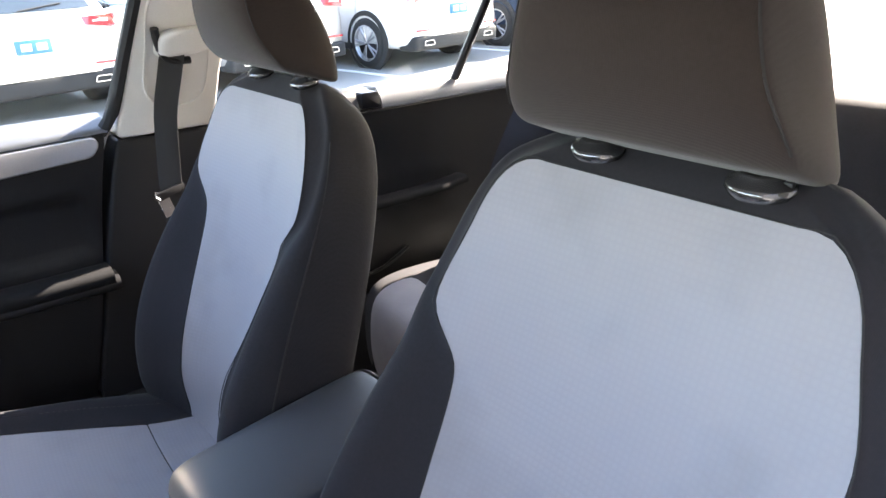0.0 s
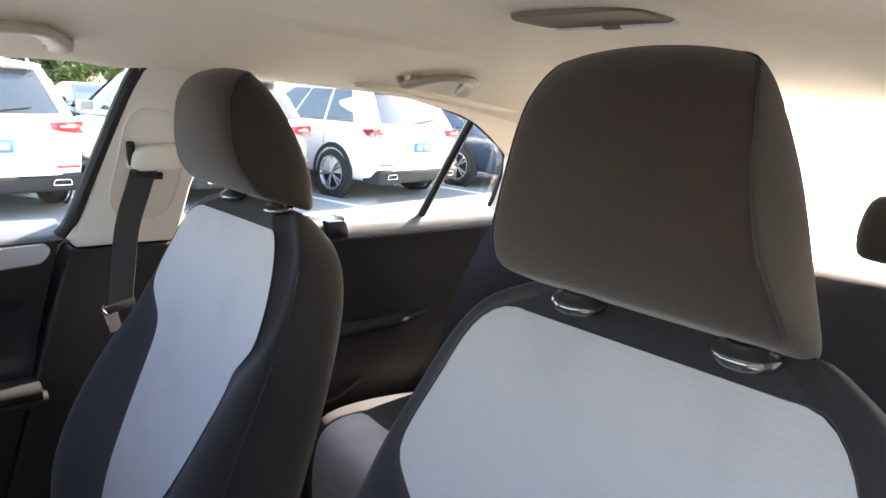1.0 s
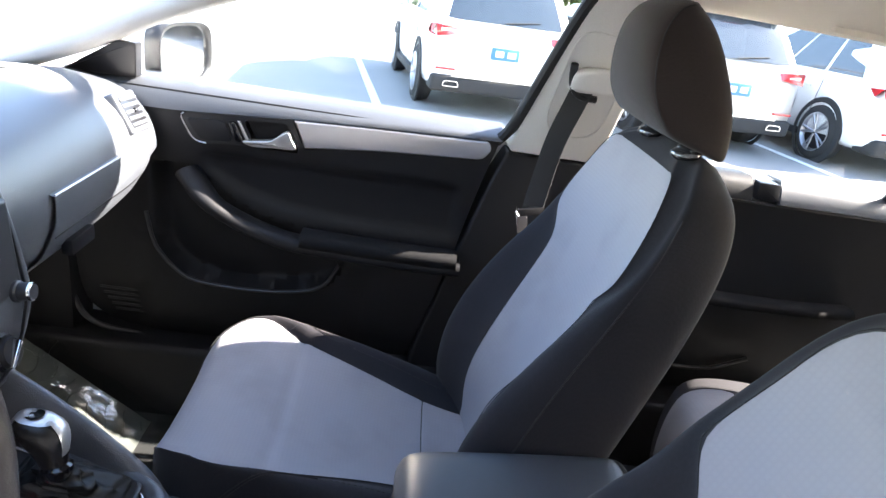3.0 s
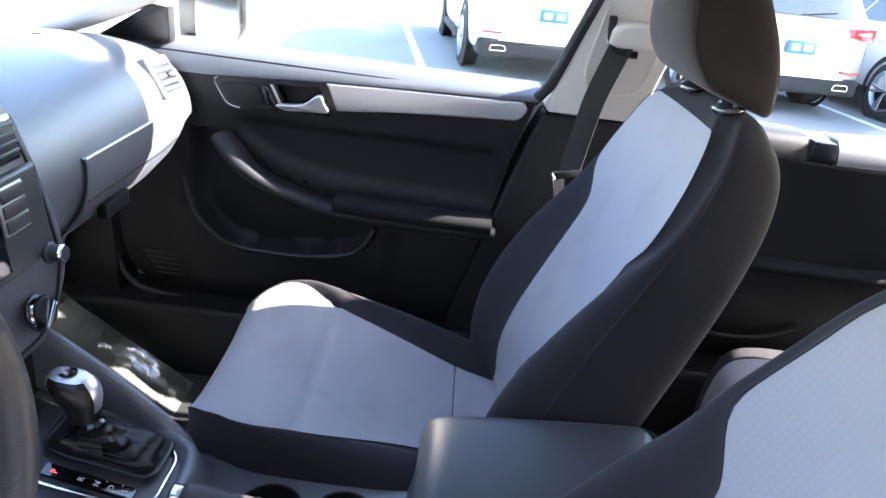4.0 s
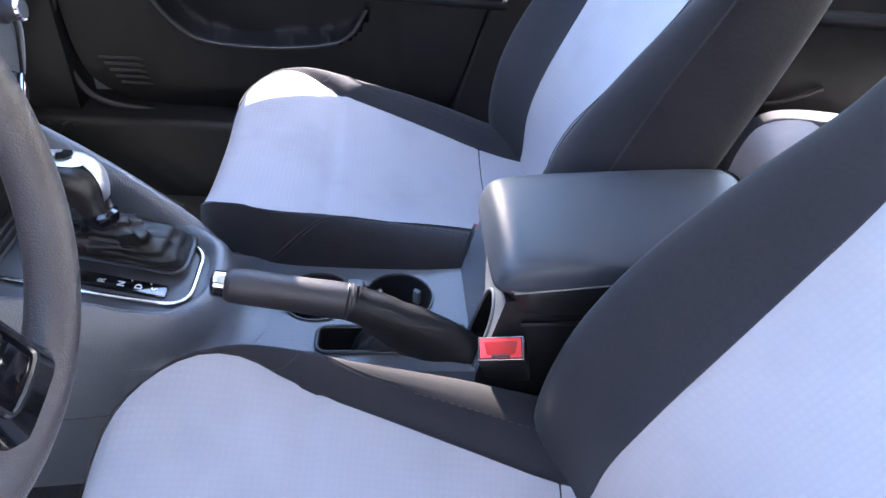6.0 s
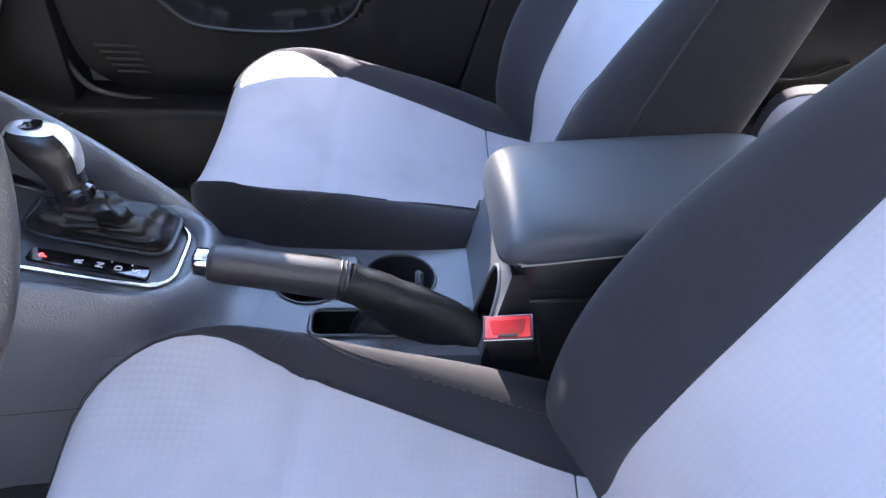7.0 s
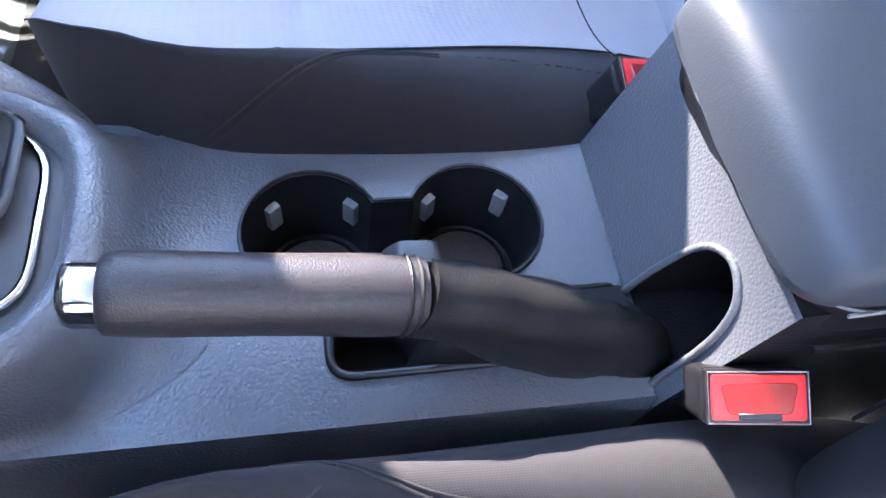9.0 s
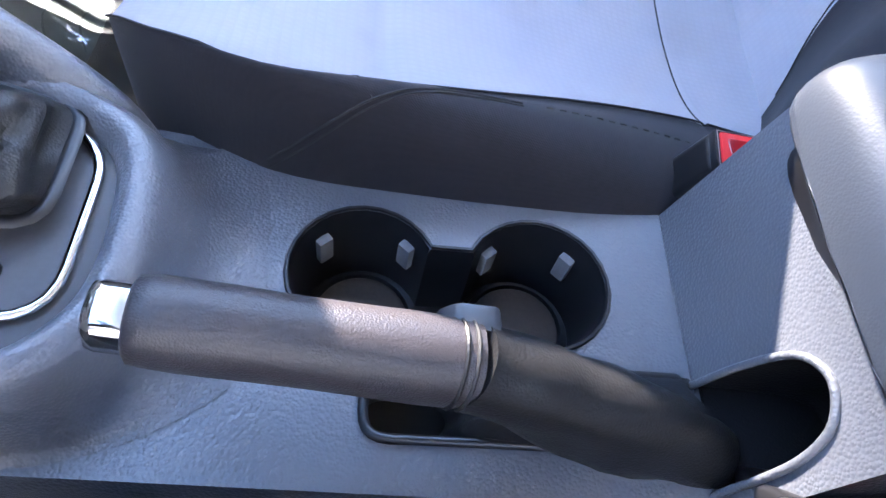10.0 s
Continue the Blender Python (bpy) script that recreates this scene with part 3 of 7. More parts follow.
# outside skin of the own car
for sign, nm in ((1, "body_side_1"), (-1, "body_side_2")):
    rows = []
    for x, z in ((0.80, 0.02), (0.885, 0.18), (0.895, 0.50), (0.89, 0.75), (0.875, 0.90), (0.835, 0.985)):
        y1 = 1.9 if sign > 0 else 0.0
        rows.append([(x, y, z) for y in [-2.0 + (y1 + 2.0) * k / 16 for k in range(17)]])
    bm = shell(rows, 0.01)
    tagged(part(nm, bm if sign > 0 else flipped(bm), WHITE_PAINT, smooth=50), "white painted body side below the windows", "body side", kind="structure")
bonnet = [[(x * w, y, z - 0.06 * abs(x) ** 3) for x in [-1 + k / 8 for k in range(17)]] for y, z, w in ((1.40, 0.985, 0.78), (1.7, 0.96, 0.80), (2.1, 0.88, 0.80), (2.35, 0.74, 0.76))]
tagged(part("bonnet", shell(bonnet, 0.01), WHITE_PAINT), "white painted bonnet ahead of the windscreen", "bonnet", kind="structure")
boot = [[(x * w, y, z - 0.04 * abs(x) ** 3) for x in [-1 + k / 8 for k in range(17)]] for y, z, w in ((-1.80, 0.995, 0.70), (-2.0, 0.99, 0.74), (-2.12, 0.95, 0.76), (-2.16, 0.60, 0.80))]
tagged(part("boot_lid", shell(boot, 0.01), WHITE_PAINT), "white painted boot lid behind the rear window", "boot lid", kind="structure")


# ---- doors on the passenger side ----
ARM = [(0.07, 0.708), (0.30, 0.710), (0.436, 0.716), (0.50, 0.727), (0.574, 0.752), (0.64, 0.792), (0.70, 0.835)]


def door_front():
    door = thing("door_1", (0.8, 0.5, 0.41), "closed black passenger door with silver trim strip", "door", kind="structure")

    def inner(y, z):
        x = smooth_knots([(0.40, 0.812), (0.46, 0.792), (0.60, 0.782), (0.80, 0.786), (0.90, 0.772), (0.97, 0.766), (0.995, 0.772)], z)
        za = smooth_knots(ARM, y)
        lip = smooth_knots([(0.33, 0.66), (0.36, 0.605), (0.416, 0.575), (0.55, 0.560), (0.665, 0.566), (0.72, 0.60), (0.76, 0.66)], y)
        if 0.33 < y < 0.77 and lip < z < za:
            k = min(1, (z - lip) / 0.012) * min(1, (y - 0.33) / 0.03) * min(1, (0.77 - y) / 0.03)
            x += 0.040 * k
        elif z <= lip and 0.28 < y < 0.82:
            x -= 0.012 * min(1, (0.82 - y) / 0.05) * min(1, (y - 0.28) / 0.05)
        if z > za + 0.03 and z < 0.872 and 0.09 < y < 0.66:
            x += 0.010 * min(1, (0.872 - z) / 0.01) * min(1, (z - za - 0.03) / 0.02) * min(1, (y - 0.09) / 0.015) * min(1, (0.66 - y) / 0.02)
        if 0.46 < y < 0.60 and 0.905 < z < 0.962:
            x += 0.030
        return x

    rows = []
    for i in range(61):
        z = 0.405 + 0.59 * i / 60
        y0 = smooth_knots([(0.40, 0.165), (0.47, 0.15), (0.70, 0.090), (0.90, 0.048), (1.0, 0.024)], z)
        y1 = smooth_knots([(0.405, 0.84), (0.43, 0.885), (0.48, 0.925), (0.60, 0.94), (1.0, 0.94)], z)
        rows.append([(inner(y0 + (y1 - y0) * k / 90, z), y0 + (y1 - y0) * k / 90, z) for k in range(91)])
    bm = grid(rows)
    bmesh.ops.solidify(bm, geom=bm.faces[:], thickness=-0.03)
    part("panel", bm, BLACK_PLASTIC, door, smooth=60)
    # lighter plastic and the low face put sunlight and glare into the ledge
    low = lambda y: lerp_knots([(0.02, 0.986), (0.30, 0.977), (0.466, 0.970), (0.703, 0.955), (0.95, 0.952)], y) + 0.001
    ledge = lambda y: [(0.7605, low(y)), (0.7615, low(y) + 0.006), (0.767, max(0.988, low(y) + 0.012)), (0.777, 1.002), (0.792, 1.012), (0.810, 1.019), (0.86, 0.99)]
    rows = [[(x + 0.004 * math.sin(y * 3) * min(1.0, (x - 0.76) * 40), y, z + 0.0024 * (0.5 - y)) for x, z in ledge(y)] for y in [0.02 + 0.92 * k / 20 for k in range(21)]]
    part("ledge", shell(rows, 0.006), DASH_PLASTIC, door, "grained window ledge, sunlight put into a lighter plastic", smooth=60)
    path = smooth_path([(0.735, y, z - 0.012) for y, z in ((0.075, 0.708), (0.25, 0.709), (0.42, 0.715), (0.50, 0.729), (0.574, 0.756), (0.63, 0.79))] + [(0.765, 0.685, 0.828)], 6)
    part("armrest", sweep(path, 0.030, 0.017, 14, power=2.6), BLACK_PLASTIC, door, "smooth black armrest and pull handle", smooth=60)
    part("armrest_pad", sweep(smooth_path([(0.735, 0.085, 0.713), (0.735, 0.25, 0.714), (0.735, 0.43, 0.719)], 6), 0.0345, 0.018, 14, power=2.8), SOFT_BLACK, door, "padded black armrest top", smooth=60)
    lip = smooth_path([(0.767, y, z) for y, z in ((0.775, 0.72), (0.757, 0.645), (0.715, 0.592), (0.665, 0.566), (0.55, 0.559), (0.43, 0.571), (0.375, 0.597), (0.345, 0.65))], 6)
    part("pocket_lip", sweep(lip, 0.005, 0.004, 8), LIP_PLASTIC, door, "rounded rim of the door pocket", smooth=60)
    part("crease", sweep(smooth_path([(0.7845, 0.665, 0.862), (0.7835, 0.60, 0.873), (0.783, 0.40, 0.877), (0.783, 0.12, 0.882)], 6), 0.0022, 0.0022, 6), SMOOTH_BLACK, door, smooth=60)
    # trim strip and handle bezel
    strip = round_outline([(0.463, 0.969), (0.30, 0.976), (0.048, 0.984), (0.040, 0.968), (0.056, 0.944), (0.30, 0.928), (0.438, 0.914)], [0.002, 0.002, 0.012, 0.008, 0.02, 0.002, 0.002], 4)
    part("trim_strip", slab(strip, lambda y, z: (0.776, y, z), lambda y, z: (0.758, y, z), 0.004, 3), SATIN, door, "brushed satin silver trim strip")
    bez = round_outline([(0.703, 0.953), (0.466, 0.969), (0.441, 0.913), (0.645, 0.893), (0.672, 0.898)], [0.02, 0.003, 0.003, 0.02, 0.02], 4)
    hole = round_outline([(0.568, 0.953), (0.478, 0.959), (0.462, 0.920), (0.548, 0.912)], 0.006, 3)
    front = filled([bez, hole], lambda y, z: (0.764, y, z))
    walls = grid([[(x, y, z) for y, z in bez] for x in (0.764, 0.776)], closed=True)
    bezel = part("handle_bezel", joined(front, walls), SMOOTH_BLACK, door, "black handle bezel with a deep recess", smooth=30)
    hollow = joined(grid([[(x, y, z) for y, z in hole] for x in (0.764, 0.790)], closed=True), filled([hole], lambda y, z: (0.790, y, z)))
    part("recess", hollow, BLACK_PLASTIC, bezel, smooth=30)
    tip = [p for p in bez if p[0] > 0.640 and p[1] < 0.9535]
    part("silver_edge", sweep([(0.7635, y, z) for y, z in sorted(tip, key=lambda p: (p[1] < 0.90, -p[1]))], 0.0016, 0.0016, 6), SATIN, bezel)
    sp = round_outline([(0.688, 0.943), (0.606, 0.949), (0.588, 0.904), (0.655, 0.899)], 0.012, 4)
    part("speaker_cover", slab(sp, lambda y, z: (0.767, y, z), lambda y, z: (0.7605, y, z), 0.003, 2), BLACK_PLASTIC, bezel, "small black speaker cover")
    part("lock_switch", slab(round_outline([(0.600, 0.948), (0.584, 0.949), (0.564, 0.908), (0.582, 0.906)], 0.006, 3), lambda y, z: (0.767, y, z), lambda y, z: (0.758, y, z), 0.003, 2), GLOSS_BLACK, bezel, "lock switch")
    part("switch_edge", slab([(0.580, 0.951), (0.5745, 0.9515), (0.556, 0.914), (0.5615, 0.913)], lambda y, z: (0.767, y, z), lambda y, z: (0.760, y, z), 0.001, 1), SATIN, bezel, "silver line beside the lock switch")
    lev = [(p.x, p.y) for p in smooth_path([(0.566, 0.912, 0), (0.535, 0.917, 0), (0.505, 0.923, 0), (0.484, 0.940, 0), (0.470, 0.944, 0), (0.463, 0.930, 0), (0.455, 0.911, 0), (0.500, 0.906, 0), (0.545, 0.903, 0)], 4, True)]
    part("handle_lever", slab(lev, lambda y, z: (0.768, y, z), lambda y, z: (0.750 - 0.15 * max(0.0, 0.50 - y), y, z), 0.003, 3), SATIN, bezel, "satin silver inside door handle", smooth=50)
    for k in range(5):
        z = 0.452 + 0.014 * k
        part("speaker_rib", sweep([(0.789 - 0.001 * k, y, z + 0.005) for y in (0.62 + 0.01 * k, 0.70, 0.78, 0.86 + 0.008 * k)], 0.0032, 0.0032, 6), SMOOTH_BLACK, door)
    edge = smooth_path([(0.778, 0.938, 0.66), (0.778, 0.958, 0.56), (0.778, 0.946, 0.470), (0.778, 0.903, 0.418), (0.780, 0.793, 0.398), (0.782, 0.64, 0.388), (0.784, 0.40, 0.384)], 6)
    part("lower_edge", sweep(edge, 0.007, 0.006, 8), LIP_PLASTIC, door, "rounded lower edge of the door panel", smooth=60)
    return door


door_front()


def door_rear(name, sign):
    fix = (lambda b: b) if sign > 0 else flipped
    door = thing(name, (0.8 * sign, -0.6, 0.41), "closed black rear door, sky light on its ledge painted grey", "door", kind="structure")
    rows = []
    for i in range(31):
        z = 0.405 + 0.535 * i / 30
        x = smooth_knots([(0.40, 0.825), (0.50, 0.80), (0.62, 0.795), (0.80, 0.80), (0.90, 0.79), (0.94, 0.786)], z)
        y0 = smooth_knots([(0.40, -0.80), (0.55, -0.90), (0.75, -1.02), (0.98, -1.10)], z)
        rows.append([(x, y0 + (-0.185 - y0) * k / 30, z) for k in range(31)])
    bm = grid(rows)
    bmesh.ops.solidify(bm, geom=bm.faces[:], thickness=-0.03)
    part("panel", fix(bm), BLACK_PLASTIC, door, smooth=60)
    prof = [(0.786, 0.936), (0.772, 0.941), (0.773, 0.952), (0.781, 0.974), (0.796, 0.992), (0.86, 0.99)]
    rows = [[(x, y, z) for x, z in prof] for y in [-0.60 - 0.53 * k / 14 for k in range(15)]]
    # one ledge in two tones: grey paints sky light, black paints shade
    part("ledge", fix(shell(rows, 0.006)), DASH_PLASTIC, door, "grained ledge, its sky light put into a grey colour", smooth=60)
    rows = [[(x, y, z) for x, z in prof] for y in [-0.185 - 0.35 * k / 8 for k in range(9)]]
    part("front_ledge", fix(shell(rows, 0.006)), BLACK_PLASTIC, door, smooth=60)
    # black wedge paints the pillar's shadow across the ledge
    cover = round_outline([(-0.545, 0.945), (-0.545, 0.985), (-0.592, 0.985), (-0.60, 0.945)], 0.003, 2)
    part("shadow_wedge", fix(slab(cover, lambda y, z: (0.80, y, z), lambda y, z: (0.775, y, z), 0.003)), SMOOTH_BLACK, door, "black wedge for the pillar's shadow on the ledge")
    part("ledge_line", fix(sweep([(0.777, y, 0.936) for y in (-0.2, -0.5, -0.8, -1.09)], 0.003, 0.003, 6)), SMOOTH_BLACK, door)
    arm = smooth_path([(0.760, -0.25, 0.705), (0.757, -0.45, 0.700), (0.757, -0.70, 0.697), (0.782, -0.85, 0.695)], 6)
    part("armrest", fix(sweep(arm, 0.028, 0.015, 12, power=2.6)), SOFT_BLACK, door, "black padded rear armrest", smooth=60)
    part("pocket_lip", fix(sweep(smooth_path([(0.79, -0.30, 0.56), (0.785, -0.38, 0.50), (0.785, -0.55, 0.49), (0.79, -0.66, 0.53)], 6), 0.005, 0.005, 8)), SMOOTH_BLACK, door, smooth=60)
    side = round_outline([(-0.78, 0.32), (-1.00, 0.78), (-1.05, 0.985), (-1.45, 0.985), (-1.45, 0.32)], 0.01, 2)
    part("rear_side_trim", fix(slab(side, lambda y, z: (0.850, y, z), lambda y, z: (0.828 + 0.10 * (y + 0.9) * (1 if y < -0.9 else 0), y, z), 0.004)), BLACK_PLASTIC, door, "black trim beside the rear seat", smooth=50)
    return door


door_rear("door_2", 1)
door_rear("door_3", -1)


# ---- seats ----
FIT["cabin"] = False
LEAN = {}


def lean(degrees, shift):
    """Sets the backrest's recline and its place over the cushion."""
    q = radians(degrees)
    LEAN["up"] = Vector((0, -math.sin(q), math.cos(q)))
    LEAN["out"] = Vector((0, math.cos(q), math.sin(q)))
    LEAN["foot"] = Vector((0, 0.03, 0.50)) + Vector(shift)


def back_point(x, v, w):
    return Vector((x, 0, 0)) + LEAN["foot"] + LEAN["up"] * v + LEAN["out"] * w


# half widths, panel edges, panel edge depth, bolster height and thickness, all against the height up the backrest
BW = [(-0.10, 0.235), (0.0, 0.256), (0.1, 0.267), (0.2, 0.264), (0.3, 0.253), (0.4, 0.239), (0.48, 0.228), (0.54, 0.216), (0.59, 0.194), (0.62, 0.160), (0.640, 0.125)]
PANEL = {}
PASSENGER_PANEL = {
    "inner": [(-0.10, 0.112), (-0.02, 0.100), (0.06, 0.091), (0.14, 0.097), (0.22, 0.118), (0.30, 0.134), (0.36, 0.145), (0.39, 0.153), (0.415, 0.176), (0.44, 0.197), (0.48, 0.196), (0.53, 0.182), (0.575, 0.163), (0.598, 0.142), (0.615, 0.108), (0.640, 0.08)],
    "edge": [(-0.10, 0.0), (-0.02, 0.017), (0.06, 0.048), (0.14, 0.053), (0.22, 0.040), (0.30, 0.027), (0.36, 0.018), (0.40, 0.020), (0.44, 0.026), (0.48, 0.023), (0.53, 0.018), (0.58, 0.015), (0.615, 0.009), (0.648, 0.0)],
}
PASSENGER_PANEL["outer"] = PASSENGER_PANEL["inner"]
DRIVER_PANEL = {
    "inner": [(-0.10, 0.150), (-0.02, 0.132), (0.04, 0.119), (0.09, 0.113), (0.14, 0.114), (0.22, 0.128), (0.30, 0.140), (0.36, 0.149), (0.39, 0.155), (0.415, 0.178), (0.44, 0.199), (0.48, 0.194), (0.53, 0.182), (0.575, 0.167), (0.598, 0.146), (0.615, 0.116), (0.640, 0.085)],
    "outer": [(-0.10, 0.085), (-0.02, 0.085), (0.06, 0.087), (0.14, 0.097), (0.22, 0.120), (0.30, 0.137), (0.36, 0.150), (0.39, 0.160), (0.415, 0.185), (0.44, 0.208), (0.48, 0.205), (0.53, 0.189), (0.575, 0.173), (0.598, 0.152), (0.615, 0.122), (0.640, 0.09)],
    "edge": [(-0.10, 0.005), (-0.02, 0.024), (0.06, 0.058), (0.14, 0.062), (0.22, 0.044), (0.30, 0.028), (0.36, 0.017), (0.40, 0.018), (0.44, 0.027), (0.48, 0.021), (0.53, 0.016), (0.58, 0.014), (0.615, 0.006), (0.648, 0.0)],
}
BC = [(-0.10, 0.030), (0.0, 0.084), (0.1, 0.106), (0.2, 0.098), (0.3, 0.073), (0.4, 0.036), (0.48, 0.012), (0.54, 0.002), (0.59, -0.004), (0.648, -0.004)]
BT = [(-0.10, 0.09), (0.1, 0.097), (0.2, 0.098), (0.3, 0.105), (0.4, 0.111), (0.48, 0.110), (0.54, 0.104), (0.59, 0.091), (0.62, 0.070), (0.640, 0.05)]
BACK_V = [-0.10, -0.06, -0.02, 0.0, 0.02, 0.06, 0.10, 0.15, 0.20, 0.25, 0.30, 0.34, 0.37, 0.39, 0.405, 0.42, 0.44, 0.47, 0.50, 0.53, 0.56, 0.585, 0.602, 0.608, 0.616, 0.630, 0.640]


def back_half(v, panel):
    """Half a section across the backrest, from its middle over the bolster to the middle of its back."""
    w_, c_, t_ = (smooth_knots(k, v) for k in (BW, BC, BT))
    i_, e_ = smooth_knots(panel, v), smooth_knots(PANEL["edge"], v)
    lumbar = 0.014 * math.exp(-((v - 0.18) / 0.14) ** 2) - 0.010 * math.exp(-((v - 0.02) / 0.05) ** 2)
    drop = -0.022 * max(0.0, (v - 0.592) / 0.048) ** 2
    front = [(i_ * k / 6, lumbar + (e_ - lumbar) * (k / 6) ** 2.6 + drop) for k in range(7)]
    for s, h in ((0.03, 0.41), (0.25, 0.66), (0.5, 0.92), (0.72, 1.0), (0.9, 0.74), (1.0, 0.18)):
        q = min(1.0, s / 0.5) ** 0.8
        front.append((i_ + (w_ - i_) * s, e_ * (1 - q) + c_ * h * q + drop + (-0.012 if s > 0.95 else 0)))
    return front + [(w_ * 1.0, -0.03 - 0.2 * t_), (w_ * 0.985, -t_ * 0.75), (w_ * 0.93, -t_ * 0.95), (w_ * 0.75, -t_ * 1.05), (w_ * 0.4, -t_ * 1.1), (0.0, -t_ * 1.1)]


def back_row(v):
    right = back_half(v, PANEL["right"])
    left = [(-x, w) for x, w in back_half(v, PANEL["left"])[1:-1]][::-1]
    v1 = v + PANEL["lift"] * max(0.0, (v - 0.40) / 0.24)
    return [back_point(x, v1, w) for x, w in right + left]


CUSH_Y = [-0.06, -0.02, 0.0, 0.015, 0.03, 0.06, 0.09, 0.0985, 0.1015, 0.105, 0.13, 0.18, 0.23, 0.28, 0.33, 0.346, 0.358, 0.370, 0.385, 0.41, 0.44, 0.465, 0.487, 0.505, 0.521, 0.527, 0.523, 0.511]
CZ = [(-0.06, 0.455), (0.0, 0.462), (0.05, 0.466), (0.10, 0.474), (0.20, 0.500), (0.30, 0.526), (0.38, 0.546), (0.44, 0.557), (0.48, 0.556), (0.505, 0.547), (0.525, 0.530), (0.54, 0.500), (0.545, 0.46), (0.54, 0.42), (0.52, 0.37)]
CW = [(-0.06, 0.235), (0.05, 0.254), (0.15, 0.255), (0.25, 0.247), (0.38, 0.237), (0.45, 0.229), (0.50, 0.224)]
def cushion_half(y):
    """Half width of the cushion, with a wide round front corner."""
    nose = PANEL["nose"] * max(0.0, min(1.0, (y - 0.36) / 0.12))
    u = max(0.0, min(1.0, (y + nose - 0.373 - PANEL["nose"]) / 0.156))
    return smooth_knots(CW, min(y, 0.44)) - 0.150 * (1 - math.sqrt(max(0.0, 1 - u * u)))


CI = [(-0.06, 0.120), (0.10, 0.128), (0.20, 0.150), (0.28, 0.172), (0.335, 0.187), (0.365, 0.200), (0.39, 0.212), (0.41, 0.221), (0.44, 0.232), (0.47, 0.240), (0.527, 0.240)]
CC = [(-0.06, 0.010), (0.03, 0.030), (0.10, 0.047), (0.20, 0.057), (0.32, 0.057), (0.40, 0.056), (0.45, 0.046), (0.487, 0.030), (0.51, 0.016), (0.527, 0.006)]


def cushion_rows():
    rows = []
    n = len(CUSH_Y)
    for q, y in enumerate(CUSH_Y):
        if q < n - 5:
            z = smooth_knots(CZ[:9], y) if y <= 0.465 else smooth_knots([(0.465, 0.557), (0.487, 0.554), (0.505, 0.546)], y)
        else:
            z = (0.546, 0.517, 0.47, 0.41, 0.35)[q - (n - 5)]
        yy = 0.525 if q >= n - 4 else min(y, 0.527)
        w_, i_, c_ = cushion_half(yy), smooth_knots(CI, yy), smooth_knots(CC, yy)
        i_ = min(i_, w_ * 0.975)
        if q >= n - 5:
            c_ = (0.018, 0.006, 0.0, 0.0, 0.0)[q - (n - 5)]
        groove = -0.0055 if abs(y - 0.10) < 0.001 else -0.010 if abs(y - 0.358) < 0.003 else (-0.003 if abs(y - 0.1015) < 0.0006 else 0)
        full = max(0.0, min(1.0, (y - 0.375) / 0.06))
        full = full * full * (3 - 2 * full)
        pts = []
        for k in range(9):
            s = k / 8
            pts.append((i_ * s, z + c_ * (0.5 + 0.45 * full) * s ** 3 + groove - 0.004 * (1 - s) * (1 if q < n - 5 else 0)))
        for s, h, h1 in ((0.05, 0.49, 0.97), (0.3, 0.84, 1.0), (0.55, 1.0, 0.97), (0.8, 0.82, 0.82), (0.95, 0.40, 0.45)):
            pts.append((i_ + (w_ - i_) * s, z + c_ * (h + (h1 - h) * full) - (0.006 if s > 0.9 else 0)))
        pts += [(w_, z - 0.022), (w_ * 1.005, z - 0.05), (w_ * 0.995, min(z - 0.06, 0.42)), (w_ * 0.97, 0.345)]
        pts = [(x, min(zz, 9)) for x, zz in pts]
        left = [(-x, zz) for x, zz in pts[1:]][::-1]
        nose = PANEL["nose"] * max(0.0, min(1.0, (y - 0.36) / 0.12))
        rows.append([Vector((x, y + nose, zz)) for x, zz in left + pts])
    return rows


HEAD = {
    "back": [(0.630, -0.066), (0.655, -0.062), (0.68, -0.058), (0.72, -0.037), (0.76, -0.005), (0.79, 0.024), (0.806, 0.044), (0.818, 0.064)],
    "front": [(0.630, 0.045), (0.645, 0.062), (0.66, 0.080), (0.68, 0.095), (0.72, 0.112), (0.76, 0.120), (0.79, 0.115), (0.806, 0.104), (0.818, 0.086)],
    "seam": [(0.630, 0.134), (0.655, 0.126), (0.68, 0.114), (0.72, 0.103), (0.76, 0.096), (0.79, 0.087), (0.806, 0.079), (0.818, 0.070)],
    "rear": [(0.630, 0.136), (0.655, 0.130), (0.68, 0.121), (0.72, 0.110), (0.76, 0.099), (0.79, 0.086), (0.806, 0.076), (0.818, 0.064)],
}


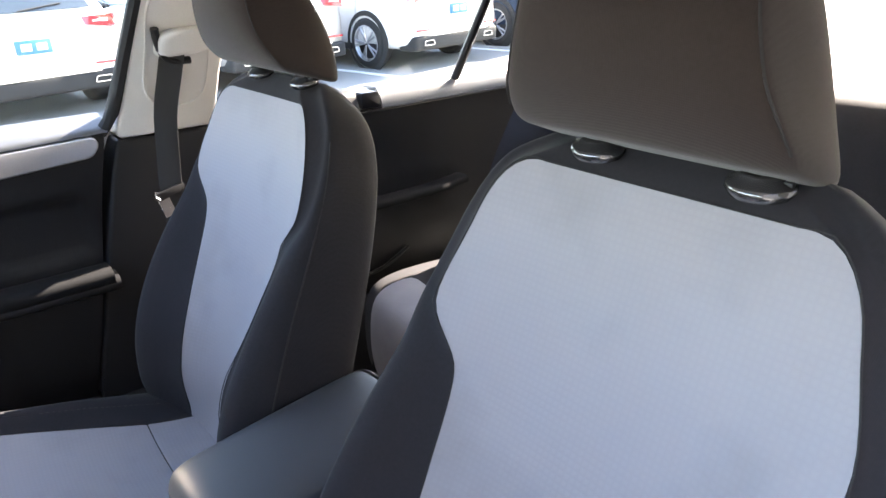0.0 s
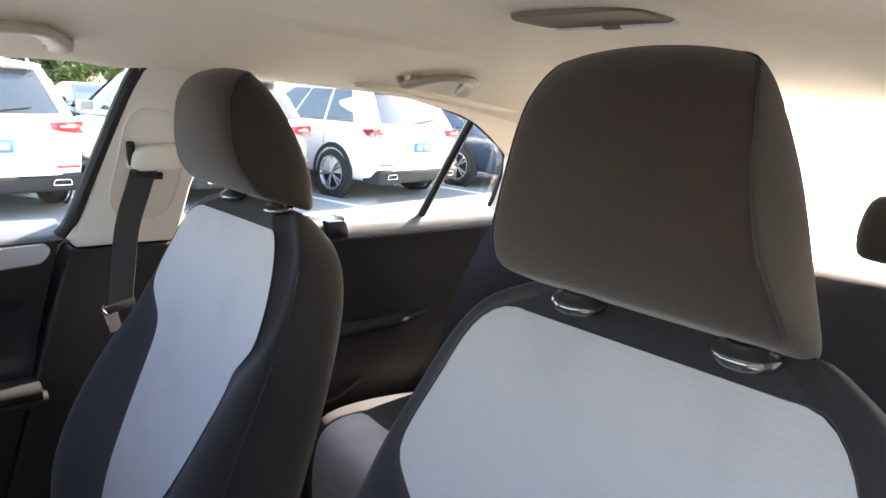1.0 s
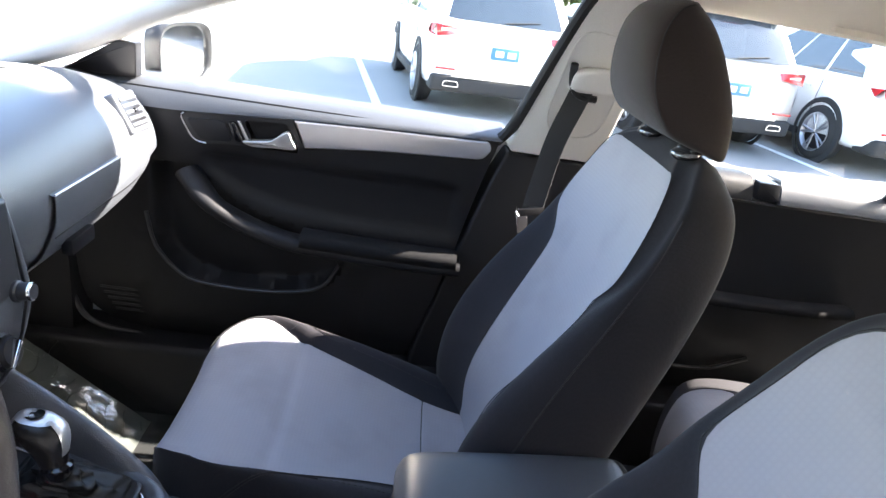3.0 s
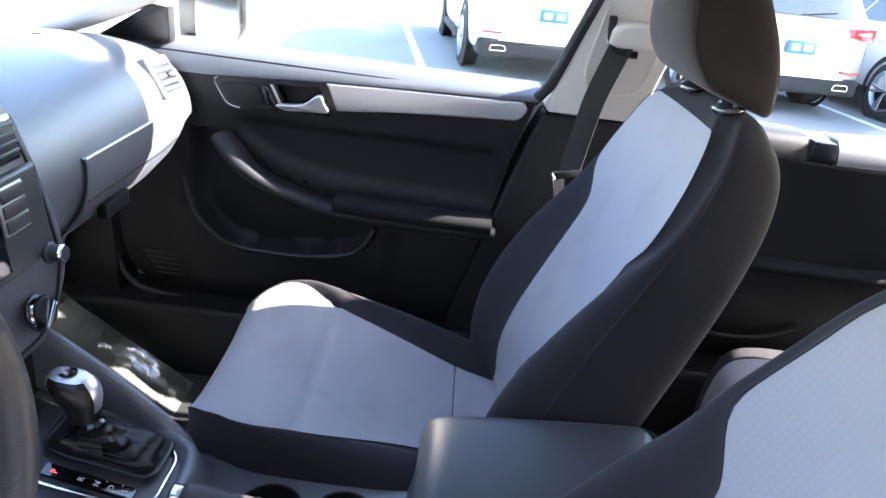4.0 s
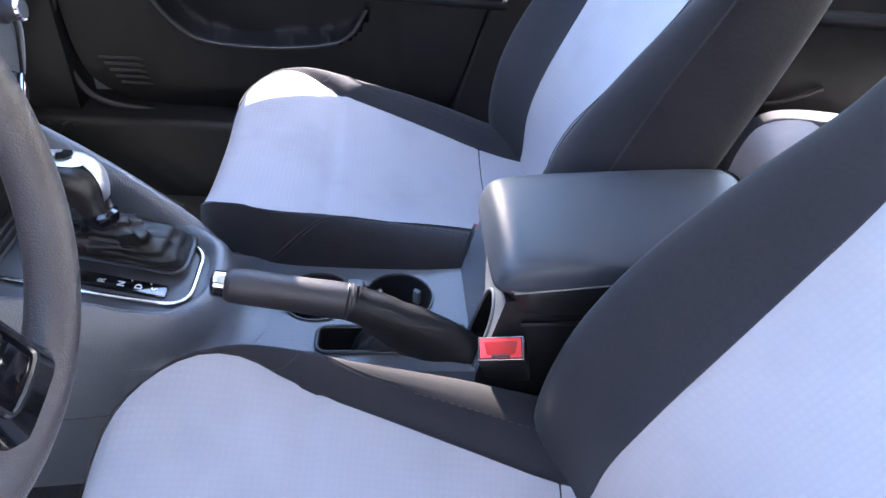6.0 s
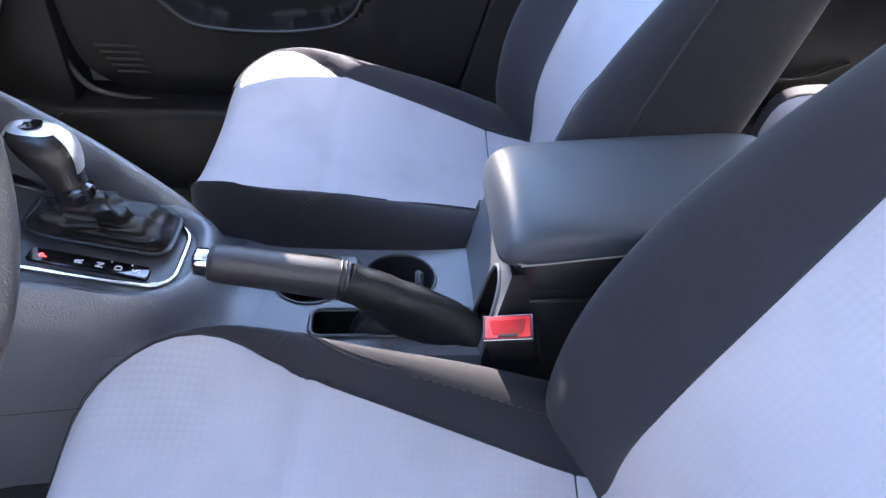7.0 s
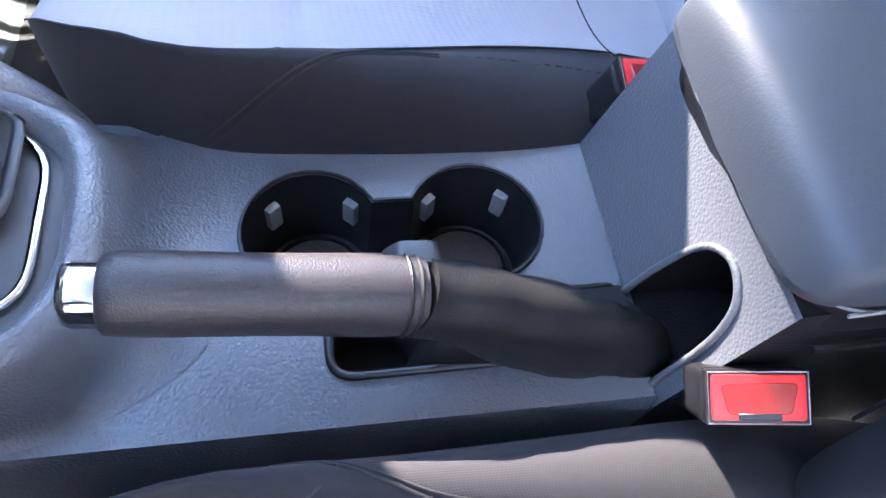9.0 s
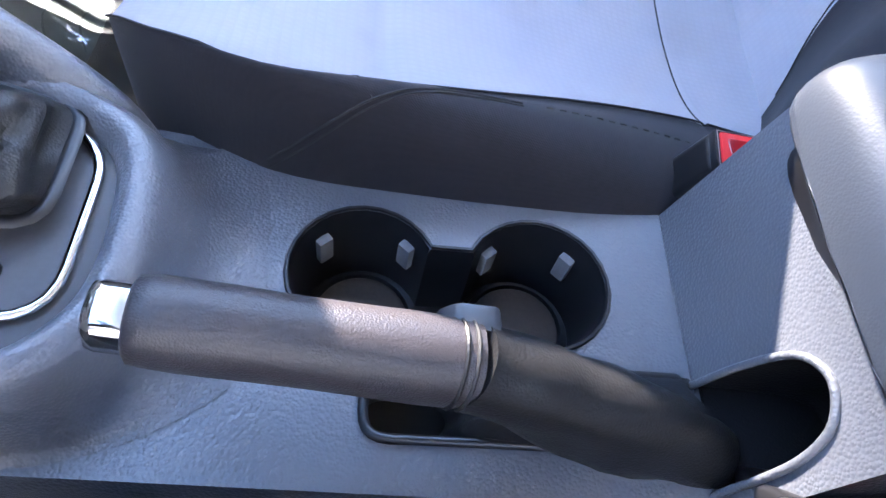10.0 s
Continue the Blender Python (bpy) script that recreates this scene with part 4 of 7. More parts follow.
def head_restraint_rows(lo, hi):
    """Sections of the wedge-shaped head restraint: thick and wide at its foot, thin at its top."""
    rows = []
    for v, small in ((0.6335, 0.80), (0.634, 0.92), (0.638, 0.975), (0.646, 1.0), (0.66, 1.0), (0.68, 1.0), (0.70, 1.0), (0.72, 1.0), (0.74, 1.0), (0.76, 1.0), (0.775, 1.0), (0.79, 1.0), (0.802, 1.0), (0.812, 0.97), (0.817, 0.90), (0.819, 0.80)):
        w0, w1, hf, hb = (smooth_knots(HEAD[k], v) for k in ("back", "front", "seam", "rear"))
        mid = (w0 + w1) / 2
        half = [(0.0, w1 + 0.004), (hf * 0.35, w1 + 0.003), (hf * 0.65, w1 - 0.001), (hf * 0.85, w1 - 0.006), (hf * 0.96, w1 - 0.011), (hf, w1 - 0.015), (hf * 1.012, w1 - 0.020),
                (hf * 0.8 + hb * 0.2 + 0.004, w0 + (w1 - w0) * 0.66), (hf * 0.5 + hb * 0.5 + 0.005, w0 + (w1 - w0) * 0.45), (hb + 0.002, w0 + (w1 - w0) * 0.25), (hb - 0.003, w0 + (w1 - w0) * 0.08), (hb * 0.86, w0), (hb * 0.5, w0 - 0.003), (hb * 0.2, w0 - 0.004)]
        ring = half + [(-q, f) for q, f in half[:0:-1]]
        v1 = lo + (v - 0.6335) / 0.1855 * (hi - lo)
        rows.append([back_point(q * small + 0.012, v1, mid + (f - mid) * small) for q, f in ring])
    return rows


def dashes(points, length=0.0042, gap=0.0026, r=0.0008):
    """A run of single stitches laid along a path, as one mesh."""
    pts = smooth_path(points, 12)
    bms, run, start = [], 0.0, None
    for a, b in zip(pts, pts[1:]):
        if start is None and run >= gap:
            start, run = a, 0.0
        run += (b - a).length
        if start is not None and run >= length:
            bms.append(sweep([start, start.lerp(b, 0.5) + Vector((0, 0, r * 0.6)), b], r, r, 5))
            start, run = None, 0.0
    return joined(*bms)


def front_seat(label, recline, shift, post, sink, panel, flip, lift, lo, hi, nose):
    PANEL["lift"], PANEL["nose"] = lift, nose
    PANEL["edge"], PANEL["right"], PANEL["left"] = panel["edge"], panel["outer" if flip else "inner"], panel["inner" if flip else "outer"]
    lean(recline, shift)
    BACK_UP, BACK_OUT = LEAN["up"], LEAN["out"]
    seat = thing("front_seat", (0, 0, 0.20), label, "seat", "front seats")
    rows = [back_row(v) for v in BACK_V]
    n = len(rows[0])
    ins = lambda i, j: (j < 6 or j >= n - 6) and i < 22
    back = part("backrest", grid(rows, closed=True, keep=lambda i, j: not ins(i, j), caps=True), DARK_CLOTH, seat, "charcoal cloth backrest with side bolsters", smooth=180, subsurf=1)
    part("backrest_insert", grid(rows, closed=True, keep=ins), CLOTH_BACK, seat, "light grey dimpled cloth centre panel", smooth=180, subsurf=1)
    edge_r = [rows[i][6] + BACK_OUT * 0.0006 for i in range(2, 23)]
    edge_l = [rows[i][n - 6] + BACK_OUT * 0.0006 for i in range(2, 23)]
    top = [rows[22][j % n] + BACK_OUT * 0.0006 for j in range(n - 6, n + 7)]
    part("seam", sweep(smooth_path(edge_l[:-1] + top + edge_r[:-1][::-1], 2), 0.0008, 0.0008, 5), THREAD, back)
    for s in (-1, 1):
        side_line = [back_point(s * (smooth_knots(BW, v) - 0.004), v, smooth_knots(BC, v) * 0.55 - 0.004) for v in [0.02 + 0.03 * k for k in range(19)]]
        part("bolster_piping", sweep(smooth_path(side_line, 2), 0.0014, 0.0014, 5), THREAD, back)
    rows = cushion_rows()
    m = len(rows[0])
    c0 = m // 2
    cin = lambda i, j: c0 - 8 <= j < c0 + 8 and 1 <= i < len(rows) - 3
    cushion = part("cushion", grid(rows, keep=lambda i, j: not cin(i, j)), DARK_CLOTH, seat, "charcoal cloth seat cushion with raised bolsters", smooth=180, subsurf=1)
    part("cushion_insert", grid(rows, keep=cin), CLOTH_SEAT, seat, "light grey dimpled cloth seat panel", smooth=180, subsurf=1)
    for j in (c0 - 8, c0 + 8):
        part("seam", sweep(smooth_path([r[j] + Vector((0, 0, 0.0006)) for r in rows[2:-3]], 2), 0.0008, 0.0008, 5), THREAD, cushion)
    part("seam", sweep([r + Vector((0, 0, 0.001)) for r in rows[8][c0 - 8:c0 + 9]], 0.0012, 0.0012, 5), THREAD, cushion)
    # stitched seam on each bolster
    for s in (-1, 1):
        # seam along the bolster that drops down its flank, with a short branch
        def on_bolster(y, k, out=0.0007):
            q = max(a for a in range(len(CUSH_Y) - 1) if CUSH_Y[a] <= y)
            f = (y - CUSH_Y[q]) / max(1e-6, CUSH_Y[q + 1] - CUSH_Y[q])
            at = lambda a: rows[q][c0 + s * a].lerp(rows[q + 1][c0 + s * a], f)
            a, u = int(k), k - int(k)
            p = at(a - 1) * ((1 - u) ** 3 / 6) + at(a) * ((3 * u ** 3 - 6 * u * u + 4) / 6) + at(a + 1) * ((-3 * u ** 3 + 3 * u * u + 3 * u + 1) / 6) + at(a + 2) * (u ** 3 / 6)
            d = at(a + 1) - at(a)
            return p + Vector((-s * d.z, 0, abs(d.x))).normalized() * out if d.z < 0 else p + Vector((0, 0, out))

        part("stitching", dashes([on_bolster(0.06 + 0.0275 * k, 10.25, 0.0001) for k in range(8)], r=0.0005), TAN_THREAD, cushion, "grey-tan stitches along the bolster")
        for d, thick, skin in ((0.0, 0.0008, THREAD), (0.22, 0.0006, THREAD)):
            run = [on_bolster(y, k + d, 0.0002) for y, k in ((0.27, 10.3), (0.298, 10.35), (0.323, 10.6), (0.343, 11.1), (0.362, 11.8), (0.380, 12.6), (0.396, 13.3), (0.412, 14.0))]
            part("side_seam", sweep(smooth_path(run, 4), thick, thick, 6), skin, cushion)
        branch = [on_bolster(y, k, -0.0003) for y, k in ((0.361, 11.7), (0.368, 10.6), (0.377, 9.6), (0.388, 8.6))]
        part("side_seam", sweep(smooth_path(branch, 3), 0.0008, 0.0008, 6), THREAD, cushion)
    part("seat_base", block(-0.22, 0.22, -0.05, 0.46, 0.24, 0.40, 0.02, 2), BLACK_PLASTIC, seat, "black plastic seat base and runners")
    # head restraint with its posts and collars
    hrows = head_restraint_rows(lo, hi)
    head = part("head_restraint", grid(hrows, closed=True, caps=True), BROWN_CLOTH, seat, "brown-grey cloth head restraint", smooth=180, subsurf=1)
    for s in (-1, 1):
        line = [r[5 if s > 0 else len(r) - 5] for r in hrows[3:-2]]
        part("seam", sweep(smooth_path(line, 3), 0.0012, 0.0012, 5), THREAD, head)
        part("post", sweep([back_point(s * 0.076 + post, 0.638 + lift * 0.2, sink - 0.004), back_point(s * 0.076 + post, 0.70 + lift, sink - 0.004)], 0.0062, 0.0062, 14), CHROME, head, "chrome post")
        base = back_point(s * 0.076 + post, 0.633 + lift * 0.2, sink + 0.004)
        ax = (BACK_UP + BACK_OUT * 0.55).normalized()
        bm = lathe([(0.0, -0.004), (0.020, -0.004), (0.0225, 0.001), (0.022, 0.004), (0.0195, 0.007), (0.0150, 0.0085), (0.0125, 0.0125), (0.0085, 0.0135), (0.0075, 0.010), (0.0, 0.010)], base, ax, 32)
        for v in bm.verts:
            v.co.x = base.x + (v.co.x - base.x) * 1.18
        collar = part("post_collar", bm, DARK_CHROME, seat, "shiny dark oval collar", smooth=40)
        part("release_button", block(-0.005, 0.005, -0.003, 0.003, -0.003, 0.003, 0.0012, 2, Matrix.Translation(base + Vector((s * 0.019, 0, 0.006)))), SMOOTH_BLACK, collar)
    return seat


driver = front_seat("grey and charcoal cloth driver seat with tall head restraint", 21.7, (-0.028, 0.020, 0.014), -0.006, -0.008, DRIVER_PANEL, False, 0.016, 0.645, 0.841, 0.042)
driver.location = (-0.298, -0.006, 0.204)
passenger = front_seat("grey and charcoal cloth front passenger seat, part sunlit", 18.0, (0.023, -0.031, 0.003), -0.018, -0.014, PASSENGER_PANEL, True, 0.0, 0.642, 0.820, 0.022)
passenger.location = (0.385, 0.004, 0.204)

# ---- rear bench ----
def rear_bench():
    bench = thing("rear_bench", (0, -0.7, 0.22), "grey and charcoal cloth rear bench seat", "bench seat")
    ys = [(-0.405, 0.30), (-0.400, 0.38), (-0.405, 0.44), (-0.418, 0.475), (-0.44, 0.497), (-0.48, 0.508), (-0.55, 0.508), (-0.63, 0.50), (-0.75, 0.485), (-0.88, 0.47), (-0.96, 0.46)]

    def hump(x):
        return 0.028 * abs(math.sin((abs(x) - 0.36) * math.pi / 0.50)) ** 1.5 if abs(x) < 0.70 else 0.03

    xs = [-0.70, -0.66, -0.60, -0.55, -0.53, -0.50, -0.42, -0.34, -0.26, -0.21, -0.19, -0.15, -0.08, 0.0, 0.08, 0.15, 0.19, 0.21, 0.26, 0.34, 0.42, 0.50, 0.53, 0.55, 0.60, 0.66, 0.70]
    rows = [[Vector((x, y - 0.25 * max(0, abs(x) - 0.60), z + hump(x) * (0.3 if i < 3 else 1.0) * (1 if i > 1 else 0))) for x in xs] for i, (y, z) in enumerate(ys)]
    mid = lambda j: (xs[j] + xs[j + 1]) / 2
    pale = lambda i, j: 0.20 < abs(mid(j)) < (0.54 if i > 5 else 0.64) and i < 8
    part("cushion", grid(rows, keep=lambda i, j: not pale(i, j)), DARK_CLOTH, bench, "charcoal cloth rear cushion", smooth=180, subsurf=1)
    for s in (-1, 1):
        part("cushion_insert", grid(rows, keep=lambda i, j: pale(i, j) and mid(j) * s > 0), CLOTH_SEAT, bench, "light grey cloth rear seat panel", smooth=180, subsurf=1)
    vs = [(-0.90, 0.44), (-0.915, 0.50), (-0.955, 0.60), (-1.00, 0.72), (-1.05, 0.84), (-1.085, 0.93), (-1.105, 0.985), (-1.13, 1.008), (-1.17, 1.01), (-1.22, 0.99)]
    side = lambda x: min(1.0, max(0.0, (abs(x) - 0.54) / 0.08))
    rows = [[Vector((x, y + 0.9 * hump(x) * (1.2 if 2 < i < 7 else 0.5) + 0.10 * side(x) * (1.0 if i < 4 else (0.8, 0.5, 0.2, 0.0, 0.0, 0.0)[i - 4]), z)) for x in xs] for i, (y, z) in enumerate(vs)]
    pale2 = lambda i, j: 0.24 < abs(mid(j)) < 0.40 and 0 < i < 3
    part("backrest", grid(rows, keep=lambda i, j: not pale2(i, j)), DARK_CLOTH, bench, "charcoal cloth rear backrest", smooth=180, subsurf=1)
    for s in (-1, 1):
        part("backrest_insert", grid(rows, keep=lambda i, j: pale2(i, j) and mid(j) * s > 0), CLOTH_BACK, bench, "light grey cloth rear back panel", smooth=180, subsurf=1)
    for x0 in (-0.335,):
        rows = []
        for z, y0, y1, h in ((1.045, -1.15, -1.09, 0.115), (1.055, -1.165, -1.07, 0.128), (1.09, -1.165, -1.06, 0.132), (1.13, -1.16, -1.062, 0.128), (1.165, -1.155, -1.07, 0.118), (1.18, -1.145, -1.085, 0.10)):
            rows.append([Vector((x0 + math.copysign(abs(math.cos(a)) ** 0.45, math.cos(a)) * h, (y0 + y1) / 2 + math.copysign(abs(math.sin(a)) ** 0.6, math.sin(a)) * (y1 - y0) / 2, z)) for a in [2 * math.pi * k / 28 for k in range(28)]])
        head = part("head_restraint", grid(rows, closed=True, caps=True), BROWN_CLOTH, bench, "low brown-grey cloth rear head restraint", smooth=180, subsurf=1)
        for s in (-1, 1):
            part("post", sweep([(x0 + s * 0.06, -1.125, 0.99), (x0 + s * 0.06, -1.12, 1.06)], 0.006, 0.006, 12), CHROME, head, "chrome post")
    bench.location.y -= 0.06
    bench.location.z -= 0.025
    return bench


rear_bench()


# ---- centre console ----
def cup_outline(grow=0.0):
    r, cx, ca, cb = 0.0425 + grow, 0.077, 0.3655, 0.262
    lo, hi = 0.050 - cx - grow, 0.095 - cx + grow
    pts = []
    a0 = math.asin(hi / r)
    a1 = math.asin(lo / r)
    n = 22
    # front cup, from the neck's passenger side round to its driver side
    start, end = -math.pi / 2 + a0, -math.pi / 2 + a1 + 2 * math.pi
    for k in range(n + 1):
        w = start + (end - start) * k / n
        pts.append((cx + r * math.cos(w), ca + r * math.sin(w)))
    start, end = math.pi / 2 - a1, math.pi / 2 - a0 + 2 * math.pi
    for k in range(n + 1):
        w = start + (end - start) * k / n
        pts.append((cx + r * math.cos(w), cb + r * math.sin(w)))
    return pts


def shift_z(y):
    return 0.578 + (y - 0.48) * 0.26


SLOT = round_outline([(-0.020, 0.185), (-0.020, 0.360), (0.022, 0.360), (0.022, 0.185)], [0.002, 0.014, 0.014, 0.002], 5)


def centre_console():
    con = thing("centre_console", (0.04, 0.3, 0.30), "grained charcoal plastic centre console with cup holders", "console")
    cups = cup_outline(0.0)
    outer = round_outline([(-0.049, 0.1705), (0.140, 0.176), (0.147, 0.33), (0.158, 0.42), (0.168, 0.50), (0.168, 0.57), (-0.044, 0.57)], 0.004, 2)
    top = filled([outer, cups, SLOT], lambda x, y: (x, y, 0.525))
    skirt = grid([[(x, y, 0.525) for x, y in outer], [(x + (0.004 if x > 0 else -0.004), y, 0.515) for x, y in outer], [(x + (0.006 if x > 0 else -0.010), y, 0.30) for x, y in outer]], closed=True)
    part("tray", joined(top, skirt), GRAIN_PLASTIC, con, "grey-black grained tray top", smooth=35)
    wells = grid([[(x, y, z) for x, y in cup_outline(g)] for z, g in ((0.5255, 0.0), (0.522, -0.0012), (0.455, -0.003))], closed=True)
    base = filled([cup_outline(-0.003)], lambda x, y: (x, y, 0.4552))
    well = part("cup_well", joined(wells, base), SMOOTH_BLACK, con, "deep black double cup holder", smooth=35)
    part("cup_rim", sweep([(x, y, 0.5262) for x, y in cup_outline(0.0015)], 0.0016, 0.0014, 6, closed=True), SMOOTH_BLACK, con)
    for cy in (0.3655, 0.262):
        part("rubber_disc", lathe([(0.0, 0.462), (0.029, 0.462), (0.031, 0.4605), (0.031, 0.456)], (0.077, cy, 0.0), sides=40), surface_disc, well, "brownish rubber disc")
        part("disc_ring", lathe([(0.031, 0.456), (0.033, 0.462), (0.035, 0.462), (0.036, 0.456)], (0.077, cy, 0.0), sides=40), SMOOTH_BLACK, well)
        for ang in (42, 318, 128 if cy < 0.3 else 228):
            w = radians(ang)
            m = Matrix.Translation((0.077 + 0.0385 * math.cos(w), cy + 0.0385 * math.sin(w), 0.500)) @ Matrix.Rotation(w, 4, "Z")
            part("cup_clip", block(-0.0035, 0.003, -0.005, 0.005, -0.011, 0.011, 0.0015, 2, m), clip_grey, well, "pale grey spring clip")
    rim = [(x, y) for x, y in SLOT]
    part("slot_rim", sweep([(x, y, 0.527) for x, y in rim], 0.0028, 0.0024, 6, closed=True), SMOOTH_BLACK, con, "rounded rim of the lever slot", smooth=60)
    part("slot_well", joined(grid([[(x, y, 0.526) for x, y in SLOT], [(x, y, 0.46) for x, y in SLOT]], closed=True), filled([SLOT], lambda x, y: (x, y, 0.46))), SMOOTH_BLACK, con)
    # riser under the armrest; its sloping front has the arched hollow for the lever
    front_y = lambda z: 0.176 - 0.2 * max(0.0, z - 0.526)
    plan = lambda z: [(0.132 - 0.05 * max(0, z - 0.53), -0.13), (0.135 - 0.05 * max(0, z - 0.53), front_y(z)), (-0.054 + 0.03 * max(0, z - 0.53), front_y(z)), (-0.058 + 0.03 * max(0, z - 0.53), -0.13)]
    levels = (0.30, 0.526, 0.56, 0.60, 0.636)
    rise = lambda y, z: z + (0.034 * (0.155 - y) / 0.285 if z > 0.63 and y < 0.1 else 0.0)
    rows = [[(x, y, rise(y, z)) for x, y in plan(z)] for z in levels]
    part("riser", grid(rows, closed=True, keep=lambda i, j: j == 0 or j == 3 or (j == 1 and i == 0)), GRAIN_PLASTIC, con, "grained plastic armrest support", smooth=40)
    # same riser, driver-side face coloured black for its shade
    part("riser_flank", grid(rows, closed=True, keep=lambda i, j: j == 2), BLACK_PLASTIC, con, "driver's side of the armrest support, shade put into black", smooth=40)
    arch = [(p.x, p.y) for p in smooth_path([(-0.042, 0.5265, 0), (-0.041, 0.538, 0), (-0.039, 0.577, 0), (-0.032, 0.601, 0), (-0.021, 0.611, 0), (-0.006, 0.612, 0), (0.008, 0.598, 0), (0.015, 0.565, 0), (0.018, 0.5265, 0)], 4)]
    (xb, _), (xc, _) = plan(0.636)[1:3]
    wall = [(0.135, 0.5262), (xb, 0.636), (xc, 0.636), (-0.054, 0.5262)] + arch
    part("riser_front", filled([wall], lambda x, z: (x, front_y(z), z)), GRAIN_PLASTIC, con, "sloping grained front of the armrest support", smooth=0)
    # black colour stands for the shade inside the hollow, floor included
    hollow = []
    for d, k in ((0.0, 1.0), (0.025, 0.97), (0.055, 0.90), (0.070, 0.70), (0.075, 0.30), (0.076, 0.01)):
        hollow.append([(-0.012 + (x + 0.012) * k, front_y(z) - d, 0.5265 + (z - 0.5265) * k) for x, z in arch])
    part("scoop", grid(hollow), BLACK_PLASTIC, con, "hollow behind the lever, its shade put into black", smooth=60)
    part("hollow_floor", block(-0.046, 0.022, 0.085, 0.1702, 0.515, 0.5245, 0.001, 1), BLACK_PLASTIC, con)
    part("scoop_rim", sweep([Vector((x, front_y(z) + 0.001, z)) for x, z in arch], 0.0022, 0.0022, 8), GRAIN_PLASTIC, con, "rounded rim of the hollow", smooth=60)
    part("riser_lid", filled([[(p[0], p[1]) for p in rows[-1]]], lambda x, y: (x, y, rise(y, 0.6355))), SMOOTH_BLACK, con)
    part("trim_line", sweep([(-0.0575, y, 0.612 - 0.002 * abs(y - 0.02) * 10) for y in (0.135, 0.10, 0.05, 0.0, -0.1)], 0.002, 0.0025, 6), SMOOTH_BLACK, con)
    # raised shifter surround
    body = [(-0.036, 0.600), (-0.033, 0.545), (-0.022, 0.508), (0.006, 0.482), (0.040, 0.472), (0.085, 0.472), (0.120, 0.480), (0.138, 0.502), (0.149, 0.545), (0.156, 0.62), (0.178, 0.86), (-0.075, 0.86), (-0.050, 0.70)]
    ring = [(p.x, p.y) for p in smooth_path([(x, y, 0) for x, y in body], 4, True)]
    cx, cy = 0.06, 0.62
    shrink = lambda p, d: (p[0] + (cx - p[0]) * d / max(0.02, math.hypot(cx - p[0], cy - p[1])), p[1] + (cy - p[1]) * d / max(0.02, math.hypot(cx - p[0], cy - p[1])))
    rows = []
    flank = ((-0.018, 0.30, 0), (-0.016, 0.44, 0), (-0.013, -0.050, 1), (-0.009, -0.034, 1), (-0.004, -0.022, 1), (0.002, -0.006, 1))
    fillet = ((-0.052, 0.5258, 0), (-0.040, 0.5272, 0), (-0.029, 0.5310, 0), (-0.019, 0.5385, 0), (-0.010, 0.5500, 0), (-0.001, -0.008, 1))
    rim = ((0.008, 0.0), (0.015, -0.002), (0.021, -0.012), (0.024, -0.019))
    for (da, za, ra), (db, zb, rb) in zip(flank, fillet):
        row = []
        for p in ring:
            k = max(0.0, min(1.0, (0.530 - p[1]) / 0.035 if p[0] > 0.06 else (0.580 - p[1]) / 0.03))
            k = k * k * (3 - 2 * k)
            slim = max(0.20, min(1.0, (p[0] + 0.052) / 0.07))
            x, y = shrink(p, da + (db * slim - da) * k)
            row.append((x, y, (za + ra * shift_z(y)) * (1 - k) + (zb + rb * shift_z(y)) * k))
        rows.append(row)
    for d, dz in rim:
        rows.append([(*q, shift_z(q[1]) + dz) for q in (shrink(p, d) for p in ring)])
    part("shifter_surround", grid(rows, closed=True), GRAIN_PLASTIC, con, "raised grained surround of the gear lever", smooth=60)
    # side rail that climbs from the tray to the dashboard beside the passenger
    rows = []
    for y, x, z in ((0.484, 0.132, 0.546), (0.492, 0.141, 0.558), (0.503, 0.147, 0.572), (0.52, 0.150, 0.592), (0.55, 0.152, 0.620), (0.593, 0.155, 0.657), (0.64, 0.160, 0.690), (0.69, 0.167, 0.718), (0.74, 0.174, 0.742), (0.82, 0.184, 0.770)):
        low = min(z - 0.010, shift_z(y) - 0.012)
        rows.append([(x - 0.018, y, low), (x - 0.012, y, z - 0.008), (x - 0.005, y, z - 0.001), (x + 0.002, y, z), (x + 0.008, y, z - 0.006), (x + 0.012, y, z - 0.020), (x + 0.015, y, z - 0.06), (x + 0.018, y, 0.30)])
    part("side_rail", grid(rows), GRAIN_PLASTIC, con, "smooth rising side rail of the console", smooth=60, subsurf=1)
    part("panel_seam", sweep([(*shrink(p, -0.0150), 0.455) for p in ring], 0.0012, 0.0012, 5, closed=True), SMOOTH_BLACK, con)
    inner = [shrink(p, 0.024) for p in ring]
    part("shifter_panel", filled([inner], lambda x, y: (x, y, shift_z(y) - 0.019)), smooth_grey, con, "smooth dark grey shifter panel", smooth=30)
    fr = round_outline([(0.012, 0.505), (0.122, 0.505), (0.134, 0.60), (0.140, 0.755), (0.006, 0.755), (0.008, 0.60)], [0.030, 0.030, 0.05, 0.012, 0.012, 0.05], 6)
    part("chrome_frame", sweep([(x, y, shift_z(y) - 0.0165) for x, y in fr], 0.0030, 0.0022, 8, closed=True), CHROME, con, "bright chrome frame round the shifter", smooth=60)
    # tambour ribs ahead of the lever
    for k in range(6):
        y = 0.700 + 0.0085 * k
        part("tambour_rib", sweep([(x, y, shift_z(y) - 0.0165) for x in (0.018, 0.06, 0.128)], 0.0030, 0.0028, 6), SMOOTH_BLACK, con)
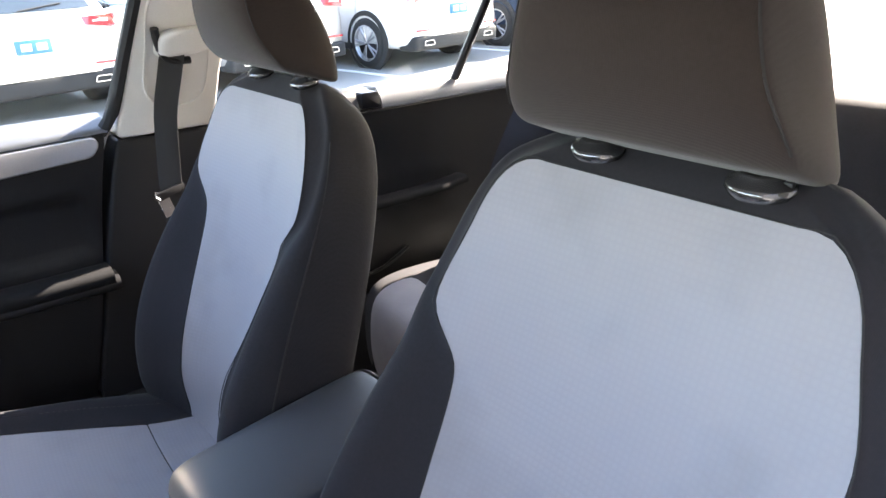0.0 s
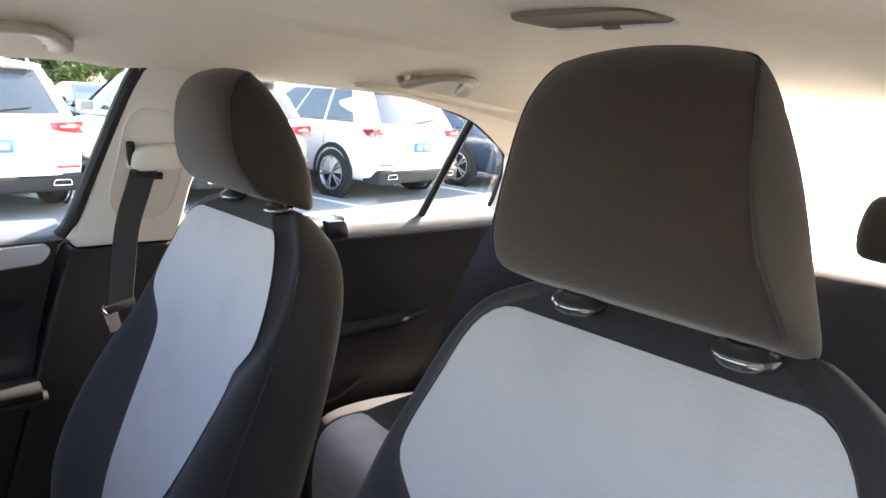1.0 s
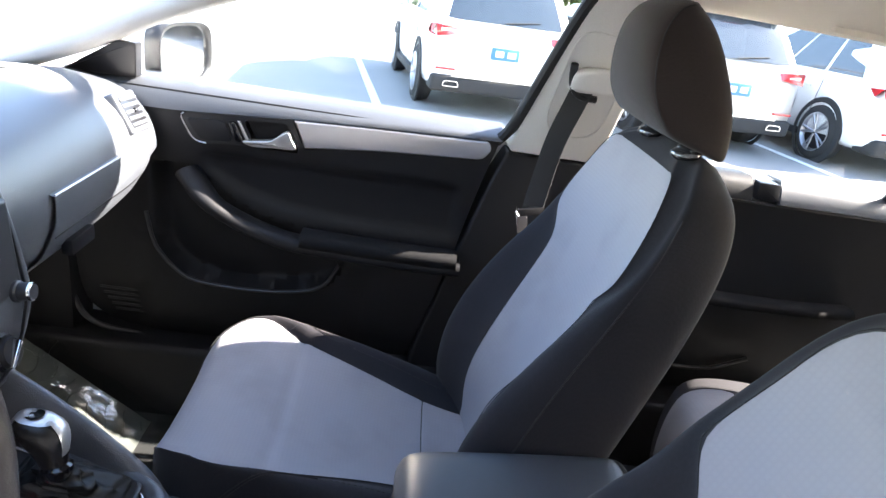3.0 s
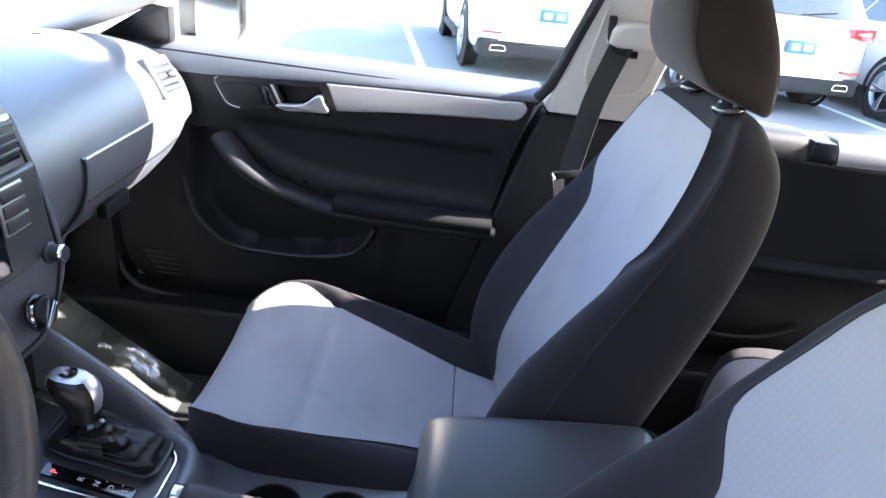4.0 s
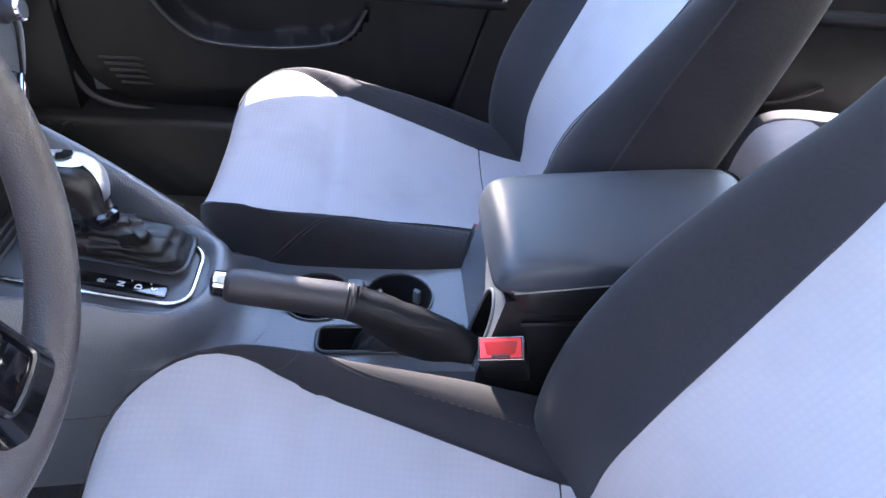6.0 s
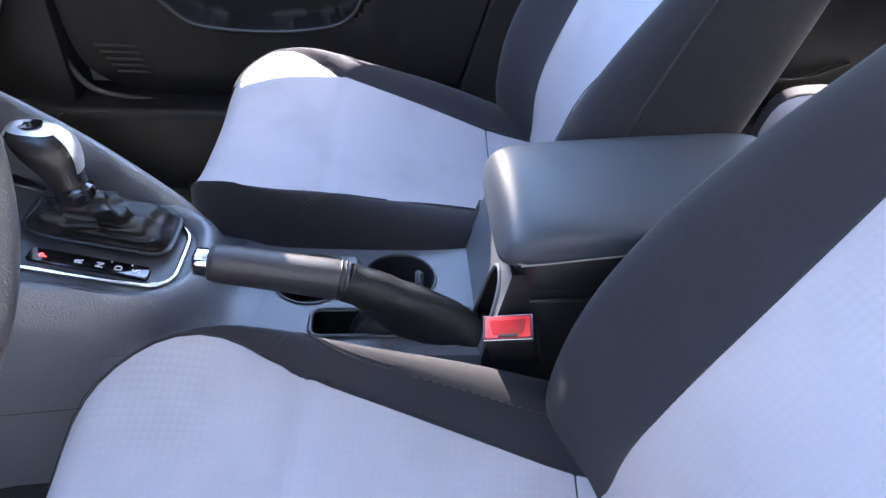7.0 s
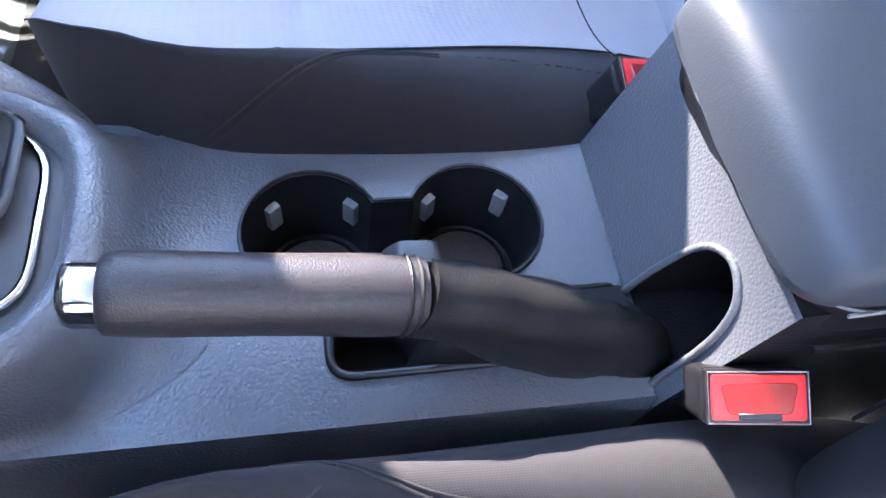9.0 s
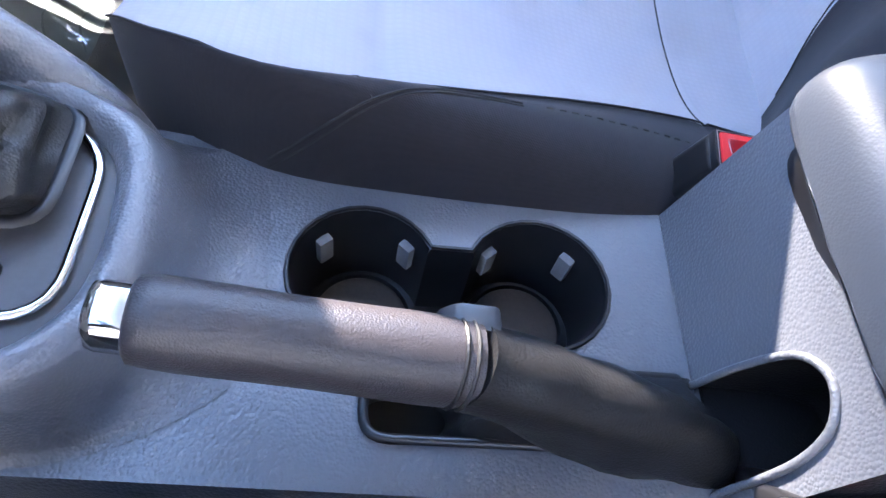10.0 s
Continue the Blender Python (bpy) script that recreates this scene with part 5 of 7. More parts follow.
    # gear indicator strip
    strip = part("gear_strip", slab(round_outline([(0.020, 0.530), (0.040, 0.530), (0.040, 0.645), (0.020, 0.645)], 0.004, 3), lambda x, y: (x, y, shift_z(y) - 0.020), lambda x, y: (x, y, shift_z(y) - 0.0155), 0.0008, 1), GLOSS_BLACK, con, "gloss black strip with gear letters")
    tip = math.degrees(math.atan(0.26))
    for ch, y in (("S", 0.542), ("D", 0.559), ("N", 0.577), ("R", 0.597)):
        lettering(ch, 0.011, Matrix.Translation((0.029, y, shift_z(y) - 0.0150)) @ Matrix.Rotation(radians(tip), 4, "X"), PAPER, strip, "gear_letter")
    for y in (0.548, 0.568):
        part("gear_mark", block(0.0362, 0.0378, y - 0.0008, y + 0.0008, shift_z(y) - 0.0155, shift_z(y) - 0.0146, 0), PAPER, strip)
    lettering("P", 0.011, Matrix.Translation((0.029, 0.630, shift_z(0.630) - 0.0150)) @ Matrix.Rotation(radians(tip), 4, "X"), RED_GLOW, strip, "gear_letter")
    con.location += Vector((0.010, -0.003, 0.001))
    return con


surface_disc = surface("brown_rubber", (0.055, 0.045, 0.040), 0.6, vary=0.2, scale=30, grain=0.3, grain_scale=300, fine=0.1)
clip_grey = surface("pale_grey_clip", (0.20, 0.205, 0.225), 0.35, fine=0.04)
smooth_grey = surface("satin_dark_grey", (0.045, 0.046, 0.052), 0.38, vary=0.06, fine=0.05)
WHEEL_SKIN_DARK = leather_grain("knob_leather", (0.016, 0.0135, 0.013), 0.24, 900, 0.12)
RED_GLOW = surface("red_gear_light", (0.8, 0.03, 0.03), 0.4)
RED_GLOW.node_tree.nodes["Principled BSDF"].inputs["Emission Color"].default_value = (1.0, 0.05, 0.05, 1)
RED_GLOW.node_tree.nodes["Principled BSDF"].inputs["Emission Strength"].default_value = 0.35
centre_console()


def armrest():
    arm = thing("armrest", (0.036, 0.03, 0.637), "smooth black leatherette armrest on the console", "armrest")
    out = round_outline([(-0.056, 0.176), (0.132, 0.186), (0.134, -0.135), (-0.058, -0.135)], [0.030, 0.045, 0.03, 0.03], 7)
    cx, cy = 0.038, 0.03
    rows = []
    for y, k, low in ((-0.138, 0.86, 0.030), (-0.136, 0.95, 0.014), (-0.130, 0.99, 0.005), (-0.10, 1.0, 0.0), (-0.04, 1.0, 0.0), (0.02, 1.0, 0.0), (0.07, 1.0, 0.001), (0.11, 1.0, 0.0015), (0.14, 0.998, 0.003), (0.158, 0.990, 0.006), (0.170, 0.968, 0.011), (0.178, 0.925, 0.020), (0.183, 0.85, 0.034), (0.185, 0.74, 0.050)):
        lift = 0.012 * (0.18 - y) / 0.3
        half = [(0.92, 0.638), (0.985, 0.641), (1.0, 0.652), (1.0, 0.668), (0.985, 0.681), (0.95, 0.690), (0.87, 0.6965), (0.70, 0.7005), (0.40, 0.703), (0.0, 0.704)]
        top = lambda z: max(0.640 if z > 0.66 else z, z - low * (z - 0.638) / 0.066)
        sec = [(-q, z) for q, z in half] + [(q, z) for q, z in half[-2::-1]]
        wedge = lambda z: (0.018 + 0.026 * (0.18 - y) / 0.3) * (1 - (z - 0.638) / 0.066)
        rows.append([(cx + 0.094 * k * q + 0.05 * max(0.0, y - 0.15), y, top(z) + lift + wedge(z)) for q, z in sec])
    lid = part("lid", grid(rows, closed=True, caps=True), LEATHERETTE, arm, smooth=60, subsurf=1)
    rim = [(cx + (x - cx) * 1.004, cy + (y - cy) * 1.002, 0.666 + 0.036 * (0.18 - y) / 0.3 - 0.004 * max(0, (y - 0.10) / 0.08)) for x, y in out]
    seam = sorted([p for p in rim if p[0] < -0.02 and p[1] < 0.172], key=lambda p: -p[1])
    part("stitching", sweep(smooth_path([Vector(p) + Vector((-0.0005, 0, 0)) for p in seam], 2), 0.0010, 0.0010, 5), GREY_THREAD, lid)
    skirt = [[(cx + (x - cx) * k, cy + (y - cy) * k - 0.004, z + dz * (0.18 - y) / 0.3) for x, y in out] for k, z, dz in ((0.955, 0.632, 0.0), (0.970, 0.636, 0.0), (0.975, 0.672, 0.034), (0.94, 0.676, 0.034))]
    part("lid_base", grid(skirt, closed=True), SMOOTH_BLACK, arm, "dark band under the padded lid", smooth=50)
    part("hinge", block(-0.03, 0.10, -0.15, -0.133, 0.60, 0.665, 0.006, 2), CHROME, arm, "pale hinge cover behind the lid")
    arm.location += Vector((0.008, -0.020, -0.010))
    return arm


armrest()


def handbrake():
    hb = thing("hand_brake", (0, 0.3, 0.5), "raised leather-wrapped handbrake lever with chrome button", "handbrake")
    a, b = Vector((0.0, 0.444, 0.610)), Vector((0.0, 0.314, 0.585))
    d = (a - b).normalized()
    path = [b + d * (0.134 * k / 12) for k in range(13)]
    part("grip", sweep(path, 0.0185, 0.0205, 20, taper=[1.0, 1.02, 1.03, 1.02, 1.0, 0.985, 0.975, 0.97, 0.97, 0.97, 0.97, 0.965, 0.94], power=2.3), GRIP_SKIN, hb, "dark leather grip", smooth=50)
    part("grip_end", sweep([a + d * 0.000, a + d * 0.006, a + d * 0.008], 0.0180, 0.0190, 20, taper=[0.97, 0.93, 0.78], power=2.3), GRIP_SKIN, hb, smooth=50)
    up = d.cross(Vector((1, 0, 0))) * -1
    part("button", sweep([a + d * 0.004 - up * 0.001, a + d * 0.018 - up * 0.001, a + d * 0.0215 - up * 0.001, a + d * 0.023 - up * 0.001], 0.0128, 0.0135, 18, taper=[1, 1, 0.93, 0.7], power=3.0), CHROME, hb, "bright chrome release button", smooth=50)
    g = smooth_path([b + d * 0.002, (-0.001, 0.295, 0.575), (-0.003, 0.265, 0.562), (-0.006, 0.23, 0.549), (-0.009, 0.195, 0.538), (-0.011, 0.168, 0.530)], 5)
    n = len(g)
    rows = []
    random.seed(5)
    bm = sweep(g, 0.0185, 0.0215, 20, taper=[1.04 + 0.05 * math.sin(math.pi * min(1, k / n * 1.4)) - 0.55 * max(0, (k / n - 0.45)) for k in range(n)], power=2.2)
    for v in bm.verts:
        q = noise.noise(v.co * 32) * 0.0022 + noise.noise(Vector((v.co.x * 20, v.co.y * 55, v.co.z * 20))) * 0.0010
        v.co += v.normal * q
        if v.co.z < 0.556:
            q = min(1.0, (0.556 - v.co.z) / 0.02) * min(1.0, (0.318 - v.co.y) / 0.05)
            v.co.x *= 1 + 0.32 * max(0.0, q)
            v.co.z -= (v.co.z - 0.512) * 0.75 * max(0.0, q)
    part("gaiter", bm, GAITER_SKIN, hb, "soft black leather gaiter with folds", smooth=70)
    rows = []
    for y, z, crown in ((0.316, 0.490, 0.004), (0.312, 0.502, 0.012), (0.302, 0.513, 0.022), (0.280, 0.518, 0.026), (0.25, 0.5195, 0.024), (0.215, 0.5195, 0.020), (0.18, 0.5195, 0.015)):
        rows.append([(-0.0185 + 0.046 * k / 12, y + 0.004 * math.sin(k * 0.9), z + crown * math.sin(math.pi * k / 12) + 0.0012 * math.sin(k * 2.1 + y * 90)) for k in range(13)])
    part("gaiter_skirt", grid(rows), GAITER_SKIN, hb, "gaiter leather spread over the slot", smooth=70, subsurf=1)
    for off in (0.0, 0.005):
        ring = []
        c = b + d * (0.004 + off)
        for k in range(20):
            w = 2 * math.pi * k / 20
            ring.append(c + Vector((1, 0, 0)) * 0.0196 * math.cos(w) + up * 0.0217 * math.sin(w))
        part("seam_ring", sweep(ring, 0.0010, 0.0010, 6, up=(0, 1, 0.2), closed=True), GAITER_SKIN if off else THREAD, hb)
    tab = [(0.298, 0.580), (0.303, 0.600), (0.322, 0.602), (0.330, 0.594), (0.332, 0.580)]
    part("joint_tab", slab(round_outline(tab, 0.003, 2), lambda y, z: (0.010, y, z), lambda y, z: (0.0225, y, z), 0.002, 2), smooth_grey, hb, "grey plastic tab beside the grip joint")
    hb.location += Vector((0.006, -0.002, 0.007))
    return hb


handbrake()


def gear_lever():
    lever = thing("gear_lever", (0.07, 0.6, 0.56), "black and chrome gear lever with leather gaiter", "gear lever")
    top = Vector((0.040, 0.585, 0.656))
    base = round_outline([(0.048, 0.518), (0.0905, 0.518), (0.126, 0.518), (0.128, 0.57), (0.129, 0.62), (0.130, 0.662), (0.0905, 0.662), (0.048, 0.662), (0.047, 0.62), (0.048, 0.57)], [0.02, 0.004, 0.02, 0.004, 0.004, 0.02, 0.004, 0.02, 0.004, 0.004], 4)
    rows = []
    for s in range(22):
        f = s / 21
        row = []
        for k, (x, y) in enumerate(base):
            a = 2 * math.pi * k / len(base)
            p = Vector((x, y, shift_z(y) - 0.017))
            q = top + Vector((math.cos(math.atan2(y - 0.604, x - 0.0905)) * 0.0165, math.sin(math.atan2(y - 0.604, x - 0.0905)) * 0.0165, 0))
            g = f ** 1.05
            c = p.lerp(q, g)
            c.z = p.z + (q.z - p.z) * f ** 0.92
            ang = math.atan2(y - 0.604, x - 0.0905)
            crease = noise.noise(Vector((math.cos(ang) * 1.6, math.sin(ang) * 1.6, f * 5.0)))
            fold = (0.42 - abs(crease) * 2.4) * 0.013 + 0.004 * math.sin(f * 17 + 2.2 * math.sin(ang * 2) + ang) + noise.noise(Vector((c.x * 90, c.y * 90, c.z * 70))) * 0.005
            out = Vector((math.cos(ang), math.sin(ang), 0.25)).normalized()
            row.append(c + out * fold * math.sin(math.pi * min(1, f * 0.97 + 0.015)) ** 0.6)
        rows.append(row)
    part("gaiter", grid(rows, closed=True), GAITER_SKIN, lever, "crumpled black leather gaiter", smooth=70, subsurf=1)
    part("gaiter_frame", sweep([(x, y, shift_z(y) - 0.0165) for x, y in base], 0.004, 0.0025, 6, closed=True), SMOOTH_BLACK, lever, smooth=60)
    part("collar", lathe([(0.0145, -0.008), (0.0185, 0.0), (0.0185, 0.009), (0.014, 0.012)], top, (0.12, 0.14, 1), 24), GLOSS_BLACK, lever)
    # knob: leather body with a narrow satin band round its upper edge
    axis = Vector((0.22, 0.24, 1)).normalized()
    spec = [(0.002, 0.0140, 0.0150), (0.012, 0.0145, 0.0165), (0.024, 0.0165, 0.0205), (0.036, 0.0190, 0.0260), (0.046, 0.0205, 0.0290), (0.054, 0.0205, 0.0295), (0.061, 0.0190, 0.0275), (0.066, 0.0155, 0.0225), (0.069, 0.0095, 0.0140), (0.070, 0.004, 0.006)]

    def knob_ring(h, hx, hy, grow):
        c = top + axis * (h + 0.004) + Vector((0, 0.012, 0)) * (h / 0.07)
        tip = 0.16 * h / 0.08
        ring = []
        for k in range(32):
            w = 2 * math.pi * (k + 0.5) / 32
            x, y = hx * math.copysign(abs(math.cos(w)) ** 0.75, math.cos(w)), hy * math.copysign(abs(math.sin(w)) ** 0.75, math.sin(w))
            ring.append(c + Vector((x * grow, y * grow, y * tip + (0.0012 if grow > 1 else 0.0))))
        return ring

    knob = part("knob", grid([knob_ring(*q, 1.0) for q in spec], closed=True, caps=True), WHEEL_SKIN_DARK, lever, "black leather-sided knob", smooth=60)
    band = grid([knob_ring(*q, 1.035) for q in spec], closed=True, keep=lambda i, j: (i >= 2 and 21 <= j < 27) or (i >= 5 and (5 <= j < 11 or i >= 7)))
    part("satin_band", band, SATIN, knob, "narrow satin silver band on the knob", smooth=60)
    part("knob_badge", lathe([(0.0, 0.0), (0.011, 0.0), (0.011, 0.0012), (0.0, 0.0016)], top + axis * 0.0745 + Vector((0, 0.012, 0)), (0.1, 0.06, 1), 24), GLOSS_BLACK, knob)
    lever.location += Vector((0.018, -0.003, 0.008))
    return lever


gear_lever()


def buckle(at, turn, label):
    b = thing("seat_belt_buckle", at, label, "buckle", "front seat buckles")
    m = Matrix.Translation(at) @ Matrix.Rotation(radians(turn[2]), 4, "Z") @ Matrix.Rotation(radians(turn[1]), 4, "Y") @ Matrix.Rotation(radians(turn[0]), 4, "X")
    part("body", block(-0.014, 0.014, -0.026, 0.026, -0.085, 0.0, 0.005, 3, m), SMOOTH_BLACK, b)
    part("stalk", block(-0.006, 0.006, -0.014, 0.014, -0.17, -0.07, 0.003, 2, m), SMOOTH_BLACK, b, "black webbing stalk")
    frame_ = part("release_frame", block(-0.0135, 0.0135, -0.0250, 0.0250, -0.004, 0.0045, 0.002, 2, m), SMOOTH_BLACK, b, "black rim round the red button")
    # thin silver line paints in the sun on the black rim
    part("rim_highlight", sweep([m @ Vector(q) for q in ((-0.0125, -0.0235, 0.0046), (0.0125, -0.0235, 0.0046), (0.0125, 0.0235, 0.0046), (-0.0125, 0.0235, 0.0046))], 0.0004, 0.0004, 5, closed=True), SATIN, frame_)
    button = part("release_button", block(-0.0110, 0.0115, -0.0222, 0.0222, 0.0, 0.0062, 0.0018, 2, m), RED_PLASTIC, frame_, "glossy red release button")
    # raised slab: only its darker red gives the shade of a hollow
    part("button_hollow", slab(round_outline([(-0.0080, -0.0150), (-0.0080, 0.0150), (0.0075, 0.0185), (0.0075, -0.0185)], 0.003, 3), lambda x, y: m @ Vector((x, y, 0.0050)), lambda x, y: m @ Vector((x, y, 0.0066)), 0.0006, 1), RED_DEEP, button, "darker red panel painted as a hollow in the button")
    part("latch_slot", block(-0.0105, -0.0072, -0.0100, 0.0100, 0.0050, 0.0070, 0.0005, 1, m), SMOOTH_BLACK, frame_)
    return b


buckle((-0.060, 0.152, 0.585), (-14, -26, -4), "black buckle with red button beside the driver seat")
buckle((0.160, 0.134, 0.574), (8, -14, 0), "black buckle with red button beside the passenger seat")


# ---- dashboard ----
DASH = [(1.30, 0.985), (1.12, 1.020), (0.98, 1.040), (0.88, 1.042), (0.80, 1.030), (0.755, 1.005), (0.728, 0.970), (0.716, 0.935), (0.712, 0.905), (0.716, 0.875), (0.728, 0.845), (0.75, 0.81), (0.785, 0.775), (0.83, 0.745), (0.90, 0.70), (0.98, 0.62), (1.05, 0.50)]


def dash_point(x, k):
    y, z = DASH[k]
    e = max(0.0, (abs(x) - 0.52) / 0.22)
    r = e ** 2.5
    yy = y + 0.018 * r * (1 if y < 1.0 else 0.3) - 0.02
    zz = z - 0.020 * r * (1.0 if z > 0.9 else 0.0) + 0.02 * r * (1.0 if z < 0.85 else 0.0)
    return Vector((x, yy, zz))


def dashboard():
    dash = thing("dashboard", (0, 0.95, 0.6), "soft blue-grey plastic dashboard with glovebox", "dashboard")
    xs = [-0.75 + 1.50 * k / 50 for k in range(51)]
    rows = [[dash_point(x, k) for x in xs] for k in range(len(DASH))]
    bm = grid(rows)
    part("fascia", bm, DASH_PLASTIC, dash, smooth=180, subsurf=1)
    # end faces
    for x in (-0.75, 0.75):
        pts = [dash_point(x, k) for k in range(len(DASH))]
        bm = bmesh.new()
        bm.faces.new([bm.verts.new(p) for p in pts])
        part("end_panel", bm, DASH_PLASTIC, dash, smooth=0)
    # glovebox lid, following the fascia
    lid_rows = []
    xs2 = [0.285 + 0.375 * k / 24 for k in range(25)]
    for f in [0, 0.02, 0.1, 0.3, 0.5, 0.7, 0.9, 0.98, 1.0]:
        row = []
        z = 0.925 - 0.155 * f
        for x in xs2:
            kk = next(i for i in range(6, len(DASH) - 1) if DASH[i][1] >= z >= DASH[i + 1][1])
            u = (DASH[kk][1] - z) / (DASH[kk][1] - DASH[kk + 1][1])
            p = dash_point(x, kk).lerp(dash_point(x, kk + 1), u)
            p.y -= 0.006 if 0.01 < f < 0.99 else -0.002
            row.append(p)
        lid_rows.append(row)
    lid = part("glovebox_lid", grid(lid_rows), DASH_PLASTIC, dash, "grey glovebox lid", smooth=60)
    mid = [lid_rows[4][k] + Vector((0, -0.001, 0.004)) for k in range(1, 24)]
    part("lid_groove", sweep(mid, 0.0016, 0.0022, 6), SMOOTH_BLACK, lid)
    # silver line paints the light along the lid's upper edge
    edge = [lid_rows[1][k] + Vector((0, -0.0005, 0.002)) for k in range(0, 25)]
    part("lid_edge", sweep(edge, 0.0018, 0.0018, 6), SATIN, lid, "upper edge of the lid, its highlight painted silver")
    part("lid_latch", block(0.36, 0.44, 0.706, 0.725, 0.795, 0.822, 0.005, 2, Matrix.Translation((0, 0.0, 0)) ), SMOOTH_BLACK, lid, "dark latch recess")
    # side vent
    c = dash_point(0.640, 5).lerp(dash_point(0.640, 6), 0.75)
    ex = (dash_point(0.68, 6) - dash_point(0.60, 6)).normalized()
    ez = (dash_point(0.640, 5) - dash_point(0.640, 7)).normalized()
    ey = ez.cross(ex).normalized()
    ez = ex.cross(ey)
    m = Matrix.Translation(c) @ Matrix((ex, ey, ez)).transposed().to_4x4()
    vent = part("side_vent", block(-0.056, 0.056, -0.004, 0.02, -0.040, 0.040, 0.006, 3, m), DASH_PLASTIC, dash, "square air vent with slats")
    part("vent_opening", block(-0.047, 0.047, -0.0052, 0.0, -0.031, 0.031, 0.004, 2, m), SMOOTH_BLACK, vent)
    for k in range(5):
        part("slat", block(-0.045, 0.045, -0.0075, 0.0, -0.0245 + 0.01225 * k - 0.0036, -0.0245 + 0.01225 * k + 0.0036, 0.0015, 1, m), DASH_PLASTIC, vent)
    part("vent_tab", block(-0.006, 0.006, -0.012, -0.005, -0.004, 0.004, 0.001, 1, m), SMOOTH_BLACK, vent)
    for k in range(7):
        part("demister_slot", block(0.56 + 0.022 * k, 0.572 + 0.022 * k, 0.90, 0.915, 1.0385 - 0.0045 * k, 1.0425 - 0.0048 * k, 0.001, 1), SMOOTH_BLACK, dash)
    # instrument cowl ahead of the wheel
    cowl = [[Vector((-0.312 + x, y, 0.985 + 0.105 * (1 - (x / 0.20) ** 2) ** 0.5 * k if abs(x) < 0.2 else 0.985)) for x in [-0.20 + 0.40 * q / 20 for q in range(21)]] for y, k in ((0.73, 0.96), (0.76, 1.0), (0.90, 0.85), (1.02, 0.45))]
    part("instrument_cowl", shell(cowl, 0.012), DASH_PLASTIC, dash, "curved hood over the instruments", smooth=60)
    dash.location += Vector((0.022, 0.0, 0.008))
    return dash


dashboard()


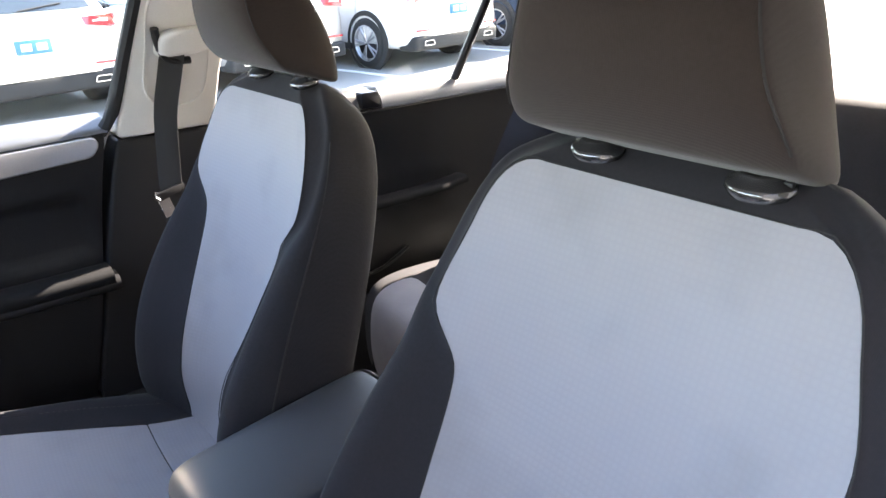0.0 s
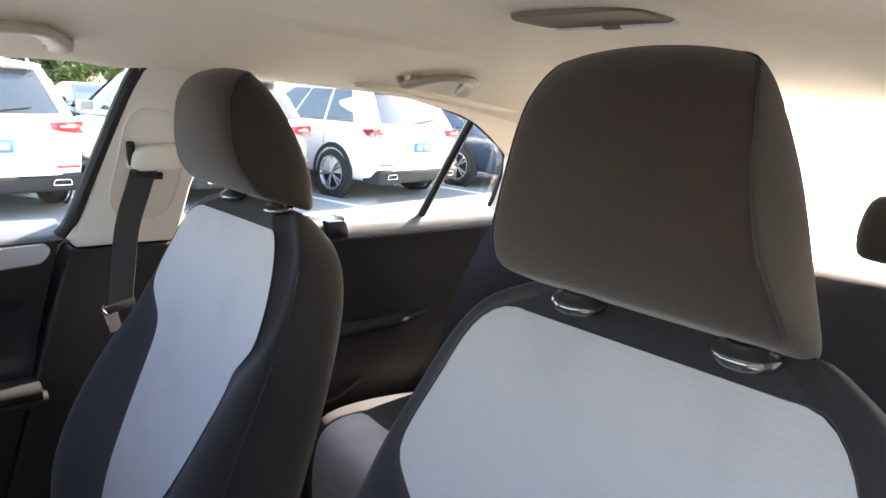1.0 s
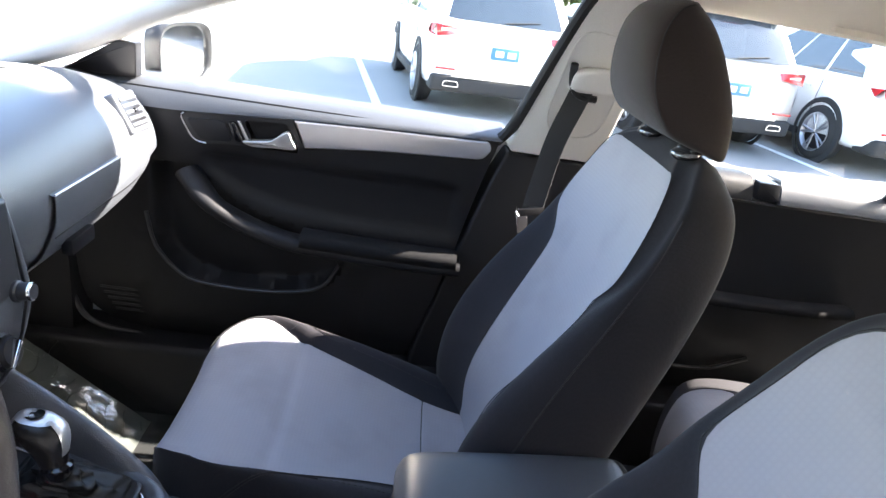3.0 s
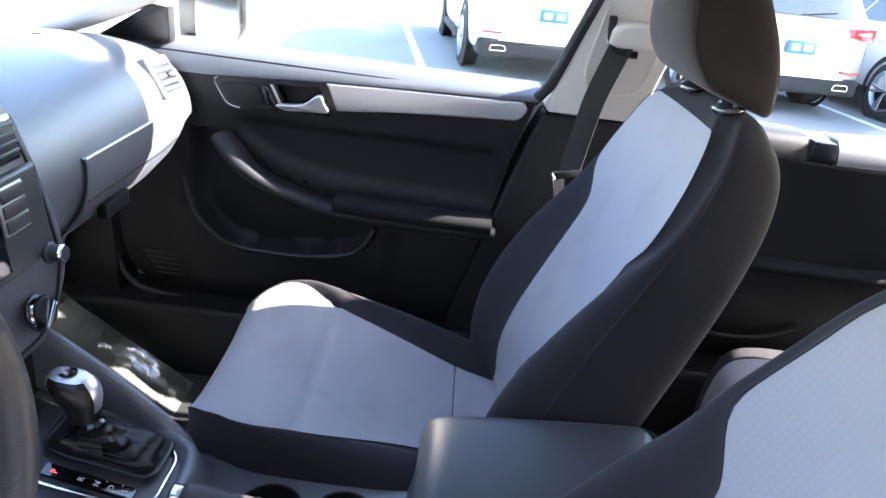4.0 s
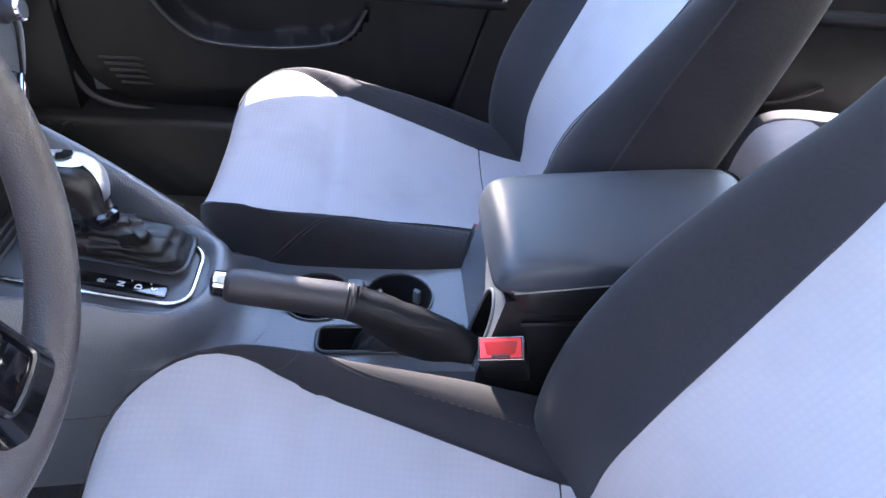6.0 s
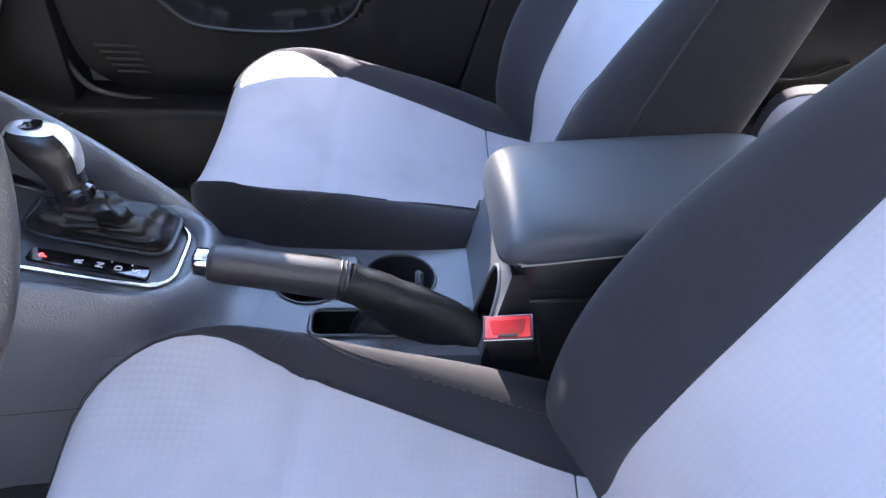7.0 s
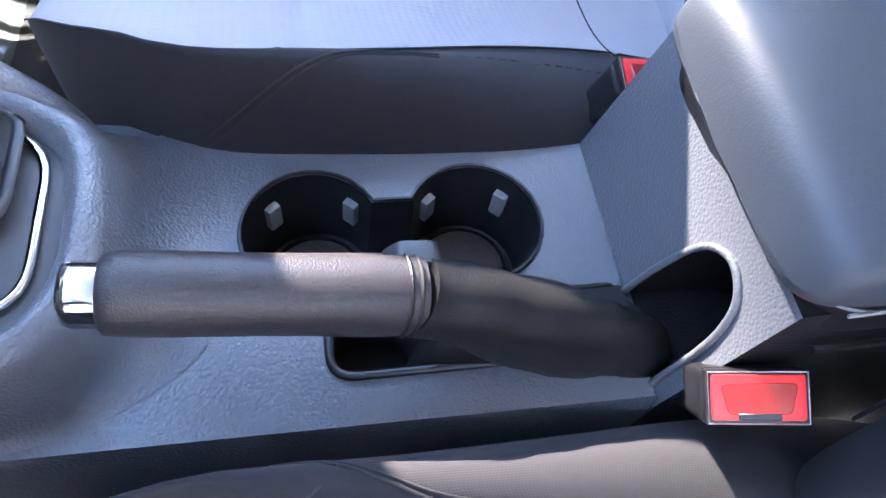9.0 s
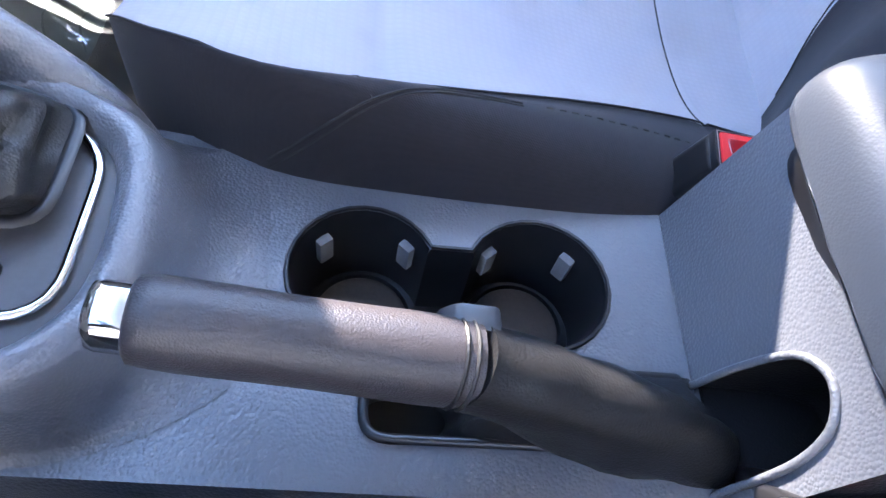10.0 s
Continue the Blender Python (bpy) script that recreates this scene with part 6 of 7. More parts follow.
def centre_stack():
    st = thing("centre_stack", (0.03, 0.75, 0.62), "dark grey centre stack with radio and heater knobs", "centre stack")
    out = round_outline([(-0.150, 1.000), (0.150, 1.000), (0.178, 0.90), (0.192, 0.79), (0.182, 0.705), (0.155, 0.655), (-0.110, 0.655), (-0.135, 0.75)], [0.03, 0.03, 0.05, 0.05, 0.03, 0.02, 0.02, 0.02], 5)

    def face_y(z):
        return 0.678 + 0.10 * max(0, (z - 0.80)) ** 1.0 + 0.22 * max(0, 0.76 - z)

    part("surround", slab(out, lambda x, z: (x, face_y(z) + 0.12, z), lambda x, z: (x, face_y(z), z), 0.012, 4), DASH_PLASTIC, st, "soft dark grey plastic surround", smooth=50)
    edge = [(x * 0.985 + 0.0005, face_y(z) - 0.0005, z) for x, z in round_outline([(-0.135, 0.965), (0.142, 0.965), (0.166, 0.88), (0.172, 0.79), (0.165, 0.710), (0.14, 0.675), (-0.10, 0.675), (-0.12, 0.75)], 0.02, 5)]
    part("edge_line", sweep(edge, 0.0022, 0.0022, 6, up=(0, 1, 0), closed=True), SMOOTH_BLACK, st)
    tilt = Matrix.Translation((0.0, 0.686, 0.858)) @ Matrix.Rotation(radians(-4), 4, "X")
    radio = part("radio", block(-0.125, 0.160, -0.008, 0.03, -0.062, 0.062, 0.006, 3, tilt), smooth_grey, st, "dark grey radio unit")
    part("screen", block(-0.085, 0.070, -0.0105, 0.0, -0.050, 0.050, 0.003, 2, tilt), SCREEN, radio, "glossy dark touch screen")
    part("button_frame", block(0.074, 0.124, -0.010, 0.0, -0.008, 0.052, 0.003, 2, tilt), SATIN, radio, "silver frame round the radio buttons")
    for r in range(3):
        for c in range(1):
            part("radio_button", block(0.078, 0.120, -0.0125, 0.0, 0.033 - 0.019 * r, 0.049 - 0.019 * r, 0.002, 2, tilt), smooth_grey, radio)
    for x in (0.143, -0.105):
        c = tilt @ Vector((x, -0.008, -0.058))
        kn = part("radio_knob", lathe([(0.0145, 0.0), (0.0145, 0.004), (0.012, 0.006), (0.0115, 0.020), (0.010, 0.0225), (0.0, 0.0225)], c, (0, -1, 0.1), 28), smooth_grey, radio, "round volume knob")
        part("chrome_ring", lathe([(0.0118, 0.018), (0.0128, 0.0195), (0.0118, 0.0225), (0.0100, 0.0232)], c, (0, -1, 0.1), 28), CHROME, kn, "chrome ring")
    # heater panel
    c0 = 0.722
    for x in (0.120, 0.03, -0.06):
        c = Vector((x, face_y(c0) - 0.001, c0))
        kn = part("heater_knob", lathe([(0.026, 0.0), (0.026, 0.003), (0.022, 0.005), (0.0205, 0.012), (0.0185, 0.014), (0.0, 0.014)], c, (0, -1, 0.25), 32), SMOOTH_BLACK, st, "round heater knob")
        part("chrome_ring", lathe([(0.0225, 0.0045), (0.0240, 0.006), (0.0225, 0.0085)], c, (0, -1, 0.25), 32), CHROME, kn, "chrome ring")
        part("knob_bar", block(-0.0045, 0.0045, -0.020, 0.0, -0.019, 0.019, 0.003, 2, Matrix.Translation(c) @ Matrix.Rotation(radians(38), 4, "Y")), CHROME, kn, "silver pointer bar")
    # centre vents
    for x in (-0.065, 0.085):
        m = Matrix.Translation((x, face_y(0.955) - 0.002, 0.957)) @ Matrix.Rotation(radians(-8), 4, "X")
        v = part("centre_vent", block(-0.055, 0.055, -0.004, 0.02, -0.028, 0.028, 0.006, 3, m), CHROME, st, "silver-edged air vent")
        part("vent_opening", block(-0.050, 0.050, -0.0055, 0.01, -0.023, 0.023, 0.004, 2, m), SMOOTH_BLACK, v)
        for k in range(4):
            part("slat", block(-0.049, 0.049, -0.009, 0.004, -0.016 + 0.0105 * k, -0.0125 + 0.0105 * k, 0.001, 1, m), smooth_grey, v)
    part("lower_panel", block(-0.09, 0.16, 0.72, 0.85, 0.56, 0.640, 0.012, 3), SMOOTH_BLACK, st, "black recess under the heater controls")
    st.location += Vector((0.026, 0.0, 0.048))
    return st


centre_stack()


def steering_wheel():
    at = Vector((-0.312, 0.535, 0.940))
    wheel = thing("steering_wheel", tuple(at), "leather steering wheel with gloss black spokes", "steering wheel")
    ax = Vector((0, -math.cos(radians(18)), math.sin(radians(18))))
    up = Vector((0, math.sin(radians(18)), math.cos(radians(18))))
    rt = Vector((1, 0, 0))
    p = lambda a, r, d=0.0: at + rt * (r * math.cos(a)) + up * (r * math.sin(a)) + ax * d
    ring = [p(2 * math.pi * k / 64, 0.172) for k in range(64)]
    part("rim", sweep(ring, 0.0155, 0.0165, 16, up=tuple(ax), closed=True), WHEEL_SKIN, wheel, "thick dark leather rim", smooth=180)
    hub = [[p(2 * math.pi * k / 40, r, d) for k in range(40)] for r, d in ((0.066, -0.03), (0.072, 0.0), (0.066, 0.016), (0.05, 0.024), (0.02, 0.028), (0.001, 0.0285))]
    part("airbag_cover", grid(hub, closed=True), BLACK_PLASTIC, wheel, "black airbag cover", smooth=60)
    for angle in (-82, 176, 56):
        a = radians(angle)
        out, tang = rt * math.cos(a) + up * math.sin(a), rt * (-math.sin(a)) + up * math.cos(a)
        rows = []
        for f in range(11):
            r = 0.050 + 0.112 * f / 10
            h = 0.036 - 0.010 * math.sin(math.pi * f / 10)
            rows.append([at + out * r + tang * h * math.copysign(abs(math.cos(w)) ** 0.7, math.cos(w)) + ax * (0.011 * math.copysign(abs(math.sin(w)) ** 0.7, math.sin(w)) + 0.004) for w in [2 * math.pi * k / 20 for k in range(20)]])
        sp = part("spoke", grid(rows, closed=True, caps=True), GLOSS_BLACK, wheel, "gloss black spoke", smooth=60)
        loop = [at + out * r + tang * h + ax * 0.0155 for r, h in ((0.078, -0.018), (0.078, 0.018), (0.105, 0.019), (0.135, 0.021), (0.146, 0.016), (0.146, -0.016), (0.135, -0.021), (0.105, -0.019))]
        part("button_trim", sweep(smooth_path(loop, 3, True), 0.0022, 0.0018, 6, up=tuple(ax), closed=True), GLOSS_GREY, sp, "dark satin outline of the spoke buttons")
        for k in range(3):
            c = at + out * (0.090 + 0.021 * k) + ax * 0.0125
            part("wheel_button", block(-0.009, 0.009, -0.014, 0.014, 0.0, 0.005, 0.002, 2, Matrix.Translation(c) @ Matrix((out, tang, ax)).transposed().to_4x4()), GLOSS_BLACK, sp)
    part("column_shroud", sweep([at - ax * 0.02, at - ax * 0.10, at - ax * 0.20], 0.06, 0.05, 20, power=3), BLACK_PLASTIC, wheel, "black steering column shroud", smooth=60)
    for s in (-1, 1):
        st = smooth_path([at - ax * 0.05 + rt * s * 0.05, at - ax * 0.05 + rt * s * 0.12 + up * 0.015, at - ax * 0.045 + rt * s * 0.18 + up * 0.02], 5)
        part("column_stalk", sweep(st, 0.006, 0.005, 10, taper=lambda f: 0.8 + 0.6 * f), SMOOTH_BLACK, wheel, "black column stalk")
    return wheel


steering_wheel()


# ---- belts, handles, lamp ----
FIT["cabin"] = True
def ribbon(points, normals, half=0.0205, thick=0.0012):
    rows = []
    pts = [Vector(p) for p in points]
    for i, p in enumerate(pts):
        d = (pts[min(i + 1, len(pts) - 1)] - pts[max(0, i - 1)]).normalized()
        n_ = Vector(normals[i] if isinstance(normals, list) else normals).normalized()
        s = d.cross(n_).normalized()
        n_ = s.cross(d)
        rows.append([p + s * half + n_ * thick, p + s * half * 0.9 + n_ * thick * 1.4, p + n_ * thick * 1.3, p - s * half * 0.9 + n_ * thick * 1.4, p - s * half + n_ * thick, p - s * half - n_ * thick, p - n_ * thick, p + s * half - n_ * thick])
    return grid(rows, closed=True, caps=True)


def seat_belt():
    belt = thing("seat_belt", (0.69, -0.08, 0.6), "dark brown-grey webbing seat belt hanging from pillar", "seat belt")
    pts = smooth_path([on_side(-0.098, 1.155, -0.020), on_side(-0.088, 1.10, -0.032), on_side(-0.076, 1.02, -0.045), (0.712, -0.064, 0.93), (0.703, -0.055, 0.87), (0.690, -0.050, 0.78), (0.675, -0.05, 0.66), (0.67, -0.06, 0.50)], 5)
    part("webbing", ribbon(pts, (-0.9, 0.35, 0.1)), WEBBING, belt, smooth=60)
    rows = []
    for h, s in ((0.0, 1.0), (0.4, 1.0), (0.75, 0.95), (0.93, 0.82), (1.0, 0.6)):
        rows.append([Vector(on_side(-0.118 + 0.052 * s * math.copysign(abs(math.cos(w)) ** 0.6, math.cos(w)), 1.158 + 0.026 * s * math.copysign(abs(math.sin(w)) ** 0.6, math.sin(w)) - 0.12 * 0.052 * s * math.cos(w), -0.010 - 0.032 * h)) for w in [2 * math.pi * k / 28 for k in range(28)]])
    part("guide_cover", grid(rows, closed=True, caps=True), LIGHT_TRIM, belt, "pale grey belt guide cover", smooth=60)
    slot = sweep(smooth_path([on_side(-0.066, 1.185, -0.020), on_side(-0.072, 1.150, -0.026), on_side(-0.090, 1.125, -0.030), on_side(-0.125, 1.122, -0.030)], 4), 0.007, 0.007, 8)
    part("guide_slot", slot, SMOOTH_BLACK, belt)
    m = Matrix.Translation((0.696, -0.050, 0.868)) @ Matrix.Rotation(radians(-12), 4, "X") @ Matrix.Rotation(radians(10), 4, "Z")
    tongue = part("tongue", block(-0.005, 0.005, -0.030, 0.030, -0.008, 0.008, 0.003, 2, m), SMOOTH_BLACK, belt, "black belt tongue grip")
    part("tongue_plate", block(-0.002, 0.002, -0.012, 0.012, -0.045, -0.004, 0.001, 1, m @ Matrix.Translation((0, 0.018, 0))), CHROME, tongue, "steel tongue plate")
    part("tongue_edge", sweep([m @ Vector((-0.005, 0.028, -0.004)), m @ Vector((-0.006, 0.033, 0.006)), m @ Vector((-0.006, 0.026, 0.014))], 0.004, 0.004, 8), CHROME, tongue)
    return belt


seat_belt()


HANDLE_BEIGE = surface("grey_beige_plastic", (0.40, 0.35, 0.29), 0.42, vary=0.05, fine=0.03)


def grab_handle(y0, y1):
    h = thing("grab_handle", (0.51, (y0 + y1) / 2, 1.32), "beige plastic grab handle folded against the roof", "grab handle", "roof grab handles")
    L = y0 - y1
    pt = lambda f, x, d: Vector((x, y0 - L * f, roof_z(x, y0 - L * f) - d))
    path = smooth_path([pt(0.0, 0.480, 0.004), pt(0.01, 0.472, 0.020), pt(0.07, 0.445, 0.020), pt(0.25, 0.402, 0.018), pt(0.5, 0.388, 0.018), pt(0.75, 0.402, 0.018), pt(0.93, 0.445, 0.020), pt(0.99, 0.472, 0.020), pt(1.0, 0.480, 0.004)], 6)
    part("bar", sweep(path, 0.0165, 0.0085, 12, taper=lambda f: 1.12 - 0.2 * math.sin(math.pi * f), power=2.6), HANDLE_BEIGE, h, smooth=60)
    for f in (0.06, 0.94):
        part("mount", block(-0.016, 0.016, -0.014, 0.014, -0.008, 0.008, 0.004, 2, Matrix.Translation(pt(f, 0.466, 0.010)) @ Matrix.Rotation(radians(35), 4, "Y")), BEIGE_PLASTIC, h, "hinged mount")
    if y0 < 0:
        part("coat_hook", sweep(smooth_path([pt(0.76, 0.442, 0.004), pt(0.76, 0.446, 0.014), pt(0.77, 0.453, 0.018), pt(0.78, 0.460, 0.013)], 4), 0.005, 0.005, 8), LIGHT_TRIM, h, "small coat hook")
    return h


grab_handle(-0.525, -0.672)
grab_handle(0.225, 0.068)


def dome_lamp():
    z = roof_z(0, -0.43)
    lamp = thing("dome_lamp", (0.0, -0.43, z), "interior lamp in the headliner, recess shade in its colour, unlit", "lamp")
    rows = []
    for d, s in ((-0.004, 1.05), (0.001, 1.03), (0.003, 1.0), (0.002, 0.90), (0.000, 0.6)):
        rows.append([Vector((s * 0.084 * math.copysign(abs(math.cos(w)) ** 0.35, math.cos(w)), -0.43 + s * 0.044 * math.copysign(abs(math.sin(w)) ** 0.35, math.sin(w)), z - d)) for w in [2 * math.pi * k / 40 for k in range(40)]])
    part("lens", grid(rows, closed=True, caps=True), recess_tone, lamp, "lens coloured for the shade of its recess", smooth=60)
    part("switch_bar", block(-0.080, 0.080, -0.480, -0.472, z - 0.006, z + 0.004, 0.002, 2), PAPER, lamp, "white switch bar")
    part("switch", block(-0.012, 0.012, -0.481, -0.471, z - 0.0065, z + 0.004, 0.002, 2), recess_tone, lamp)
    lamp.location += Vector((-0.118, 0.124, -0.0065))
    return lamp


# dull beige-brown stands for the shade of the lamp's recess
recess_tone = surface("recess_shade_lens", (0.21, 0.18, 0.145), 0.75, fine=0.03, specular=0.2)
dome_lamp()


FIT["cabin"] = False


# ---- floor protection on the passenger side ----
def floor_cover():
    mat = thing("paper_floor_mat", (0.45, 0.62, 0.222), "grey printed paper floor mat in the footwell", "floor mat")
    rows = []
    zf = lambda x, y: 0.226 + max(0.0, y - 0.72) * 0.75 + 0.004 * noise.noise(Vector((x * 9, y * 9, 0))) + max(0, 0.20 - x) * 0.9
    for i in range(25):
        y = 0.28 + 0.72 * i / 24
        rows.append([Vector((x, y, zf(x, y))) for x in [0.165 + 0.545 * k / 20 for k in range(21)]])
    part("sheet", shell(rows, 0.0015), mat_paper, mat, smooth=60)
    for k in range(22):
        y = 0.30 + 0.031 * k
        line = [Vector((x, y + 0.010 * math.sin(x * 46 + k * 0.9), zf(x, y + 0.010 * math.sin(x * 46 + k * 0.9)) + 0.0016)) for x in [0.175 + 0.52 * q / 40 for q in range(41)]]
        part("printed_wave", sweep(line, 0.0022, 0.0005, 4), print_grey, mat)
    for txt, x, y in (("MOVE", 0.225, 0.56), ("DE", 0.262, 0.575), ("MOVE", 0.25, 0.76)):
        m = Matrix.Translation((x, y, zf(x, y) + 0.0035)) @ Matrix.Rotation(radians(-100), 4, "Z")
        lettering(txt, 0.030, m, PRINT, mat, "printed_word")
    film = thing("plastic_film", (0.45, 0.62, 0.235), "wrinkled clear plastic film over the footwell mat", "film")
    rows = []
    for i in range(60):
        y = 0.26 + 0.78 * i / 59
        row = []
        for k in range(50):
            x = 0.155 + 0.56 * k / 49
            n1 = noise.noise(Vector((x * 7, y * 7, 3))) + 0.6 * noise.ridged_multi_fractal(Vector((x * 6, y * 5, 1)), 1.0, 2.0, 3, 1.0, 2.0)
            row.append(Vector((x, y, zf(x, y) + 0.016 + 0.030 * n1 + (0.03 if y > 0.9 else 0))))
        rows.append(row)
    ob = part("sheet", grid(rows), FILM, film, smooth=70)
    ob.visible_shadow = False
    return mat


mat_paper = surface("grey_paper", (0.085, 0.09, 0.088), 0.8, vary=0.1, fine=0.05)
print_grey = surface("grey_print", (0.05, 0.055, 0.055), 0.8)
floor_cover()

# door mirror outside the passenger window
def door_mirror():
    c = Vector((1.02, 0.735, 1.052))
    mirror = thing("door_mirror", (0.93, 0.74, 0.98), "white and black passenger door mirror outside the window", "mirror")
    n_ = Vector((-0.30, -0.95, 0.0)).normalized()
    rt = Vector((0.95, -0.30, 0)).normalized()
    up = Vector((0, 0, 1))
    ring = lambda s, d: [c + rt * (0.088 * s * math.copysign(abs(math.cos(w)) ** 0.55, math.cos(w))) + up * (0.062 * s * math.copysign(abs(math.sin(w)) ** 0.55, math.sin(w))) + n_ * d for w in [2 * math.pi * k / 36 for k in range(36)]]
    part("housing", grid([ring(1.0, 0.002), ring(1.10, 0.004), ring(1.16, -0.005), ring(1.12, -0.05), ring(0.9, -0.09), ring(0.5, -0.11), ring(0.05, -0.115)], closed=True), WHITE_PAINT, mirror, "white painted housing", smooth=60)
    part("frame", grid([ring(0.98, -0.006), ring(1.0, 0.004), ring(1.12, 0.008), ring(1.18, -0.004), ring(1.17, -0.030)], closed=True), SMOOTH_BLACK, mirror, "black mirror frame", smooth=60)
    bm = bmesh.new()
    bm.faces.new([bm.verts.new(p) for p in ring(0.99, -0.003)])
    part("mirror_glass", bm, MIRROR, mirror, "mirror glass", smooth=0)
    part("foot", block(0.84, 0.97, 0.73, 0.79, 0.965, 1.02, 0.015, 3), SMOOTH_BLACK, mirror, "black mirror foot")
    return mirror


door_mirror()

# ---- the car park outside ----
def car_park():
    rings = [0, 6, 14, 30, 70, 200, 900, 3000]
    rows = [[(r * math.cos(2 * math.pi * k / 48), r * math.sin(2 * math.pi * k / 48), GROUND_Z) for k in range(48)] for r in [max(r, 0.01) for r in rings]]
    tagged(part("ground", grid(rows, closed=True), ASPHALT, smooth=0), "worn grey asphalt of a car park", "ground", kind="structure")
    for k in range(7):
        m = Matrix.Translation((7.0, 3.16 - 2.68 * k, GROUND_Z)) @ Matrix.Rotation(radians(8), 4, "Z")
        tagged(part("parking_line", block(-0.4, 5.2, -0.055, 0.055, 0.001, 0.005, 0, m=m), LINE_PAINT, smooth=0), "faded white painted parking bay line", "road marking", "parking lines")



car_park()
# unseen wall, added to cut the sky light reaching the driver's side
wall = block(-2.75, -2.50, -7.0, 7.0, GROUND_Z - 0.05, 3.0, 0.01)
tagged(part("light_block_wall", wall, RENDER_GREY, smooth=0), "unseen grey wall added to hold back light from the driver side", "wall", kind="structure")


def parked_car(label, paint, m, suv=True, plate=True, roof_rails=True, group="parked cars"):
    """A parked car, drawn with its tail at the origin and its nose towards +x, then set at m."""
    car = thing("parked_car", (0, 0, 0), label, "car", group)
    L, hw = 4.65, 0.92
    H, belt = (1.68, 1.05) if suv else (1.46, 0.94)
    st = [(0.00, 0.80, 0.42, belt - 0.16), (0.05, 0.87, 0.34, belt - 0.05), (0.14, 0.905, 0.27, belt), (0.5, hw, 0.25, belt + 0.01), (1.5, hw, 0.25, belt), (2.6, hw, 0.25, belt - 0.02), (3.3, 0.915, 0.25, belt - 0.05), (3.9, 0.90, 0.26, belt - 0.12), (4.4, 0.86, 0.30, belt - 0.24), (4.60, 0.78, 0.36, belt - 0.34), (4.65, 0.70, 0.42, belt - 0.42)]
    rows = []
    for l, w, z0, z1 in st:
        half = [(0.0, z0), (w * 0.85, z0), (w * 0.97, z0 + 0.06), (w, z0 + 0.22), (w * 1.0, z0 + (z1 - z0) * 0.62), (w * 0.985, z0 + (z1 - z0) * 0.80), (w * 0.95, z1 - 0.03), (w * 0.90, z1), (w * 0.5, z1 + 0.02), (0.0, z1 + 0.03)]
        ring = half + [(-a, b) for a, b in half[-2:0:-1]]
        rows.append([(l, a, b) for a, b in ring])
    body = part("body", grid(rows, closed=True, caps=True), paint, car, smooth=60, subsurf=1)
    tz = [(belt - 0.02, 0.10, 3.45, 0.870), (belt + 0.05, 0.14, 3.30, 0.855), (belt + (H - belt) * 0.55, 0.33 if suv else 0.75, 2.85, 0.765), (H - 0.09, 0.47 if suv else 1.15, 2.50, 0.695), (H - 0.03, 0.55 if suv else 1.3, 2.35, 0.655), (H, 0.85 if suv else 1.5, 2.1, 0.50)]
    if not suv:
        tz[0] = (belt - 0.02, 0.50, 3.45, 0.85)
        tz[1] = (belt + 0.04, 0.56, 3.30, 0.84)
    rows = []
    for z, a, b, w in tz:
        out = round_outline([(a, -w), (b, -w * 0.93), (b, w * 0.93), (a, w)], 0.09, 4)
        rows.append([(x, y, z) for x, y in out])
    part("cabin", grid(rows, closed=True, caps=True), paint, car, smooth=50)

    def at_height(z):
        return [lerp_knots([(t[0], t[k]) for t in tz], z) for k in (1, 2, 3)]

    z0, z1 = belt + 0.055, H - 0.115
    for s in (-1, 1):
        for fa, fb in ((0.13, 0.33), (0.35, 0.585), (0.605, 0.90)):
            pts = []
            for z, f in ((z0, fa), (z0, fb), (z1, fb if fb < 0.8 else 0.80), (z1, fa + (0.02 if fa < 0.2 else 0))):
                a, b, w = at_height(z)
                pts.append(((a + (b - a) * f), w * (0.985 - 0.04 * f) + 0.012, z))
            bm = bmesh.new()
            lo = [bm.verts.new((x, s * y, z)) for x, y, z in pts]
            hi = [bm.verts.new((x, s * (y - 0.03), z)) for x, y, z in pts]
            bm.faces.new(lo)
            bm.faces.new(hi[::-1])
            for i in range(4):
                bm.faces.new((lo[i], lo[(i + 1) % 4], hi[(i + 1) % 4], hi[i]))
            bmesh.ops.recalc_face_normals(bm, faces=bm.faces)
            part("side_window", bm, CAR_GLASS, car, "dark side window", smooth=0)
        wheel_x = (0.93, 3.68)
        for x in wheel_x:
            c = Vector((x, s * 0.80, 0.355))
            arch = lathe([(0.435, 0.0), (0.425, 0.025), (0.36, 0.03)], Vector((x, s * 0.905, 0.37)), (0, s, 0), 32)
            part("wheel_arch", arch, RUBBER, car, "black wheel arch moulding", smooth=60)
            wheel = part("wheel", lathe([(0.22, -0.11), (0.30, -0.115), (0.345, -0.09), (0.355, -0.05), (0.355, 0.05), (0.345, 0.09), (0.30, 0.115), (0.255, 0.118), (0.24, 0.10)], c + Vector((0, s * 0.03, 0)), (0, s, 0), 36), RUBBER, car, "black tyre", smooth=50)
            rim = lathe([(0.235, 0.105), (0.250, 0.118), (0.240, 0.122), (0.228, 0.10), (0.215, 0.07)], c + Vector((0, s * 0.03, 0)), (0, s, 0), 36)
            rim_ob = part("rim", rim, ALLOY, wheel, "alloy rim", smooth=50)
            for k in range(5):
                for d in (-0.16, 0.16):
                    w = 2 * math.pi * k / 5
                    p0 = c + Vector((0.03 * math.cos(w), s * 0.135, 0.03 * math.sin(w)))
                    p1 = c + Vector((0.235 * math.cos(w + d), s * 0.145, 0.235 * math.sin(w + d)))
